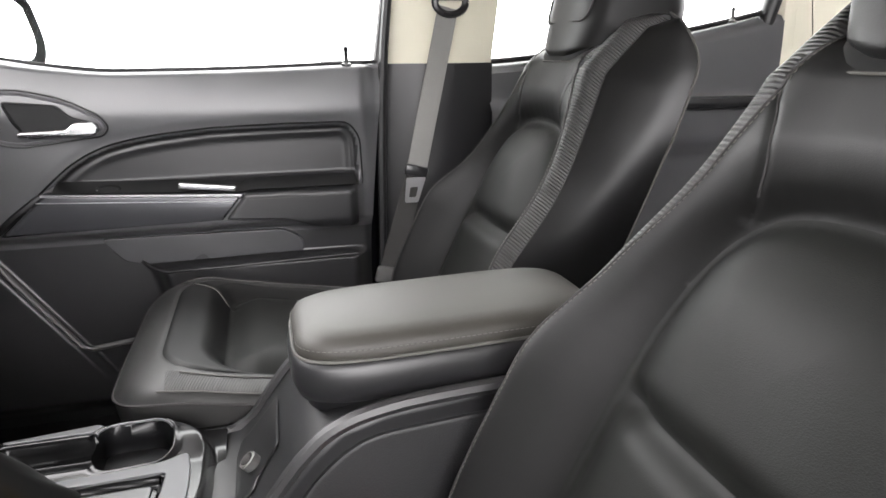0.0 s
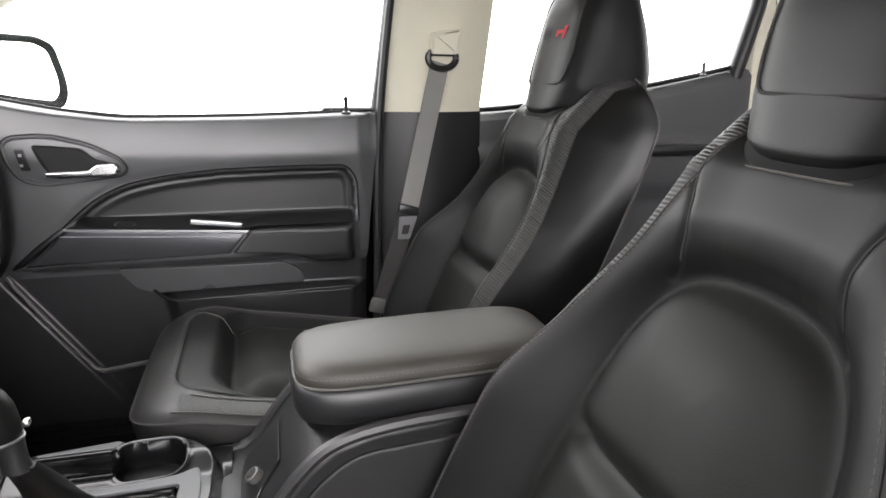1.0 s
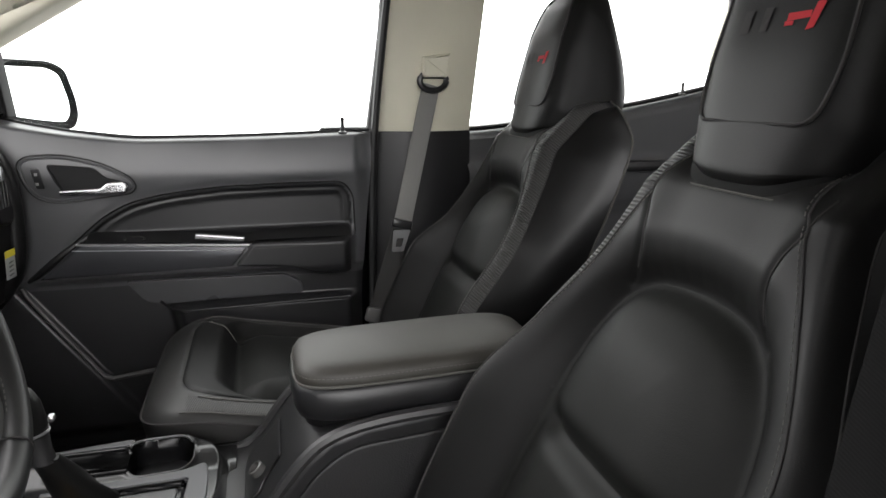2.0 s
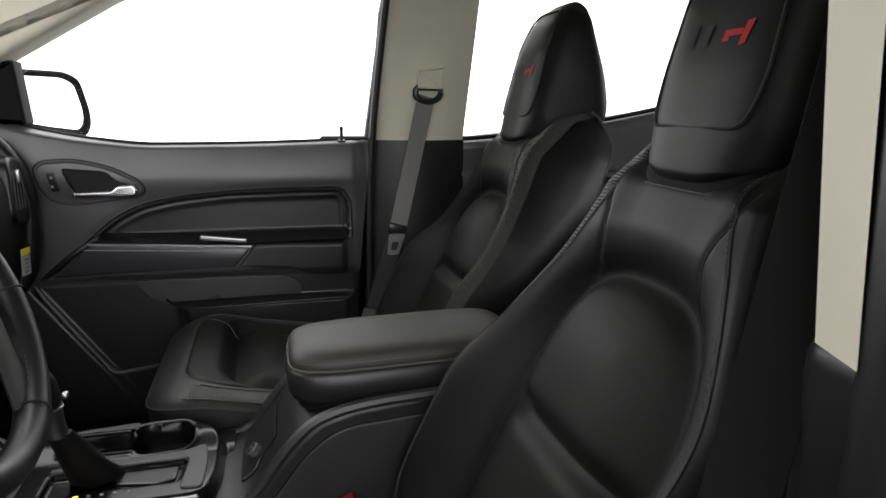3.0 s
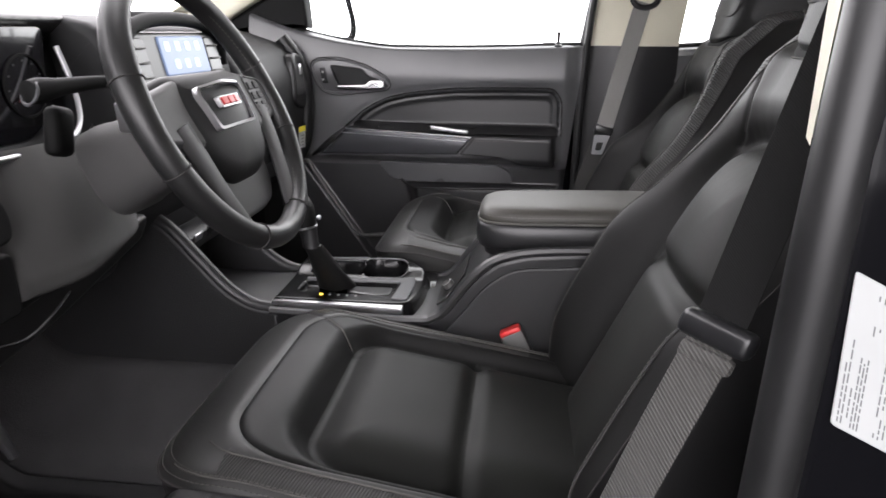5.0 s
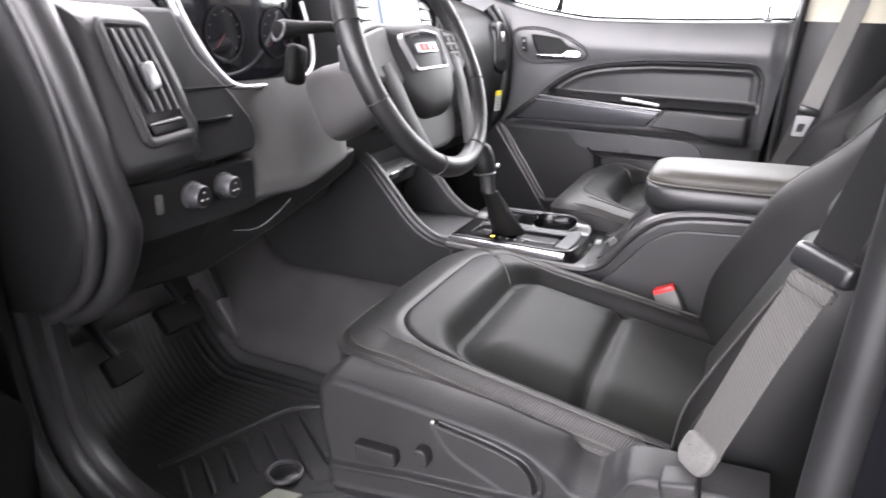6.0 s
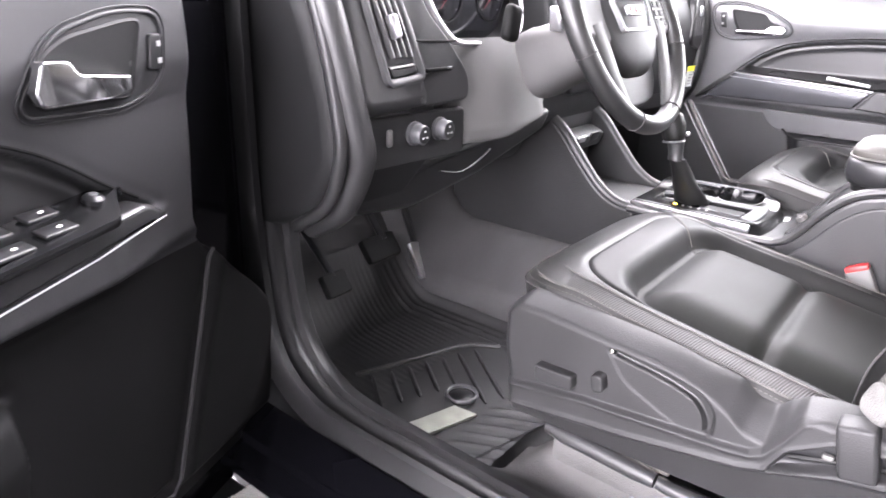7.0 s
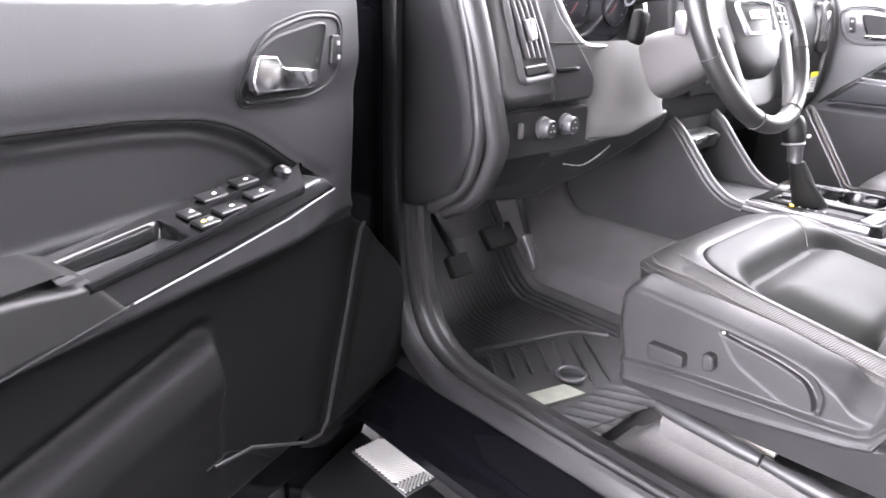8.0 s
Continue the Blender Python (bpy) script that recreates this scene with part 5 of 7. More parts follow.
on_pod = lambda a, b, d: Vector((pod_x(b) + d, a, b))
pod = rounded([(-0.896, 1.130), (-0.728, 1.134), (-0.731, 1.235), (-0.757, 1.345), (-0.888, 1.352)], [0.045, 0.010, 0.03, 0.02, 0.02], 8)
Build().prism(pod, on_pod, -0.03, 0.024, 0.024, 7).make("vent_pod", POD_SKIN, dash, smooth=60)
vent = rounded([(-0.826, 1.178), (-0.744, 1.184), (-0.776, 1.326), (-0.846, 1.330)], 0.012)
vin = inset(vent, 0.010)
vf = Build().rings([[on_pod(a, b, 0.014) for a, b in inset(vent, -0.009)], [on_pod(a, b, 0.0275) for a, b in inset(vent, -0.005)], [on_pod(a, b, 0.029) for a, b in inset(vent, -0.001)], [on_pod(a, b, 0.028) for a, b in inset(vent, 0.003)], [on_pod(a, b, 0.023) for a, b in inset(vent, 0.008)], [on_pod(a, b, 0.010) for a, b in inset(vent, 0.010)]], cap=False)
vo = vf.make("air_vent", VENT_SATIN, dash, "satin grey air vent frame")
Build().prism(vin, on_pod, 0.012, 0.014, 0.0005, 1).make("vent_back", BLACK_MATTE, vo)
for k in range(4):
    f = (k + 0.5) / 4
    Build().ribbon([on_pod(-0.838 + 0.056 * f + 0.022 * g / 6, 1.318 - 0.102 * g / 6, 0.021) for g in range(7)], [(0.93, 0.36, 0)] * 7, 0.012, 0.0040).make("vent_slat", PLASTIC_GREY, vo)
Build().box(tuple(on_pod(-0.800, 1.262, 0.030)), (0.014, 0.017, 0.036), 0.004, Matrix.Rotation(radians(10), 3, "X") @ Matrix.Rotation(radians(-15), 3, "Y")).make("vent_tab", SILVER, vo, "bright vent slider")
Build().prism(rounded([(-0.816, 1.186), (-0.756, 1.190), (-0.761, 1.208), (-0.822, 1.204)], 0.005), on_pod, 0.012, 0.026, 0.004, 2).make("vent_wheel", HARD_PLASTIC, vo)
sw = rounded([(-0.872, 1.128), (-0.616, 1.124), (-0.614, 1.040), (-0.862, 1.044)], [0.01, 0.012, 0.012, 0.02])
Build().prism(sw, yz(-0.462), 0.0, 0.0125, 0.005, 3).make("switch_panel", DASH_SKIN, dash)
for y in (-0.755, -0.690):
    kb = Build().lathe((-0.4505, y, 1.094), (1, 0, 0), [(0.020, 0), (0.020, 0.006), (0.017, 0.008), (0.0165, 0.022), (0.0145, 0.025), (0.006, 0.025), (0.001, 0.025)], 26)
    ko = kb.make("dash_knob", TRIM_GREY, dash, "ridged satin knob")
    Build().lathe((-0.4505, y, 1.094), (1, 0, 0), [(0.013, 0.0248), (0.013, 0.0256), (0.001, 0.0257)], 18).make("knob_face", PLASTIC_SMOOTH, ko)
    for a, b in ((0, 0.008), (0.006, -0.005), (-0.006, -0.005)):
        Build().box((-0.4245, y + a * 0.8, 1.094 + b * 0.8), (0.002, 0.004, 0.0028), 0.0005, None, 1).make("knob_mark", GEAR_MARK, ko)
wh = Build().box((-0.449, -0.815, 1.094), (0.010, 0.012, 0.028), 0.004)
wh.make("dimmer_wheel", GREY_PLASTIC, dash)
cut = rounded([(-0.765, 1.345), (-0.705, 1.345), (-0.694, 1.285), (-0.655, 1.243), (-0.606, 1.178), (-0.612, 1.136), (-0.765, 1.134)], [0.008, 0.008, 0.02, 0.02, 0.02, 0.018, 0.004])
Build().prism(cut, on_pod, -0.04, 0.014, 0.005, 3).make("blank_panel", DASH_SKIN, dash)
Build().tube([on_pod(-0.735 + 0.105 * k / 6, 1.2385 - 0.003 * k / 6, 0.0135) for k in range(7)], 0.0018, 6).make("panel_gap", BLACK_MATTE, dash)
Build().box((-0.4530, -0.690, 1.192), (0.006, 0.066, 0.007), 0.002).make("card_slot", BLACK_MATTE, dash)
Build().box((-0.4510, -0.664, 1.194), (0.004, 0.012, 0.004), 0.001, None, 1).make("card_slot_tab", TRIM_GREY, dash)
# knee panel and column cover


def cover_place(u, v):
    a = -0.625 + 0.350 * u
    lo = curve1([(-0.626, 1.050), (-0.54, 1.050), (-0.40, 1.075), (-0.275, 1.098)], a)
    b = lo + (1.236 - lo) * v
    edge = min(u, 1 - u, 1.2 * v)
    x = -0.448 - 0.42 * max(0.0, b - 1.08) + 0.030 * step(-0.64, -0.50, a) - 0.05 * step(-0.40, -0.28, a)
    return Vector((x - 0.030 * (1 - min(1.0, edge / 0.06)) ** 2, a, b))


Build().sheet(50, 30, cover_place).make("column_cover", COVER_GREY, dash, "light grey steering column cover", smooth=80)
knee = rounded([(-0.90, 1.05), (-0.63, 1.03), (-0.50, 1.048), (-0.27, 1.085), (-0.26, 1.03), (-0.45, 0.955), (-0.64, 0.915), (-0.92, 0.955)], 0.02)
Build().prism(knee, lambda a, b, d: Vector((-0.55 + d + 0.5 * (b - 1.0), a, b)), 0.0, 0.045, 0.015, 4).make("knee_panel", HARD_PLASTIC, dash)
Build().tube(smooth_line([(-0.470, -0.655, 1.008), (-0.465, -0.60, 0.998), (-0.463, -0.55, 1.010), (-0.462, -0.51, 1.028)]), 0.002, 8).make("pull_lip", HARD_PLASTIC, dash)
# underside cover
Build().sheet(10, 6, lambda u, v: Vector((-0.56 - 0.36 * v, -0.90 + 0.72 * u, 0.945 + 0.05 * u + 0.02 * v))).make("lower_cover", HARD_PLASTIC, dash)

# instrument cluster
rim = smooth_line([(-0.640, 1.392, 0), (-0.645, 1.352, 0), (-0.634, 1.298, 0), (-0.610, 1.250, 0), (-0.575, 1.230, 0), (-0.500, 1.226, 0), (-0.420, 1.230, 0), (-0.375, 1.252, 0), (-0.350, 1.30, 0), (-0.342, 1.36, 0)], 5)
Build().tube([Vector((-0.488 - 0.40 * (p.y - 1.25) - 0.010 * step(-0.60, -0.50, p.x), p.x - 0.028 * step(-0.50, -0.60, p.x), p.y)) for p in rim], [0.0085 - 0.0045 * step(-0.61, -0.56, p.x) for p in rim], 10).make("cluster_rim", STRIP, dash, "bright instrument surround")
ig = Build().prism(rounded([(-0.672, 1.39), (-0.664, 1.27), (-0.610, 1.226), (-0.40, 1.226), (-0.355, 1.25), (-0.335, 1.39)], 0.02), yz(-0.575), 0.0, 0.012, 0.003)
igo = ig.make("instrument_panel", GAUGE, dash, "dark glossy instrument panel")
for y in (-0.535, -0.395):
    Build().tube([Vector((-0.5605, y + 0.045 * math.cos(t), 1.305 + 0.045 * math.sin(t))) for t in [2 * math.pi * k / 32 for k in range(32)]], 0.002, 5, closed=True).make("gauge_ring", BLACK_MATTE, igo)
    Build().tube([Vector((-0.560, y, 1.305)), Vector((-0.560, y - 0.022, 1.283))], 0.0006, 5).make("gauge_needle", NEEDLE, igo, "dim red needle")
    for k in range(9):
        t = radians(-40 + 32.5 * k)
        Build().box((-0.5615, y + 0.036 * math.cos(t), 1.305 + 0.036 * math.sin(t)), (0.002, 0.0025, 0.0025), 0.0004, None, 1).make("gauge_mark", PLASTIC_GREY, igo)

# steering column, stalks, wheel
SWC = Vector((-0.243, -0.444, 1.281))
SN, SE = Vector((0.906, 0, 0.423)), Vector((0.423, 0, -0.906))
EY = Vector((0, 1, 0))


def on_wheel(a, b, h=0.0):
    """a to the passenger's side, b down, h towards the driver."""
    return SWC + EY * a + SE * b + SN * h


sc = Build()
rings = []
for h, w, hh in ((-0.20, 0.070, 0.066), (-0.175, 0.070, 0.066), (-0.165, 0.068, 0.063), (-0.14, 0.065, 0.060), (-0.11, 0.062, 0.056), (-0.085, 0.056, 0.051), (-0.055, 0.048, 0.044), (-0.045, 0.038, 0.034)):
    rings.append([on_wheel(0.022 + w * math.copysign(abs(math.cos(t)) ** 0.7, math.cos(t)), hh * math.copysign(abs(math.sin(t)) ** 0.7, math.sin(t)) + 0.01, h) for t in [2 * math.pi * k / 28 for k in range(28)]])
sc.rings(rings).make("column_shroud", SHROUD, dash, "grey steering column shroud", smooth=60)
Build().box((-0.350, -0.492, 1.276), (0.026, 0.014, 0.042), 0.005, Matrix.Rotation(radians(8), 3, "X"), 3).make("column_adjuster", SILVER, dash, "bright column adjuster")
stalk = Build().tube([(-0.340, -0.490, 1.322), (-0.352, -0.550, 1.324), (-0.364, -0.600, 1.322), (-0.370, -0.625, 1.320), (-0.373, -0.638, 1.319), (-0.3735, -0.641, 1.3190)], [0.007, 0.008, 0.0105, 0.0145, 0.0135, 0.005], 16).make("turn_stalk", BLACK_MATTE, dash, "black turn signal stalk")
Build().tube([Vector((-0.3725, -0.637, 1.3182)) + Vector((0.93, -0.33, 0.0)) * 0.0135 * math.cos(t) + Vector((0.1, 0.35, 0.93)) * 0.0135 * math.sin(t) for t in [2 * math.pi * k / 20 for k in range(20)]], 0.002, 6, closed=True).make("stalk_ring", TRIM_GREY, stalk, "satin ring on the stalk end")
Build().box((-0.385, -0.582, 1.268), (0.022, 0.038, 0.060), 0.011, Matrix.Rotation(radians(-12), 3, "X"), 3).make("column_lever", BLACK_MATTE, dash)
Build().tube([(-0.330, -0.385, 1.255), (-0.345, -0.33, 1.265), (-0.355, -0.29, 1.272)], [0.008, 0.010, 0.014], 12).make("wiper_stalk", HARD_PLASTIC, dash)

wheel = thing("steering_wheel", tuple(SWC), "black leather steering wheel with grey spokes and airbag hub", "steering wheel")
NR = 96


def rim_ring(t):
    c = on_wheel(0.1865 * math.cos(t), 0.1865 * math.sin(t))
    rad = (c - SWC).normalized()
    grip = 1 + 0.10 * max(bell((t % math.pi) - 0.35, 0.3), 0)
    return [c + rad * 0.0165 * grip * math.cos(a) + SN * 0.0175 * grip * math.sin(a) for a in [2 * math.pi * k / 14 for k in range(14)]]


rb = Build()
rs = [rim_ring(2 * math.pi * k / NR) for k in range(NR)]
rim_ob = rb.rings(rs + [rs[0]], cap=False).make("rim", RIM_LEATHER, wheel, "worn black leather rim")
# inner stitching of the rim
for a0, a1 in ((-0.9, -0.25), (0.45, 1.0), (math.pi - 1.0, math.pi - 0.45), (math.pi + 0.25, math.pi + 0.9)):
    stitches([on_wheel(0.1715 * math.cos(t), 0.1715 * math.sin(t), 0.006) for t in [a0 + (a1 - a0) * k / 24 for k in range(25)]], 0.004, 0.003, 0.0008, "stitching", THREAD, rim_ob)
for t in (1.15, math.pi - 1.15, 0.30, math.pi - 0.30, -0.3, math.pi + 0.3):
    Build().tube([p + (p - on_wheel(0.1865 * math.cos(t), 0.1865 * math.sin(t))) * 0.04 for p in rim_ring(t)], 0.0012, 5, closed=True).make("rim_seam", THREAD_DARK, rim_ob)
hub = rounded([(-0.104, -0.060), (0.104, -0.060), (0.116, -0.020), (0.106, 0.035), (0.084, 0.072), (0.046, 0.098), (-0.046, 0.098), (-0.084, 0.072), (-0.106, 0.035), (-0.116, -0.020)], 0.026, 6)
HT = 0.022
def hub_at(a, b, h):
    return on_wheel(a, b, h - 1.6 * (a * a + b * b))


hb = Build()
rings = [[hub_at(a, b, -0.030) for a, b in hub]]
for k in range(7):
    t = math.pi / 2 * k / 6
    rings.append([hub_at(a, b, HT - 0.022 * (1 - math.sin(t))) for a, b in inset(hub, 0.022 * (1 - math.cos(t)) + 1e-4)])
core = inset(hub, 0.0225)
for f in (0.85, 0.7, 0.55, 0.4, 0.25, 0.1, 0.01):
    rings.append([hub_at(a * f, b * f, HT) for a, b in core])
hb.rings(rings)
hub_ob = hb.make("airbag_cover", HUB_PLASTIC, wheel, "black airbag cover", smooth=60)
em = [(-0.066, -0.036), (0.0, -0.039), (0.066, -0.036), (0.071, -0.026), (0.060, 0.024), (-0.060, 0.024), (-0.071, -0.026)]
face = lambda a, b, d: on_wheel(0.94 * a - 0.010, b + 0.004, HT + 0.0035 - 1.6 * (a * a + b * b) + d)
eo, ei = rounded(em, 0.007), rounded([(a * 0.945, -0.007 + (b + 0.007) * 0.89) for a, b in em], 0.005)
Build().rings([[face(a, b, -0.007) for a, b in eo], [face(a, b, 0.003) for a, b in eo], [face(a, b, 0.0035) for a, b in ei], [face(a, b, -0.007) for a, b in ei]], cap=False).make("emblem_frame", EMBLEM, hub_ob, "chrome emblem frame")
Build().prism(rounded([(-0.034, -0.018), (0.034, -0.018), (0.032, -0.002), (-0.032, -0.002)], 0.003), face, -0.007, 0.0020, 0.001).make("emblem", SILVER, hub_ob, "plain silver and red emblem bar")
for a in (-0.020, 0.0, 0.020):
    Build().prism(rounded([(a - 0.008, -0.016), (a + 0.008, -0.016), (a + 0.008, -0.005), (a - 0.008, -0.005)], 0.002), face, 0.001, 0.0034, 0.0006, 1).make("emblem_inlay", RED, hub_ob)
for sg in (-1, 1):
    sp = Build()
    sp.prism(rounded([(sg * 0.080, -0.052), (sg * 0.176, -0.034), (sg * 0.180, 0.026), (sg * 0.085, 0.042)], 0.014), lambda a, b, d: on_wheel(a, b, d), -0.022, 0.006, 0.008, 3)
    spo = sp.make("side_spoke", SPOKE, wheel)
    if sg > 0:
        frame_pts = rounded([(sg * 0.104, -0.042), (sg * 0.158, -0.032), (sg * 0.160, 0.016), (sg * 0.108, 0.030)], 0.010)
        Build().tube([on_wheel(a, b, 0.0065) for a, b in frame_pts], 0.0016, 6, closed=True).make("switch_frame", SPOKE, spo, "satin switch frame")
        for k in range(3):
            for j in range(2):
                a0, b0 = sg * (0.120 + 0.022 * j), -0.024 + 0.016 * k
                Build().prism(rounded([(a0 - 0.008, b0 - 0.006), (a0 + 0.008, b0 - 0.006), (a0 + 0.008, b0 + 0.006), (a0 - 0.008, b0 + 0.006)], 0.003), lambda a, b, d: on_wheel(a, b, d), 0.005, 0.0085, 0.0015).make("wheel_button", HUB_PLASTIC, spo)
                Build().box(on_wheel(a0, b0, 0.0086), (0.0018, 0.004, 0.002), 0.0004, None, 1).make("button_mark", GREY_PLASTIC, spo)
    path = smooth_line([(sg * 0.126, 0.008, 0), (sg * 0.119, 0.045, 0), (sg * 0.109, 0.085, 0), (sg * 0.099, 0.118, 0), (sg * 0.090, 0.142, 0), (sg * 0.082, 0.164, 0)], 5)
    rings = []
    for k, p in enumerate(path):
        d = (path[min(k + 1, len(path) - 1)] - path[max(k - 1, 0)]).normalized()
        w = 0.0225 - 0.003 * math.sin(math.pi * k / (len(path) - 1))
        rings.append([on_wheel(p.x - d.y * w * math.cos(t), p.y + d.x * w * math.cos(t), 0.002 - 0.06 * max(0, p.y - 0.05) + 0.0075 * math.sin(t)) for t in [2 * math.pi * i / 14 for i in range(14)]])
    Build().rings(rings).make("lower_spoke", SPOKE, wheel, "satin grey lower spoke", smooth=60)
mid = Build()
mid.prism(rounded([(-0.092, 0.050), (0.092, 0.050), (0.090, 0.110), (0.070, 0.140), (0.030, 0.148), (-0.030, 0.148), (-0.070, 0.140), (-0.090, 0.110)], 0.012), lambda a, b, d: on_wheel(a, b, d - 0.1 * (b - 0.05)), -0.030, -0.010, 0.006, 3)
mid.make("hub_lower", SPOKE, wheel, "dark grey panel under the hub")

# centre screen, vents, lower panel
Build().prism(rounded([(-0.245, 1.225), (0.125, 1.225), (0.115, 1.382), (-0.235, 1.382)], 0.02), lambda a, b, d: Vector((-0.478 - 0.22 * (b - 1.22) + d, a, b)), -0.01, 0.014, 0.006, 3).make("screen_surround", HARD_PLASTIC, dash, "black screen surround")
Build().tube(smooth_line([(-0.492, -0.252, 1.315), (-0.492, -0.238, 1.372), (-0.497, -0.17, 1.398), (-0.498, -0.06, 1.405), (-0.497, 0.05, 1.398), (-0.492, 0.118, 1.372), (-0.492, 0.132, 1.315)]), 0.013, 12).make("screen_hood", BLACK_MATTE, dash, "black arched hood over the screen")
for y in (-0.168, 0.0555):
    Build().ribbon([(-0.490 + 0.0035, y, 1.275), (-0.508 + 0.0035, y, 1.372)], [EY] * 2, 0.007, 0.006).make("side_trim", TRIM_GREY, dash, "satin strip beside the screen")
scr = Build().prism(rounded([(-0.128, 1.304), (0.052, 1.304), (0.052, 1.374), (-0.128, 1.374)], 0.006), lambda a, b, d: Vector((-0.478 - 0.22 * (b - 1.22) + d, a, b)), 0.010, 0.0175, 0.002, 2)
scro = scr.make("touch_screen", SCREEN, dash, "lit blue touch screen with app icons")
for r in range(2):
    for k in range(4 - r):
        y, z = -0.112 + 0.040 * k + 0.022 * r, 1.356 - 0.032 * r
        Build().prism(rounded([(y, z - 0.009), (y + 0.019, z - 0.009), (y + 0.019, z + 0.009), (y, z + 0.009)], 0.005), lambda a, b, d: Vector((-0.478 - 0.22 * (b - 1.22) + d, a, b)), 0.0165, 0.0182, 0.0004, 1).make("app_icon", ICON, scro)
for y0, y1 in ((-0.232, -0.178), (0.058, 0.112)):
    vv = Build()
    vv.prism(rounded([(y0, 1.262), (y1, 1.262), (y1, 1.372), (y0, 1.372)], 0.008), lambda a, b, d: Vector((-0.478 - 0.22 * (b - 1.22) + d, a, b)), 0.010, 0.0165, 0.002, 2)
    vq = vv.make("centre_vent", PLASTIC_SMOOTH, dash)
    for k in range(4):
        z = 1.280 + 0.025 * k
        Build().box((-0.478 - 0.22 * (z - 1.22) + 0.018, (y0 + y1) / 2, z), (0.006, y1 - y0 - 0.01, 0.004), 0.001).make("vent_slat", GREY_PLASTIC, vq)
ctl = Build().prism(rounded([(-0.19, 1.10), (0.07, 1.10), (0.085, 1.20), (-0.205, 1.20)], 0.02), lambda a, b, d: Vector((-0.470 - 0.10 * (1.2 - b) + d, a, b)), -0.02, 0.010, 0.006)
cto = ctl.make("climate_panel", PLASTIC_SMOOTH, dash)
for y in (-0.15, -0.06, 0.03):
    Build().lathe((-0.474, y, 1.15), (1, 0, 0), [(0.021, 0), (0.020, 0.022), (0.016, 0.026), (0.001, 0.026)], 22).make("climate_knob", TRIM_GREY, cto)
usb = Build().box((-0.492, -0.075, 0.985), (0.05, 0.17, 0.040), 0.010, Matrix.Rotation(radians(20), 3, "Y"))
uo = usb.make("port_panel", PLASTIC_GREY, dash, "dark grey power port panel")
Build().box((-0.466, -0.045, 0.990), (0.006, 0.050, 0.026), 0.004, Matrix.Rotation(radians(20), 3, "Y")).make("port_cover", PLASTIC_SMOOTH, uo)
Build().box((-0.466, -0.110, 0.990), (0.006, 0.036, 0.018), 0.003, Matrix.Rotation(radians(20), 3, "Y")).make("usb_port", SILVER, uo)
# passenger's vent
pv = rounded([(0.475, 1.19), (0.575, 1.17), (0.585, 1.325), (0.505, 1.330)], 0.035, 7)
pvo = Build().prism(pv, lambda a, b, d: Vector((-0.455 - 0.25 * max(0, b - 1.27) + d, a, b)), -0.01, 0.012, 0.008, 3).make("passenger_vent", HARD_PLASTIC, dash)
Build().box((-0.447, 0.535, 1.285), (0.012, 0.014, 0.03), 0.004).make("vent_tab", SILVER, pvo, "bright vent slider")
for k in range(4):
    Build().ribbon([(-0.4475, 0.510 + 0.017 * k, 1.290), (-0.4445, 0.504 + 0.017 * k, 1.215)], [(0.3, -0.95, 0)] * 2, 0.006, 0.002).make("vent_slat", PLASTIC_GREY, pvo)
glove = rounded([(0.18, 1.02), (0.585, 1.00), (0.592, 1.155), (0.18, 1.165)], 0.02)
Build().prism(glove, lambda a, b, d: Vector((-0.462 - 0.2 * (1.16 - b) + d, a, b)), -0.02, 0.008, 0.006, 3).make("glove_box", HARD_PLASTIC, dash)
Build().tube(smooth_line([(-0.510, 0.575, 1.365), (-0.462, 0.585, 1.29), (-0.452, 0.590, 1.18), (-0.468, 0.590, 1.06), (-0.54, 0.586, 0.97)]), 0.022, 12).make("end_rib", HARD_PLASTIC, dash)
# warning tag hanging from the far end of the dashboard
tag = thing("paper_tag", (-0.458, 0.517, 1.10), "small white paper tag with a yellow head hanging from the dashboard", "tag")
Build().ribbon([(-0.452, 0.535, 1.065), (-0.449, 0.532, 1.125)], [(0.25, 1, 0)] * 2, 0.034, 0.0008).make("tag_paper", LABEL, tag)
Build().ribbon([(-0.4485, 0.532, 1.112), (-0.4475, 0.531, 1.127)], [(0.25, 1, 0)] * 2, 0.034, 0.0014).make("tag_head", YELLOW, tag, "yellow printed head")
tb = Build()
for k in range(4):
    tb.box((-0.4500 + 0.0006 * k, 0.5335, 1.074 + 0.009 * k), (0.0022, 0.022, 0.0025), 0.0003, None, 1)
tb.make("print_lines", INK, tag)

# ---- pillars, belts, far side ----
bp = Build()


def pillar_y(x, z):
    return 0.705 - 0.035 * math.cos((x - 0.48) / 0.14 * math.pi / 2) - 0.10 * max(0, z - 1.35)


bp.sheet(24, 30, lambda u, v: (lambda z: (lambda x: Vector((x, pillar_y(x - 0.085 * (z - 1.35), z), z)))(0.355 + 0.085 * (z - 1.35) + 0.248 * u))(1.352 + 0.43 * v))
tagged(bp.make("passenger_pillar_trim", BEIGE, None, "pale beige upper trim of the far door pillar"), kind="structure", category="pillar trim")
bl = Build().sheet(24, 20, lambda u, v: (lambda z: (lambda x: Vector((x, pillar_y(x, 1.35) - 0.004, z)))(0.335 + 0.27 * u))(0.58 + 0.773 * v))
tagged(bl.make("passenger_pillar_lower", PLASTIC, None, "black lower trim of the far door pillar"), kind="structure", category="pillar trim")
bs = Build().tube(smooth_line([(0.330, 0.672, 0.62), (0.334, 0.668, 0.95), (0.346, 0.664, 1.35), (0.385, 0.630, 1.74)]), 0.010, 8)
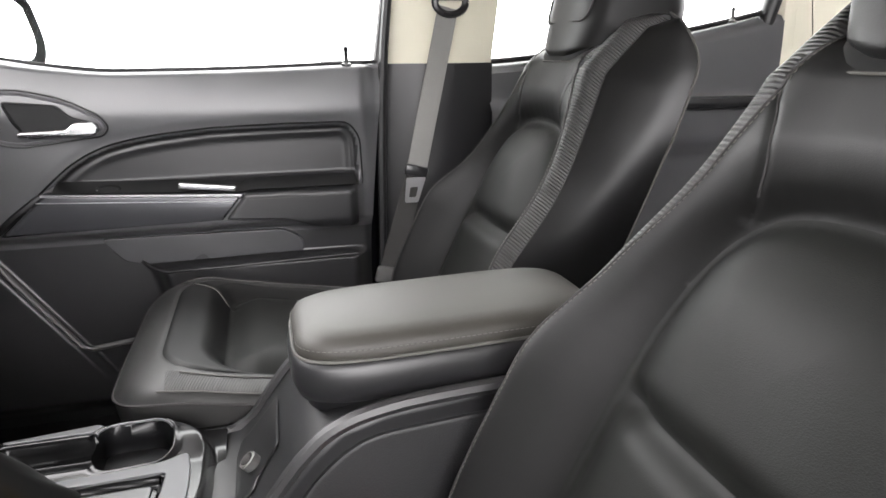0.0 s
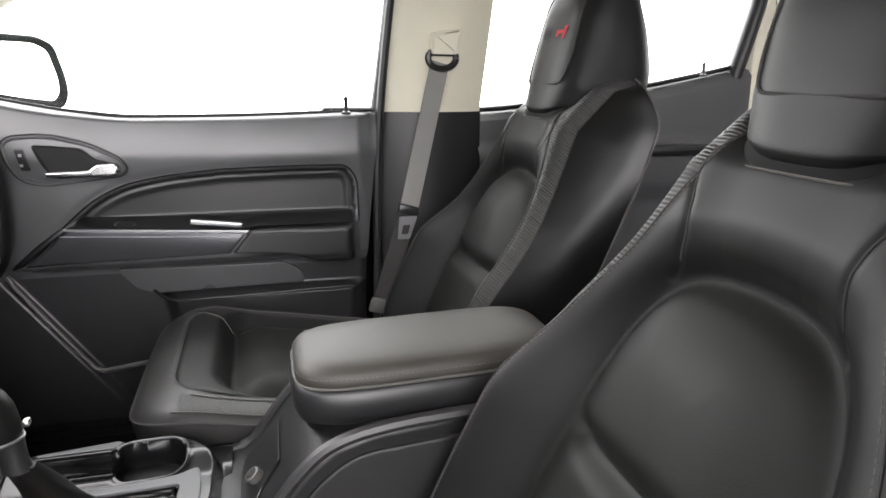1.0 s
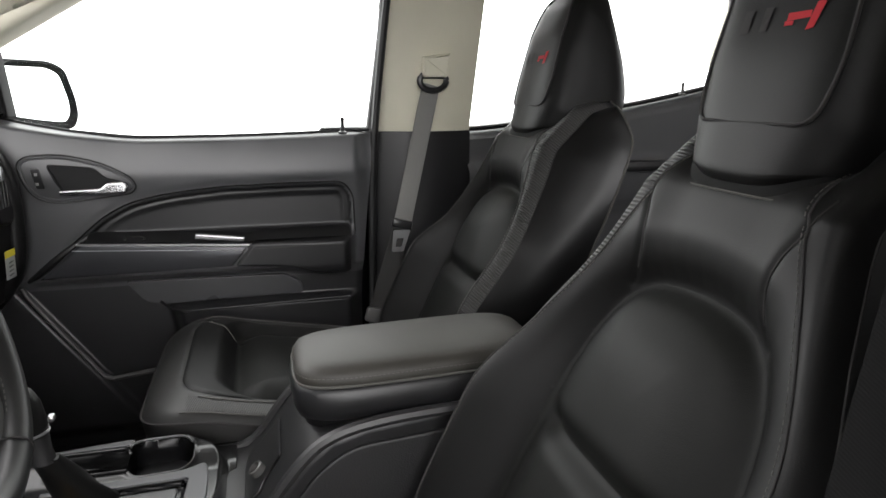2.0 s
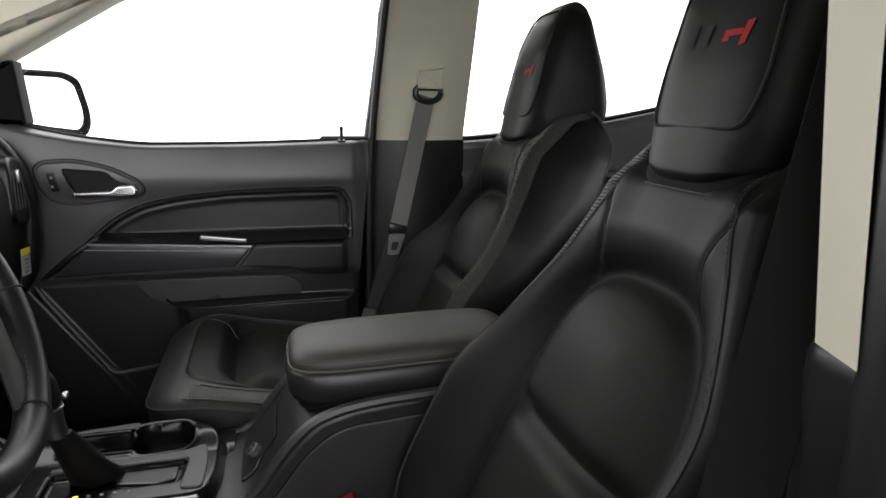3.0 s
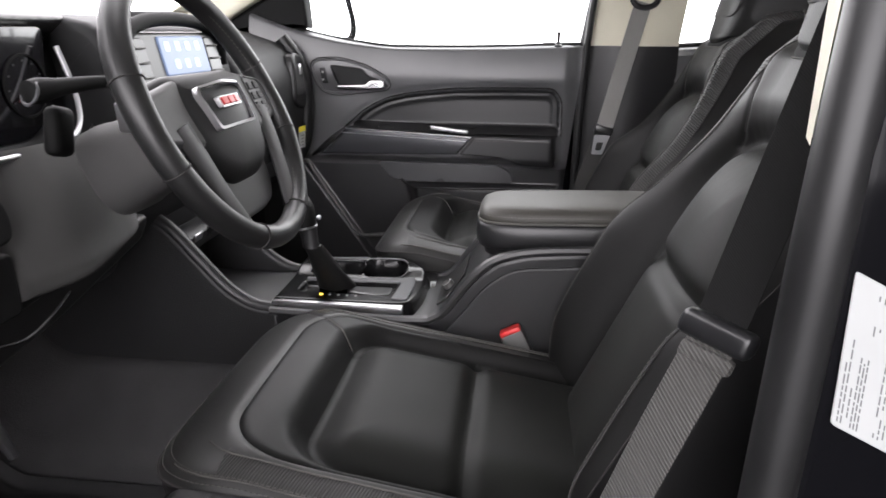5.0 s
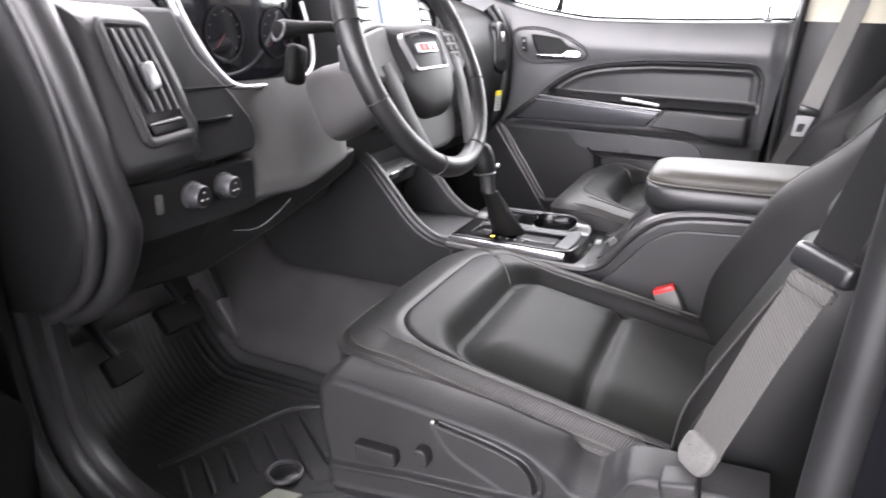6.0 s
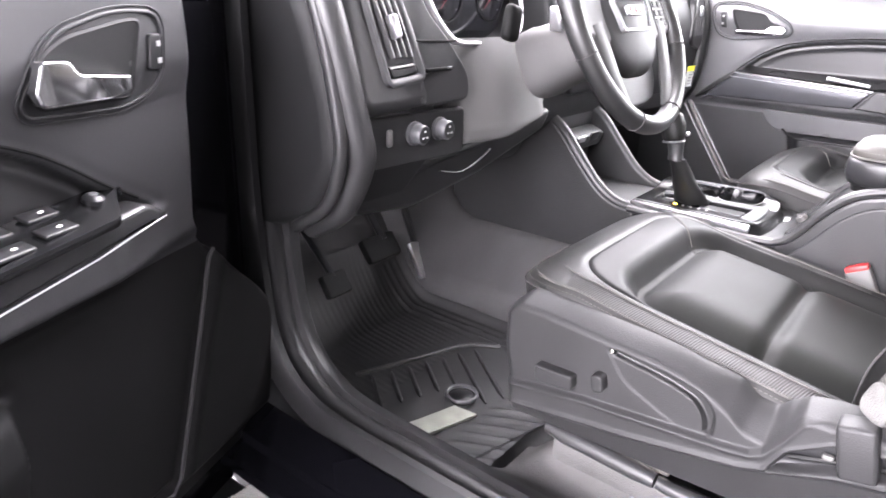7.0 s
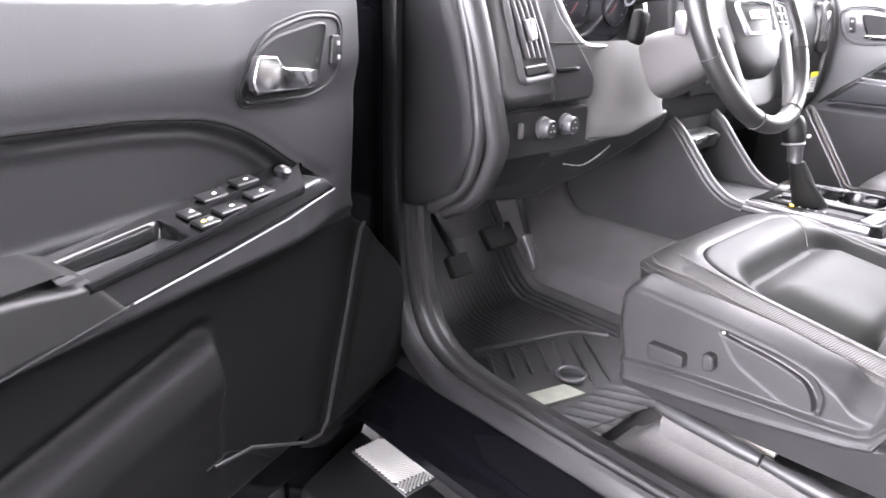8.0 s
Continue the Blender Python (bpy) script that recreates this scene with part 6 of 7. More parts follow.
tagged(bs.make("passenger_door_seal", SEAL, None, "black rubber seal beside the far door pillar"), kind="structure", category="seal")


def seat_belt(name, label, ring, stop, low, side, drop, mat, upper):
    belt = thing(name, low, label, "seat belt", "front seat belts")
    ring, stop, low = Vector(ring), Vector(stop), Vector(low)
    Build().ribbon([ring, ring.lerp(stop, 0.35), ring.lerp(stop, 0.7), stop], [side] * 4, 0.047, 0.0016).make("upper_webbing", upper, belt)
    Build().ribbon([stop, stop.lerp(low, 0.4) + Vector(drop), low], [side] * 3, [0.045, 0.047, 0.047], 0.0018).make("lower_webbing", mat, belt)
    return belt


pb = seat_belt("seat_belt", "grey webbing belt hanging from the beige far pillar", (0.488, 0.648, 1.468), (0.405, 0.620, 1.120), (0.335, 0.625, 0.885), (0.97, 0.1, -0.23), (0, 0, 0), BELT_SHADE, BELT_LIT)
t9 = [(math.radians(a)) for a in range(0, 361, 15)]
Build().tube([Vector((0.492 + 0.034 * math.cos(t), 0.644, 1.478 + 0.024 * math.sin(t))) for t in t9 if math.sin(t) <= 0.5], 0.008, 8).make("belt_guide", PLASTIC_SMOOTH, pb, "black belt guide loop")
Build().prism(rounded([(0.462, 1.485), (0.528, 1.485), (0.536, 1.545), (0.466, 1.535)], 0.006), lambda a, b, d: Vector((a, 0.652 - d, b)), 0.0, 0.018, 0.006).make("height_adjuster", BEIGE, pb, "beige height adjuster")
Build().box((0.405, 0.617, 1.125), (0.052, 0.014, 0.024), 0.005, Matrix.Rotation(radians(14), 3, "Y")).make("belt_stop", PLASTIC_SMOOTH, pb)
tg = Build()
ol = rounded([(-0.019, 0.018), (0.019, 0.018), (0.013, -0.030), (-0.013, -0.030)], 0.004)
il = rounded([(-0.008, 0.0), (0.008, 0.0), (0.007, -0.020), (-0.007, -0.020)], 0.003)
tq = lambda a, b, d: Vector((0.397 + 1.15 * a + 0.25 * b, 0.605 - d, 1.092 + 1.15 * b))
tg.rings([[tq(a, b, 0) for a, b in ol], [tq(a, b, 0.003) for a, b in ol], [tq(a, b, 0.003) for a, b in il], [tq(a, b, 0) for a, b in il], [tq(a, b, 0) for a, b in ol]], cap=False)
tg.make("belt_tongue", SILVER, pb, "bright metal belt tongue")
Build().box((0.332, 0.622, 0.888), (0.050, 0.016, 0.040), 0.010, Matrix.Rotation(radians(15), 3, "Y")).make("anchor", GREY_PLASTIC, pb)

db = seat_belt("seat_belt", "grey webbing belt hanging beside the driver's seat to its anchor", (0.480, -0.735, 1.62), (0.343, -0.785, 1.140), (0.268, -0.765, 0.895), (0.66, -0.74, -0.08), (-0.004, -0.006, 0), BELT, BELT_DEEP_SHADE)
side = Vector((0.66, -0.74, -0.08)).normalized()
dn = Vector((-0.30, 0.0, -0.95)).normalized()
rot = Matrix((side, dn.cross(side).normalized(), dn)).transposed()
Build().box((0.343, -0.787, 1.142), (0.070, 0.020, 0.026), 0.008, rot, 3).make("belt_stop", PLASTIC_SMOOTH, db, "black plastic belt slider")
Build().box((0.336, -0.787, 1.118), (0.052, 0.010, 0.016), 0.004, rot, 2).make("belt_fold", BELT, db)
Build().prism(rounded([(-0.024, -0.024), (0.024, -0.024), (0.024, 0.008), (0.016, 0.020), (-0.016, 0.020), (-0.024, 0.008)], 0.012, 5), lambda a, b, d: Vector((0.265, -0.766, 0.894)) + rot @ Vector((a, d, b)), -0.0055, 0.0055, 0.005, 4).make("anchor", BELT_WORN, db, "worn pale end of the webbing")
stitches([Vector((0.281, -0.770, 0.938)) + side * (-0.022 + 0.044 * k / 6) for k in range(7)], 0.005, 0.001, 0.0012, "stitching", THREAD, db)

# driver's door pillar
dp = Build().sheet(12, 30, lambda u, v: (lambda z: Vector((0.382 - 0.013 * u + (0.06 + 0.05 * u) * (z - 1.315), -0.800 - 0.042 * u + 0.175 * (z - 1.315), z)))(1.313 + 0.48 * v))
dp.sheet(12, 30, lambda u, v: (lambda z: Vector((0.382 + 0.20 * u + 0.06 * (z - 1.315), -0.800 + 0.01 * math.sin(u * 3) + 0.175 * (z - 1.315), z)))(1.313 + 0.48 * v))
tagged(dp.make("driver_pillar_trim", BEIGE, None, "pale beige upper trim of the near door pillar"), kind="structure", category="pillar trim")
dl = Build().prism(rounded([(0.385, 0.60), (0.62, 0.60), (0.60, 1.315), (0.390, 1.315)], 0.02), lambda a, b, d: Vector((a, d, b)), -0.845, -0.775, 0.02, 4)
tagged(dl.make("driver_pillar_lower", PLASTIC, None, "black lower trim of the near door pillar"), kind="structure", category="pillar trim")
ds = Build().tube(smooth_line([(0.34, -0.925, 0.60), (0.372, -0.888, 0.68), (0.372, -0.866, 0.90), (0.380, -0.858, 1.15), (0.388, -0.852, 1.32), (0.415, -0.815, 1.56), (0.438, -0.780, 1.78)]), 0.021, 12)
tagged(ds.make("driver_door_seal", SEAL, None, "soft black rubber seal down the near door pillar"), kind="structure", category="seal")
dq = Build().rings([[Vector((a, b + 0.16 * max(0.0, z - 1.3), z)) for a, b in rounded([(curve1([(0.52, 0.378), (1.35, 0.388), (1.80, 0.433)], z), -0.872), (0.655, -0.872), (0.655, -0.79), (0.42, -0.79)], 0.016, 6)] for z in (0.52, 0.8, 1.0, 1.1, 1.2, 1.28, 1.31, 1.34, 1.38, 1.42, 1.5, 1.6, 1.7, 1.8)])
tagged(dq.make("driver_door_pillar", PAINT, None, "glossy black painted door pillar"), kind="structure", category="pillar")
lab = thing("certification_label", (0.44, -0.876, 1.15), "white printed certification label stuck on the black door pillar", "label")


def on_label(a, b, d):
    return Vector((0.400 + a - 0.035 * b, -0.8735 - d, 1.233 - 0.5 * a + 0.95 * b))


Build().prism(rounded([(0.0, -0.127), (0.050, -0.127), (0.050, 0.0), (0.0, 0.0)], 0.004), on_label, 0.0, 0.0012, 0.0004, 1).make("label_sheet", LABEL, lab)
ink = Build()
random.seed(4)
for a, b0, b1, fill in ((0.0035, -0.122, -0.070, 0.9), (0.0062, -0.122, -0.050, 0.9), (0.0100, -0.115, -0.090, 0.9), (0.0135, -0.122, -0.062, 1.0), (0.0160, -0.122, -0.066, 1.0), (0.0185, -0.122, -0.060, 1.0), (0.0185, -0.046, -0.034, 0.7), (0.0185, -0.022, -0.010, 0.7), (0.0225, -0.046, -0.034, 0.7), (0.0225, -0.022, -0.010, 0.7), (0.0265, -0.046, -0.036, 0.7), (0.0265, -0.022, -0.012, 0.7), (0.0310, -0.120, -0.040, 0.9), (0.0345, -0.120, -0.030, 0.9), (0.0380, -0.118, -0.012, 0.9), (0.0430, -0.120, -0.080, 0.9)):
    while b0 < b1:
        ln = min(random.uniform(0.003, 0.009), b1 - b0 + 0.001)
        if random.random() < fill:
            ink.prism([(a, b0), (a + 0.0012, b0), (a + 0.0012, b0 + ln), (a, b0 + ln)], on_label, 0.0010, 0.0014, 0.0001, 1)
        b0 += ln + random.uniform(0.0010, 0.0022)
ink.make("print", INK, lab)

# windscreen pillar and sail of the far side, mirror outside
apb = Build()
AP = [(-0.80, 1.345), (-0.486, 1.532), (-0.244, 1.674), (-0.05, 1.755), (0.0, 1.80), (-0.14, 1.82), (-0.42, 1.70), (-0.92, 1.40)]
apb.prism(rounded(AP, 0.015), lambda a, b, d: Vector((a, d - 0.10 * max(0, b - 1.35), b)), 0.745, 0.63, 0.02, 4)
tagged(apb.make("windscreen_pillar", BEIGE, None, "pale beige windscreen pillar trim"), kind="structure", category="pillar trim")
sail = Build().prism(rounded([(-0.80, 1.37), (-0.505, 1.395), (-0.455, 1.392), (-0.468, 1.535), (-0.50, 1.53), (-0.80, 1.355)], 0.006), lambda a, b, d: Vector((a, d, b)), 0.715, 0.655, 0.008, 3)
tagged(sail.make("mirror_sail", BLACK_MATTE, None, "black corner trim inside the mirror"), kind="structure", category="trim")
mir = thing("door_mirror", (-0.48, 1.0, 1.40), "black outside door mirror seen through the far window", "mirror")
MO = rounded([(-0.118, 1.530), (0.045, 1.528), (0.092, 1.508), (0.118, 1.42), (0.120, 1.375), (0.100, 1.342), (0.0, 1.355), (-0.112, 1.375)], 0.02)
MH, MN = Vector((0.61, 0.79, 0)), Vector((0.79, -0.61, 0))


def on_mirror(a, b, d):
    return Vector((-0.50, 1.05, 0)) + MH * a + MN * d + Vector((0, 0, b))


GL = [(-0.004 + a * 0.84, 1.441 + (b - 1.441) * 0.80) for a, b in MO]
mf = Build().rings([[on_mirror(a * 0.7, 1.44 + (b - 1.44) * 0.7, -0.09) for a, b in MO], [on_mirror(a, b, -0.04) for a, b in MO], [on_mirror(a, b, 0.0) for a, b in MO], [on_mirror(a, b, 0.004) for a, b in inset(MO, 0.006)], [on_mirror(a, b, -0.006) for a, b in GL]])
mf.make("housing", BLACK_MATTE, mir)
Build().prism(GL, on_mirror, -0.008, -0.004, 0.001, 1).make("mirror_glass", MIRROR, mir, "mirror glass full of white light")
Build().box((-0.50, 0.90, 1.322), (0.10, 0.24, 0.030), 0.012).make("mirror_arm", BLACK_MATTE, mir)

# rear door of the far side
rd = thing("rear_door", (0.95, 0.74, 0.70), "closed black rear door panel behind the passenger seat", "car door")
rt = lambda x: 1.352 + 0.125 * ((x - 0.60) / 0.8) ** 1.4 if x > 0.6 else 1.352


def rear_skin(u, v):
    x = 0.60 + 0.80 * u
    z = 0.62 + (rt(x) - 0.62) * v
    d = 0.03 + 0.03 * step(1.28, 1.24, z) * step(1.10, 1.16, z) - 0.04 * step(0.02, 0.0, rt(x) - z)
    return Vector((x, 0.735 - d, z))


Build().sheet(50, 60, rear_skin).make("rear_panel", VINYL, rd)
Build().tube([Vector((0.60 + 0.02 * k, 0.725, rt(0.60 + 0.02 * k) + 0.003)) for k in range(40)], 0.007, 8).make("window_seal", SEAL, rd)
Build().lathe((1.25, 0.715, rt(1.25)), (0, 0, 1), [(0.011, -0.004), (0.011, 0.002), (0.005, 0.005), (0.0045, 0.026), (0.006, 0.030), (0.001, 0.036)], 14).make("lock_pin", GREY_PLASTIC, rd)
Build().box((1.15, 0.665, 1.25), (0.40, 0.05, 0.03), 0.012).make("rear_armrest", PLASTIC, rd)
Build().prism([(0.61, 1.35), (1.34, 1.44), (1.36, 1.62), (1.30, 1.76), (0.66, 1.77)], lambda a, b, d: Vector((a, 0.752 - 0.10 * (b - 1.35) + d, b)), 0.0, 0.004, 0.0005, 1).make("window_pane", GLASS, rd, "clear rear side glass").visible_shadow = False
Build().prism(rounded([(0.60, 0.60), (1.40, 0.60), (1.40, 1.46), (0.60, 1.35)], 0.02), lambda a, b, d: Vector((a, d, b)), 0.83, 0.74, 0.01).make("door_shell", PAINT, rd, "black painted door shell")
Build().tube(smooth_line([(1.355, 0.725, 1.44), (1.375, 0.71, 1.55), (1.385, 0.69, 1.66), (1.36, 0.67, 1.77)]), 0.022, 10).make("window_frame", SEAL, rd)
cp = Build().prism(rounded([(1.42, 0.60), (1.65, 0.60), (1.65, 1.80), (1.40, 1.80), (1.39, 1.46)], 0.02), lambda a, b, d: Vector((a, d, b)), 0.80, 0.70, 0.02)
tagged(cp.make("rear_pillar", BEIGE, None, "pale beige rear corner pillar"), kind="structure", category="pillar trim")
# near rear door and body side, out of view behind the camera's seat
nr = Build().prism(rounded([(0.66, 0.55), (1.65, 0.55), (1.65, 1.42), (0.66, 1.36)], 0.02), lambda a, b, d: Vector((a, d, b)), -0.88, -0.80, 0.01)
tagged(nr.make("near_rear_door", PAINT, None, "closed black rear door of the near side"), kind="structure", category="car door")

# ---- footwell and floor ----
# driver's seat side trim with its switches
tr = thing("seat_side_unit", (0.0, -0.72, 0.60), "dark grey plastic seat base with power switches beside the sill", "seat base")
V_RIDGE = [(-0.26, 0.728), (-0.221, 0.732), (-0.09, 0.753), (0.016, 0.763), (0.109, 0.771), (0.148, 0.777), (0.162, 0.786), (0.182, 0.818), (0.198, 0.848), (0.35, 0.95)]
LOW_RIDGE = [(-0.26, 0.690), (-0.216, 0.696), (0.0, 0.727), (0.139, 0.753), (0.242, 0.790), (0.36, 0.815)]
TOP_RIDGE = [(-0.26, 0.830), (-0.236, 0.848), (-0.205, 0.868), (-0.133, 0.864), (-0.068, 0.859), (0.0, 0.853), (0.067, 0.840), (0.111, 0.820), (0.140, 0.800), (0.160, 0.798), (0.180, 0.824), (0.198, 0.850), (0.23, 0.856), (0.36, 0.862)]
TOP_LIFT = [(-0.26, 0.004), (-0.20, 0.012), (0.06, 0.014), (0.13, 0.030), (0.165, 0.030), (0.20, 0.006), (0.36, 0.006)]
ANCHOR = [(0.174, 0.766), (0.190, 0.798), (0.236, 0.829), (0.345, 0.846), (0.345, 0.826), (0.242, 0.797)]
LV = rounded([(-0.062, 0.846), (-0.045, 0.850), (0.032, 0.842), (0.084, 0.829), (0.102, 0.800), (0.099, 0.770), (0.067, 0.762), (-0.030, 0.802)], [0.006, 0.008, 0.03, 0.02, 0.02, 0.008, 0.012, 0.02])
LV_SLOT = rounded([(-0.052, 0.846), (0.030, 0.840), (0.082, 0.827), (0.099, 0.800), (0.096, 0.775), (0.089, 0.775), (0.085, 0.796), (0.070, 0.816), (0.025, 0.829), (-0.050, 0.839)], [0.003, 0.02, 0.02, 0.02, 0.003, 0.003, 0.012, 0.015, 0.02, 0.003])


def cover_out(x, z):
    """How far the side cover stands out at a place, with its soft ridges and recesses."""
    m = (line1(V_RIDGE, x + 0.003) - line1(V_RIDGE, x - 0.003)) / 0.006
    d = (line1(V_RIDGE, x) - z) / math.hypot(1, m)
    out = 0.008 * step(-0.004, 0.005, d) + 0.0016 * bell(d - 0.004, 0.004)
    e = z - line1(LOW_RIDGE, x)
    out += 0.0035 * bell(e, 0.0045) - 0.30 * max(0.0, -e)
    out -= 0.014 * step(0.0035, -0.0035, edge_distance(ANCHOR, x, z)) - 0.002 * bell(edge_distance(ANCHOR, x, z) - 0.004, 0.003)
    out -= 0.0014 * step(0.003, -0.003, edge_distance(LV, x, z)) + 0.008 * step(0.002, -0.002, edge_distance(LV_SLOT, x, z))
    top = curve1(TOP_RIDGE, x) - z
    return out - 0.006 * max(0.0, 1 - top / 0.010) ** 2


def cover_side(u, v):
    x0 = -0.236 + 0.020 * step(0.80, 0.69, 0.69 + 0.17 * v)
    x = x0 + (0.345 - x0) * max(0.0, (u - 0.01) / 0.99)
    zt = curve1(TOP_RIDGE, x)
    if u < 0.005:
        return Vector((x0, -0.66, 0.682 + (zt - 0.682) * min(1.0, v / 0.9)))
    z = 0.682 + (zt - 0.682) * min(1.0, v / 0.9)
    y = -0.772 - cover_out(x, z) + 0.009 * max(0.0, 1 - (x - x0) / 0.014) ** 2
    if v > 0.9:
        g = (v - 0.9) / 0.1
        y += (-0.722 - y) * g
        z += curve1(TOP_LIFT, x) * math.sin(g * math.pi / 2)
    return Vector((x, y, z))


def cover_part(u, v):
    x = -0.231 + 0.576 * u
    z = 0.682 + (curve1(TOP_RIDGE, x) - 0.682) * min(1.0, v / 0.9)
    return "slot" if v < 0.9 and edge_distance(LV_SLOT, x, z) < -0.0005 else "hole" if v < 0.9 and edge_distance(ANCHOR, x, z) < -0.003 else "cover"


split_sheet(230, 110, cover_side, cover_part, {"cover": ("side_cover", SIDE_GREY, "dark grey grained side cover"), "slot": ("lever_gap", HARD_PLASTIC, "dark slot behind the recline lever"), "hole": ("belt_slot", PLASTIC_SMOOTH, "dark belt anchor recess")}, tr)
Build().prism(rounded([(-0.168, 0.786), (-0.103, 0.788), (-0.101, 0.764), (-0.163, 0.757)], 0.007), lambda a, b, d: Vector((a, d, b)), -0.768, -0.789, 0.0035, 3).make("slide_switch", SIDE_GREY, tr)
Build().prism(rounded([(-0.075, 0.806), (-0.057, 0.808), (-0.052, 0.782), (-0.070, 0.777)], 0.008), lambda a, b, d: Vector((a, d, b)), -0.768, -0.789, 0.0035, 3).make("recline_switch", SIDE_GREY, tr)
Build().lathe((-0.053, -0.773, 0.846), (0, -1, 0), [(0.003, 0), (0.003, 0.003), (0.001, 0.004)], 10).make("screw_cap", STEEL, tr)
Build().box((0.259, -0.780, 0.840), (0.042, 0.038, 0.070), 0.006, Matrix.Rotation(radians(-13), 3, "Y"), 3).make("anchor_cover", SIDE_GREY, tr, "dark grey anchor bracket")
Build().tube([(0.190, -0.772, 0.790), (0.240, -0.772, 0.806), (0.30, -0.772, 0.822)], 0.0030, 6).make("anchor_strap", HARD_PLASTIC, tr)
Build().box((0.232, -0.770, 0.808), (0.014, 0.008, 0.009), 0.003).make("anchor_bolt", GREY_PLASTIC, tr)
Build().box((0.05, -0.69, 0.730), (0.54, 0.08, 0.09), 0.02).make("base_frame", HARD_PLASTIC, tr)
# seat track
tk = thing("seat_track", (0.10, -0.72, 0.56), "steel seat track under the driver's seat", "seat track")
for x0, x1, m in ((-0.155, 0.030, TRACK_GREY), (0.034, 0.420, TRACK_GREY)):
    line = [Vector((x0 + (x1 - x0) * k / 6, -0.745, 0.640 - 0.052 * (x0 + (x1 - x0) * k / 6 - 0.13))) for k in range(7)]
    Build().tube(line, [0.010] + [0.0145] * 5 + [0.012], 14).make("track_cover", m, tk, "round grey track end" if x0 < 0 else "dark satin track cover")
Build().box((-0.03, -0.722, 0.660), (0.15, 0.020, 0.014), 0.003, Matrix.Rotation(radians(3), 3, "Y")).make("track_rail", STEEL, tk, "galvanised inner rail")
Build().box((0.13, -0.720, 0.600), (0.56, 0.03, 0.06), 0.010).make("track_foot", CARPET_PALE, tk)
Build().box((0.13, -0.23, 0.640), (0.58, 0.030, 0.12), 0.005).make("inner_rail", PLASTIC_SMOOTH, tk)

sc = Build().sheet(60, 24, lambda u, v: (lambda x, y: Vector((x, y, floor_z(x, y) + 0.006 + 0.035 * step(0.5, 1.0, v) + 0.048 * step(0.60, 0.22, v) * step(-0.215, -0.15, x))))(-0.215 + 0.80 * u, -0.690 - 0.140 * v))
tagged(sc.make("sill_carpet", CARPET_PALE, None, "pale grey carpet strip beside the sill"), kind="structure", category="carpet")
# floor mat: tray with ribs, ring and badge
mat_thing = thing("floor_mat", (-0.45, -0.6, 0.556), "black ribbed rubber floor mat with a blank metal badge", "floor mat")


def mat_z(x, y):
    z = floor_z(x, min(y, -0.353)) + 0.010
    e = min(x + 0.86, -0.222 - x + 0.25 * (y + 0.7), y + 0.825, -0.356 - y)
    z += 0.020 * step(0.025, 0.0, e)
    if x < -0.52 and y < -0.40:
        z += 0.0011 * bell(((y + 0.8 + 0.1 * x) / 0.016 % 1) - 0.5, 0.2)
    if y > -0.44:
        z += 0.005 * bell(((y + 0.44) / 0.024 % 1) - 0.5, 0.2)
    if x > -0.34:
        z += 0.002 * bell(((y + 0.8 - 0.5 * x) / 0.034 % 1) - 0.5, 0.16) * step(-0.34, -0.32, x)
    return z


Build().sheet(180, 130, lambda u, v: (lambda x, y: Vector((x, y, mat_z(x, y))))(-0.86 + 0.638 * u, -0.825 + 0.469 * v)).make("mat_tray", RUBBER, mat_thing, smooth=60)


def mat_rib(row, r, name="rib"):
    return Build().tube([Vector((x, y, mat_z(x, y) + 0.001)) for x, y in row], r, 8).make(name, RUBBER, mat_thing)


for k in range(7):
    a = Vector((-0.582 + 0.0150 * k, -0.716 + 0.0395 * k))
    b = a + Vector((0.80, -0.60)) * (0.115 if k < 5 else 0.20)
    mat_rib([a.lerp(b, j / 8) for j in range(9)], [0.002] + [0.0055] * 7 + [0.002])
mat_rib([(p.x, p.y) for p in smooth_line([(-0.612, -0.735, 0), (-0.56, -0.60, 0), (-0.515, -0.478, 0), (-0.455, -0.430, 0)])], 0.006, "heel_pad_edge")
Build().tube([Vector((-0.395 + 0.030 * math.cos(t), -0.655 + 0.030 * math.sin(t), 0.566)) for t in [2 * math.pi * k / 32 for k in range(32)]], 0.004, 8, closed=True).make("fixing_ring", TRIM_GREY, mat_thing)
Build().lathe((-0.395, -0.655, 0.553), (0, 0, 1), [(0.026, 0), (0.026, 0.007), (0.020, 0.010), (0.001, 0.010)], 22).make("fixing_cap", PLASTIC_SMOOTH, mat_thing)
Build().prism([(-0.418, -0.803), (-0.385, -0.692), (-0.335, -0.686), (-0.368, -0.800)], lambda a, b, d: Vector((a, b, d)), 0.556, 0.563, 0.0015, 2).make("badge", BADGE, mat_thing, "plain brushed metal badge")
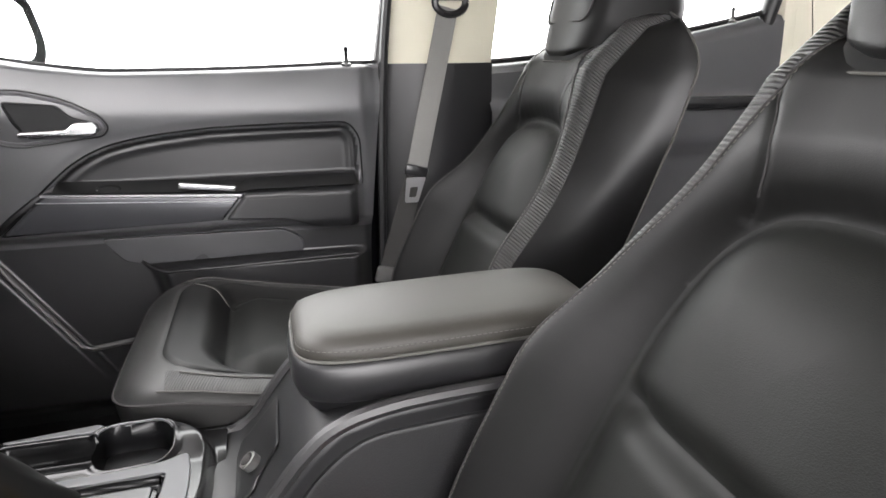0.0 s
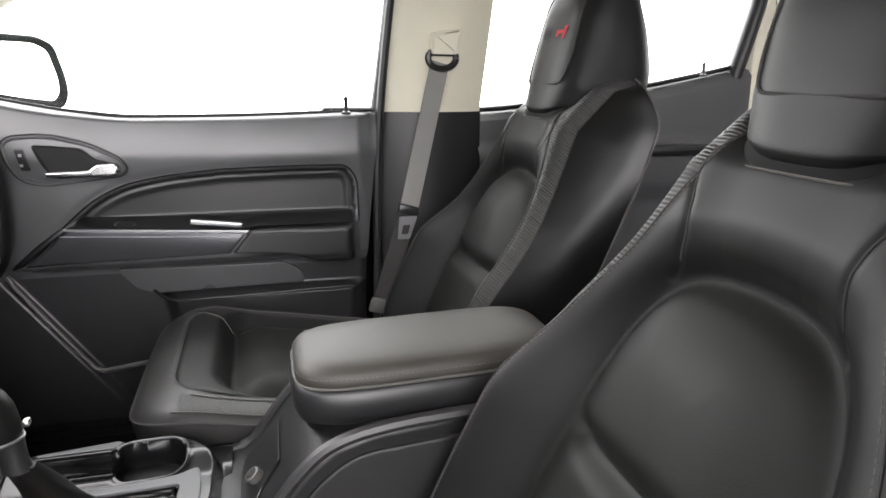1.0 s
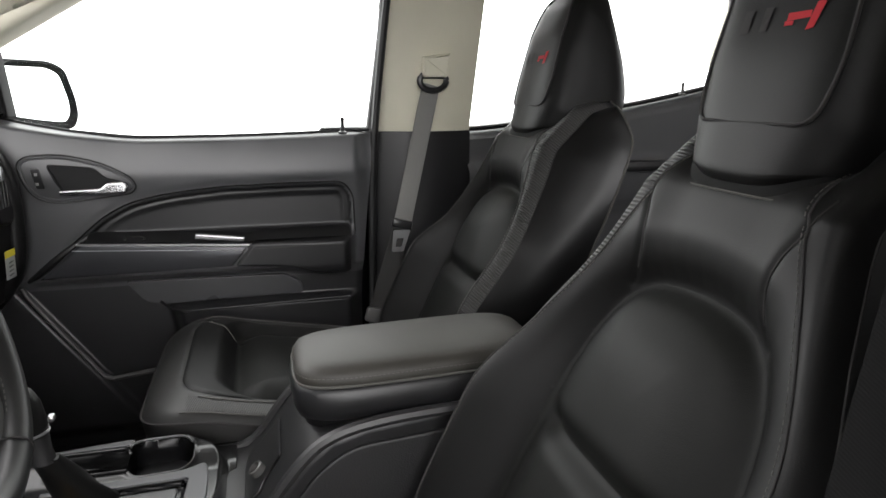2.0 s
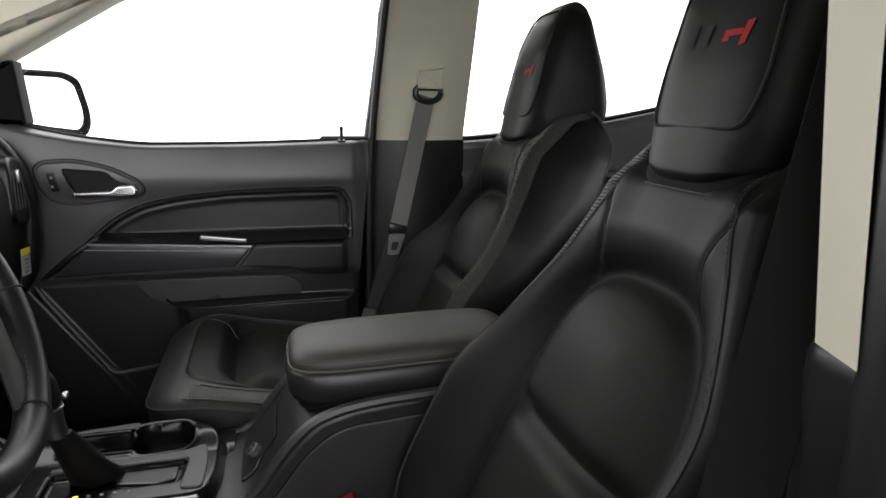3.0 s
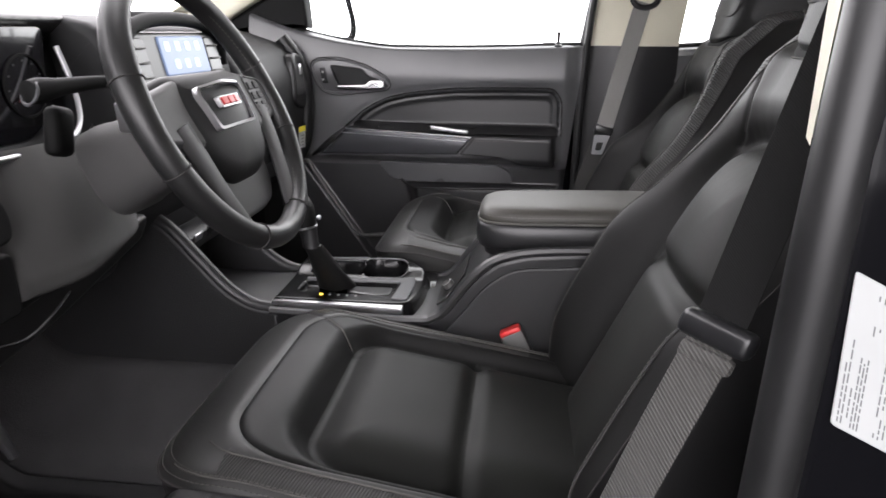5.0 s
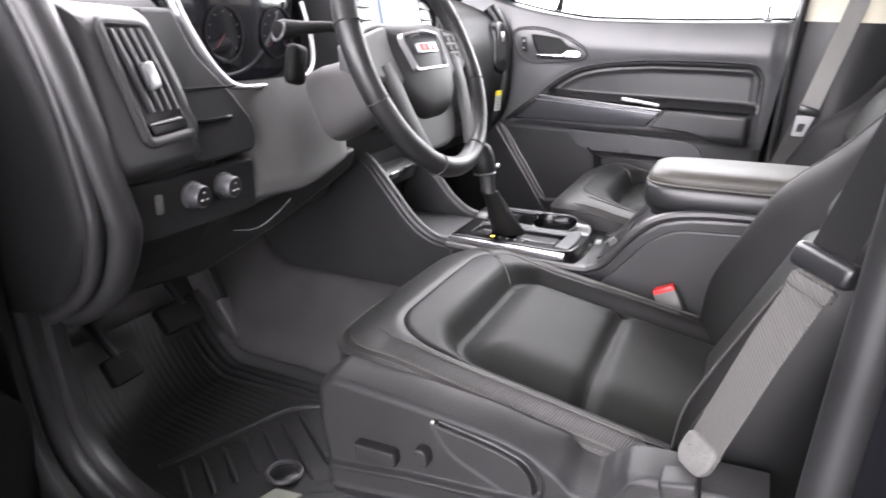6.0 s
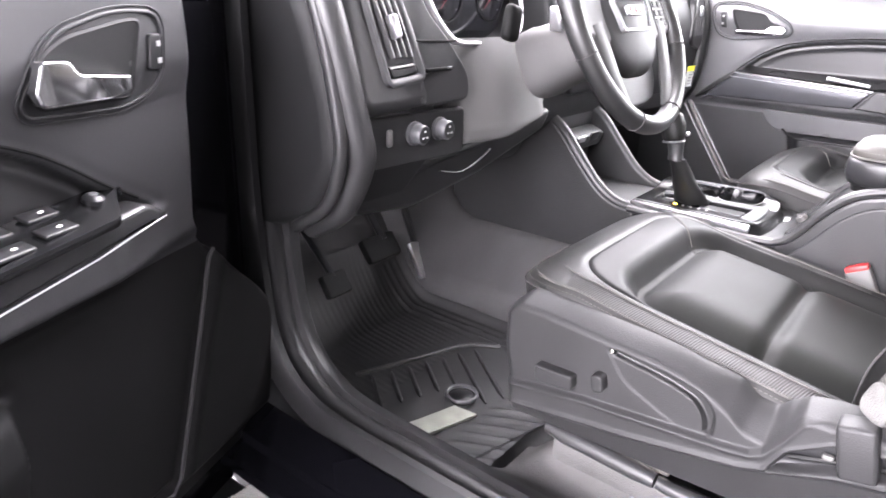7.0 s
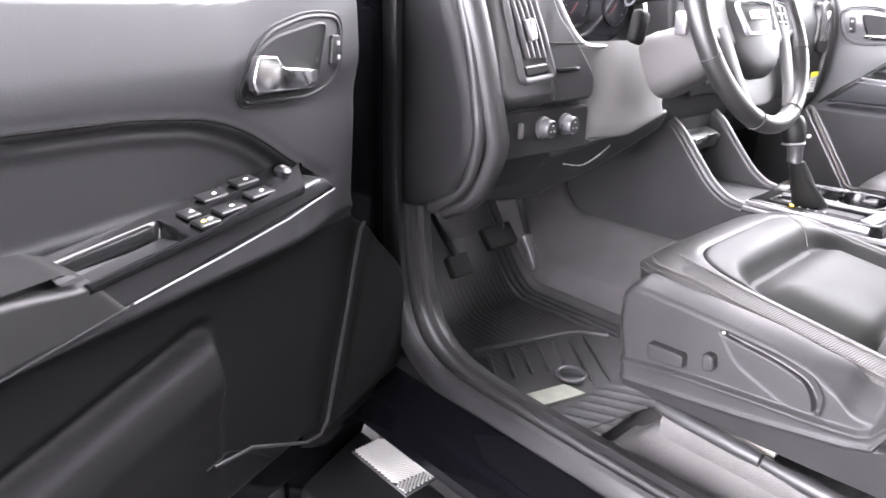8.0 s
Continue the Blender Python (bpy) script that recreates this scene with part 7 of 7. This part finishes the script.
# tunnel carpet ledge and pedals
ped = thing("parking_brake_pedal", (-0.66, -0.75, 0.70), "small worn black parking brake pedal", "pedal", "pedals")
Build().box((-0.655, -0.748, 0.756), (0.022, 0.060, 0.050), 0.006, Matrix.Rotation(radians(-35), 3, "Y")).make("pad", BLACK_MATTE, ped)
Build().tube([(-0.66, -0.748, 0.77), (-0.76, -0.748, 0.86), (-0.90, -0.748, 0.95)], 0.008, 8).make("arm", PLASTIC_SMOOTH, ped)
ped = thing("brake_pedal", (-0.72, -0.56, 0.70), "wide black brake pedal", "pedal", "pedals")
Build().box((-0.715, -0.555, 0.765), (0.022, 0.100, 0.060), 0.008, Matrix.Rotation(radians(-40), 3, "Y")).make("pad", BLACK_MATTE, ped)
Build().tube([(-0.72, -0.54, 0.78), (-0.80, -0.54, 0.88), (-0.92, -0.54, 0.98)], 0.010, 8).make("arm", PLASTIC_SMOOTH, ped)
ped = thing("accelerator_pedal", (-0.80, -0.33, 0.60), "upright accelerator pedal with a bright worn pad", "pedal", "pedals")
Build().box((-0.785, -0.325, 0.650), (0.018, 0.055, 0.10), 0.006, Matrix.Rotation(radians(-30), 3, "Y")).make("pad", SILVER, ped)
Build().tube([(-0.81, -0.325, 0.69), (-0.88, -0.325, 0.85)], 0.010, 8).make("arm", PLASTIC_SMOOTH, ped)

# running board with its bright tread
rbd = thing("running_board", (-0.3, -1.10, 0.42), "black running board with a bright ribbed step pad", "running board")
Build().prism(rounded([(-1.030, 0.470), (-1.215, 0.470), (-1.225, 0.430), (-1.030, 0.420)], 0.012), lambda a, b, d: Vector((d, a, b)), -0.80, 1.4, 0.01).make("board", PLASTIC, rbd)
sp = Build().box((-0.502, -1.055, 0.4745), (0.165, 0.074, 0.006), 0.002)
spo = sp.make("step_pad", STEP_GAP, rbd, "white ribbed step pad with a chevron end")
A, B = Vector((0.81, 0.59, 0)), Vector((0.60, -0.80, 0))
for k in range(-14, 9):
    apex = Vector((-0.446 - 0.0012 * k, -1.030 - 0.0082 * k, 0.4780))
    row = [apex - A * (0.24 - 0.0015 * j) for j in range(160)] + [apex + B * (0.0015 * j) for j in range(60)]
    row = [p for p in row if abs(p.x + 0.502) < 0.079 and abs(p.y + 1.055) < 0.034]
    if len(row) > 6:
        Build().tube(row[::3] + [row[-1]], 0.0022, 6).make("tread_rib", STEP, spo)
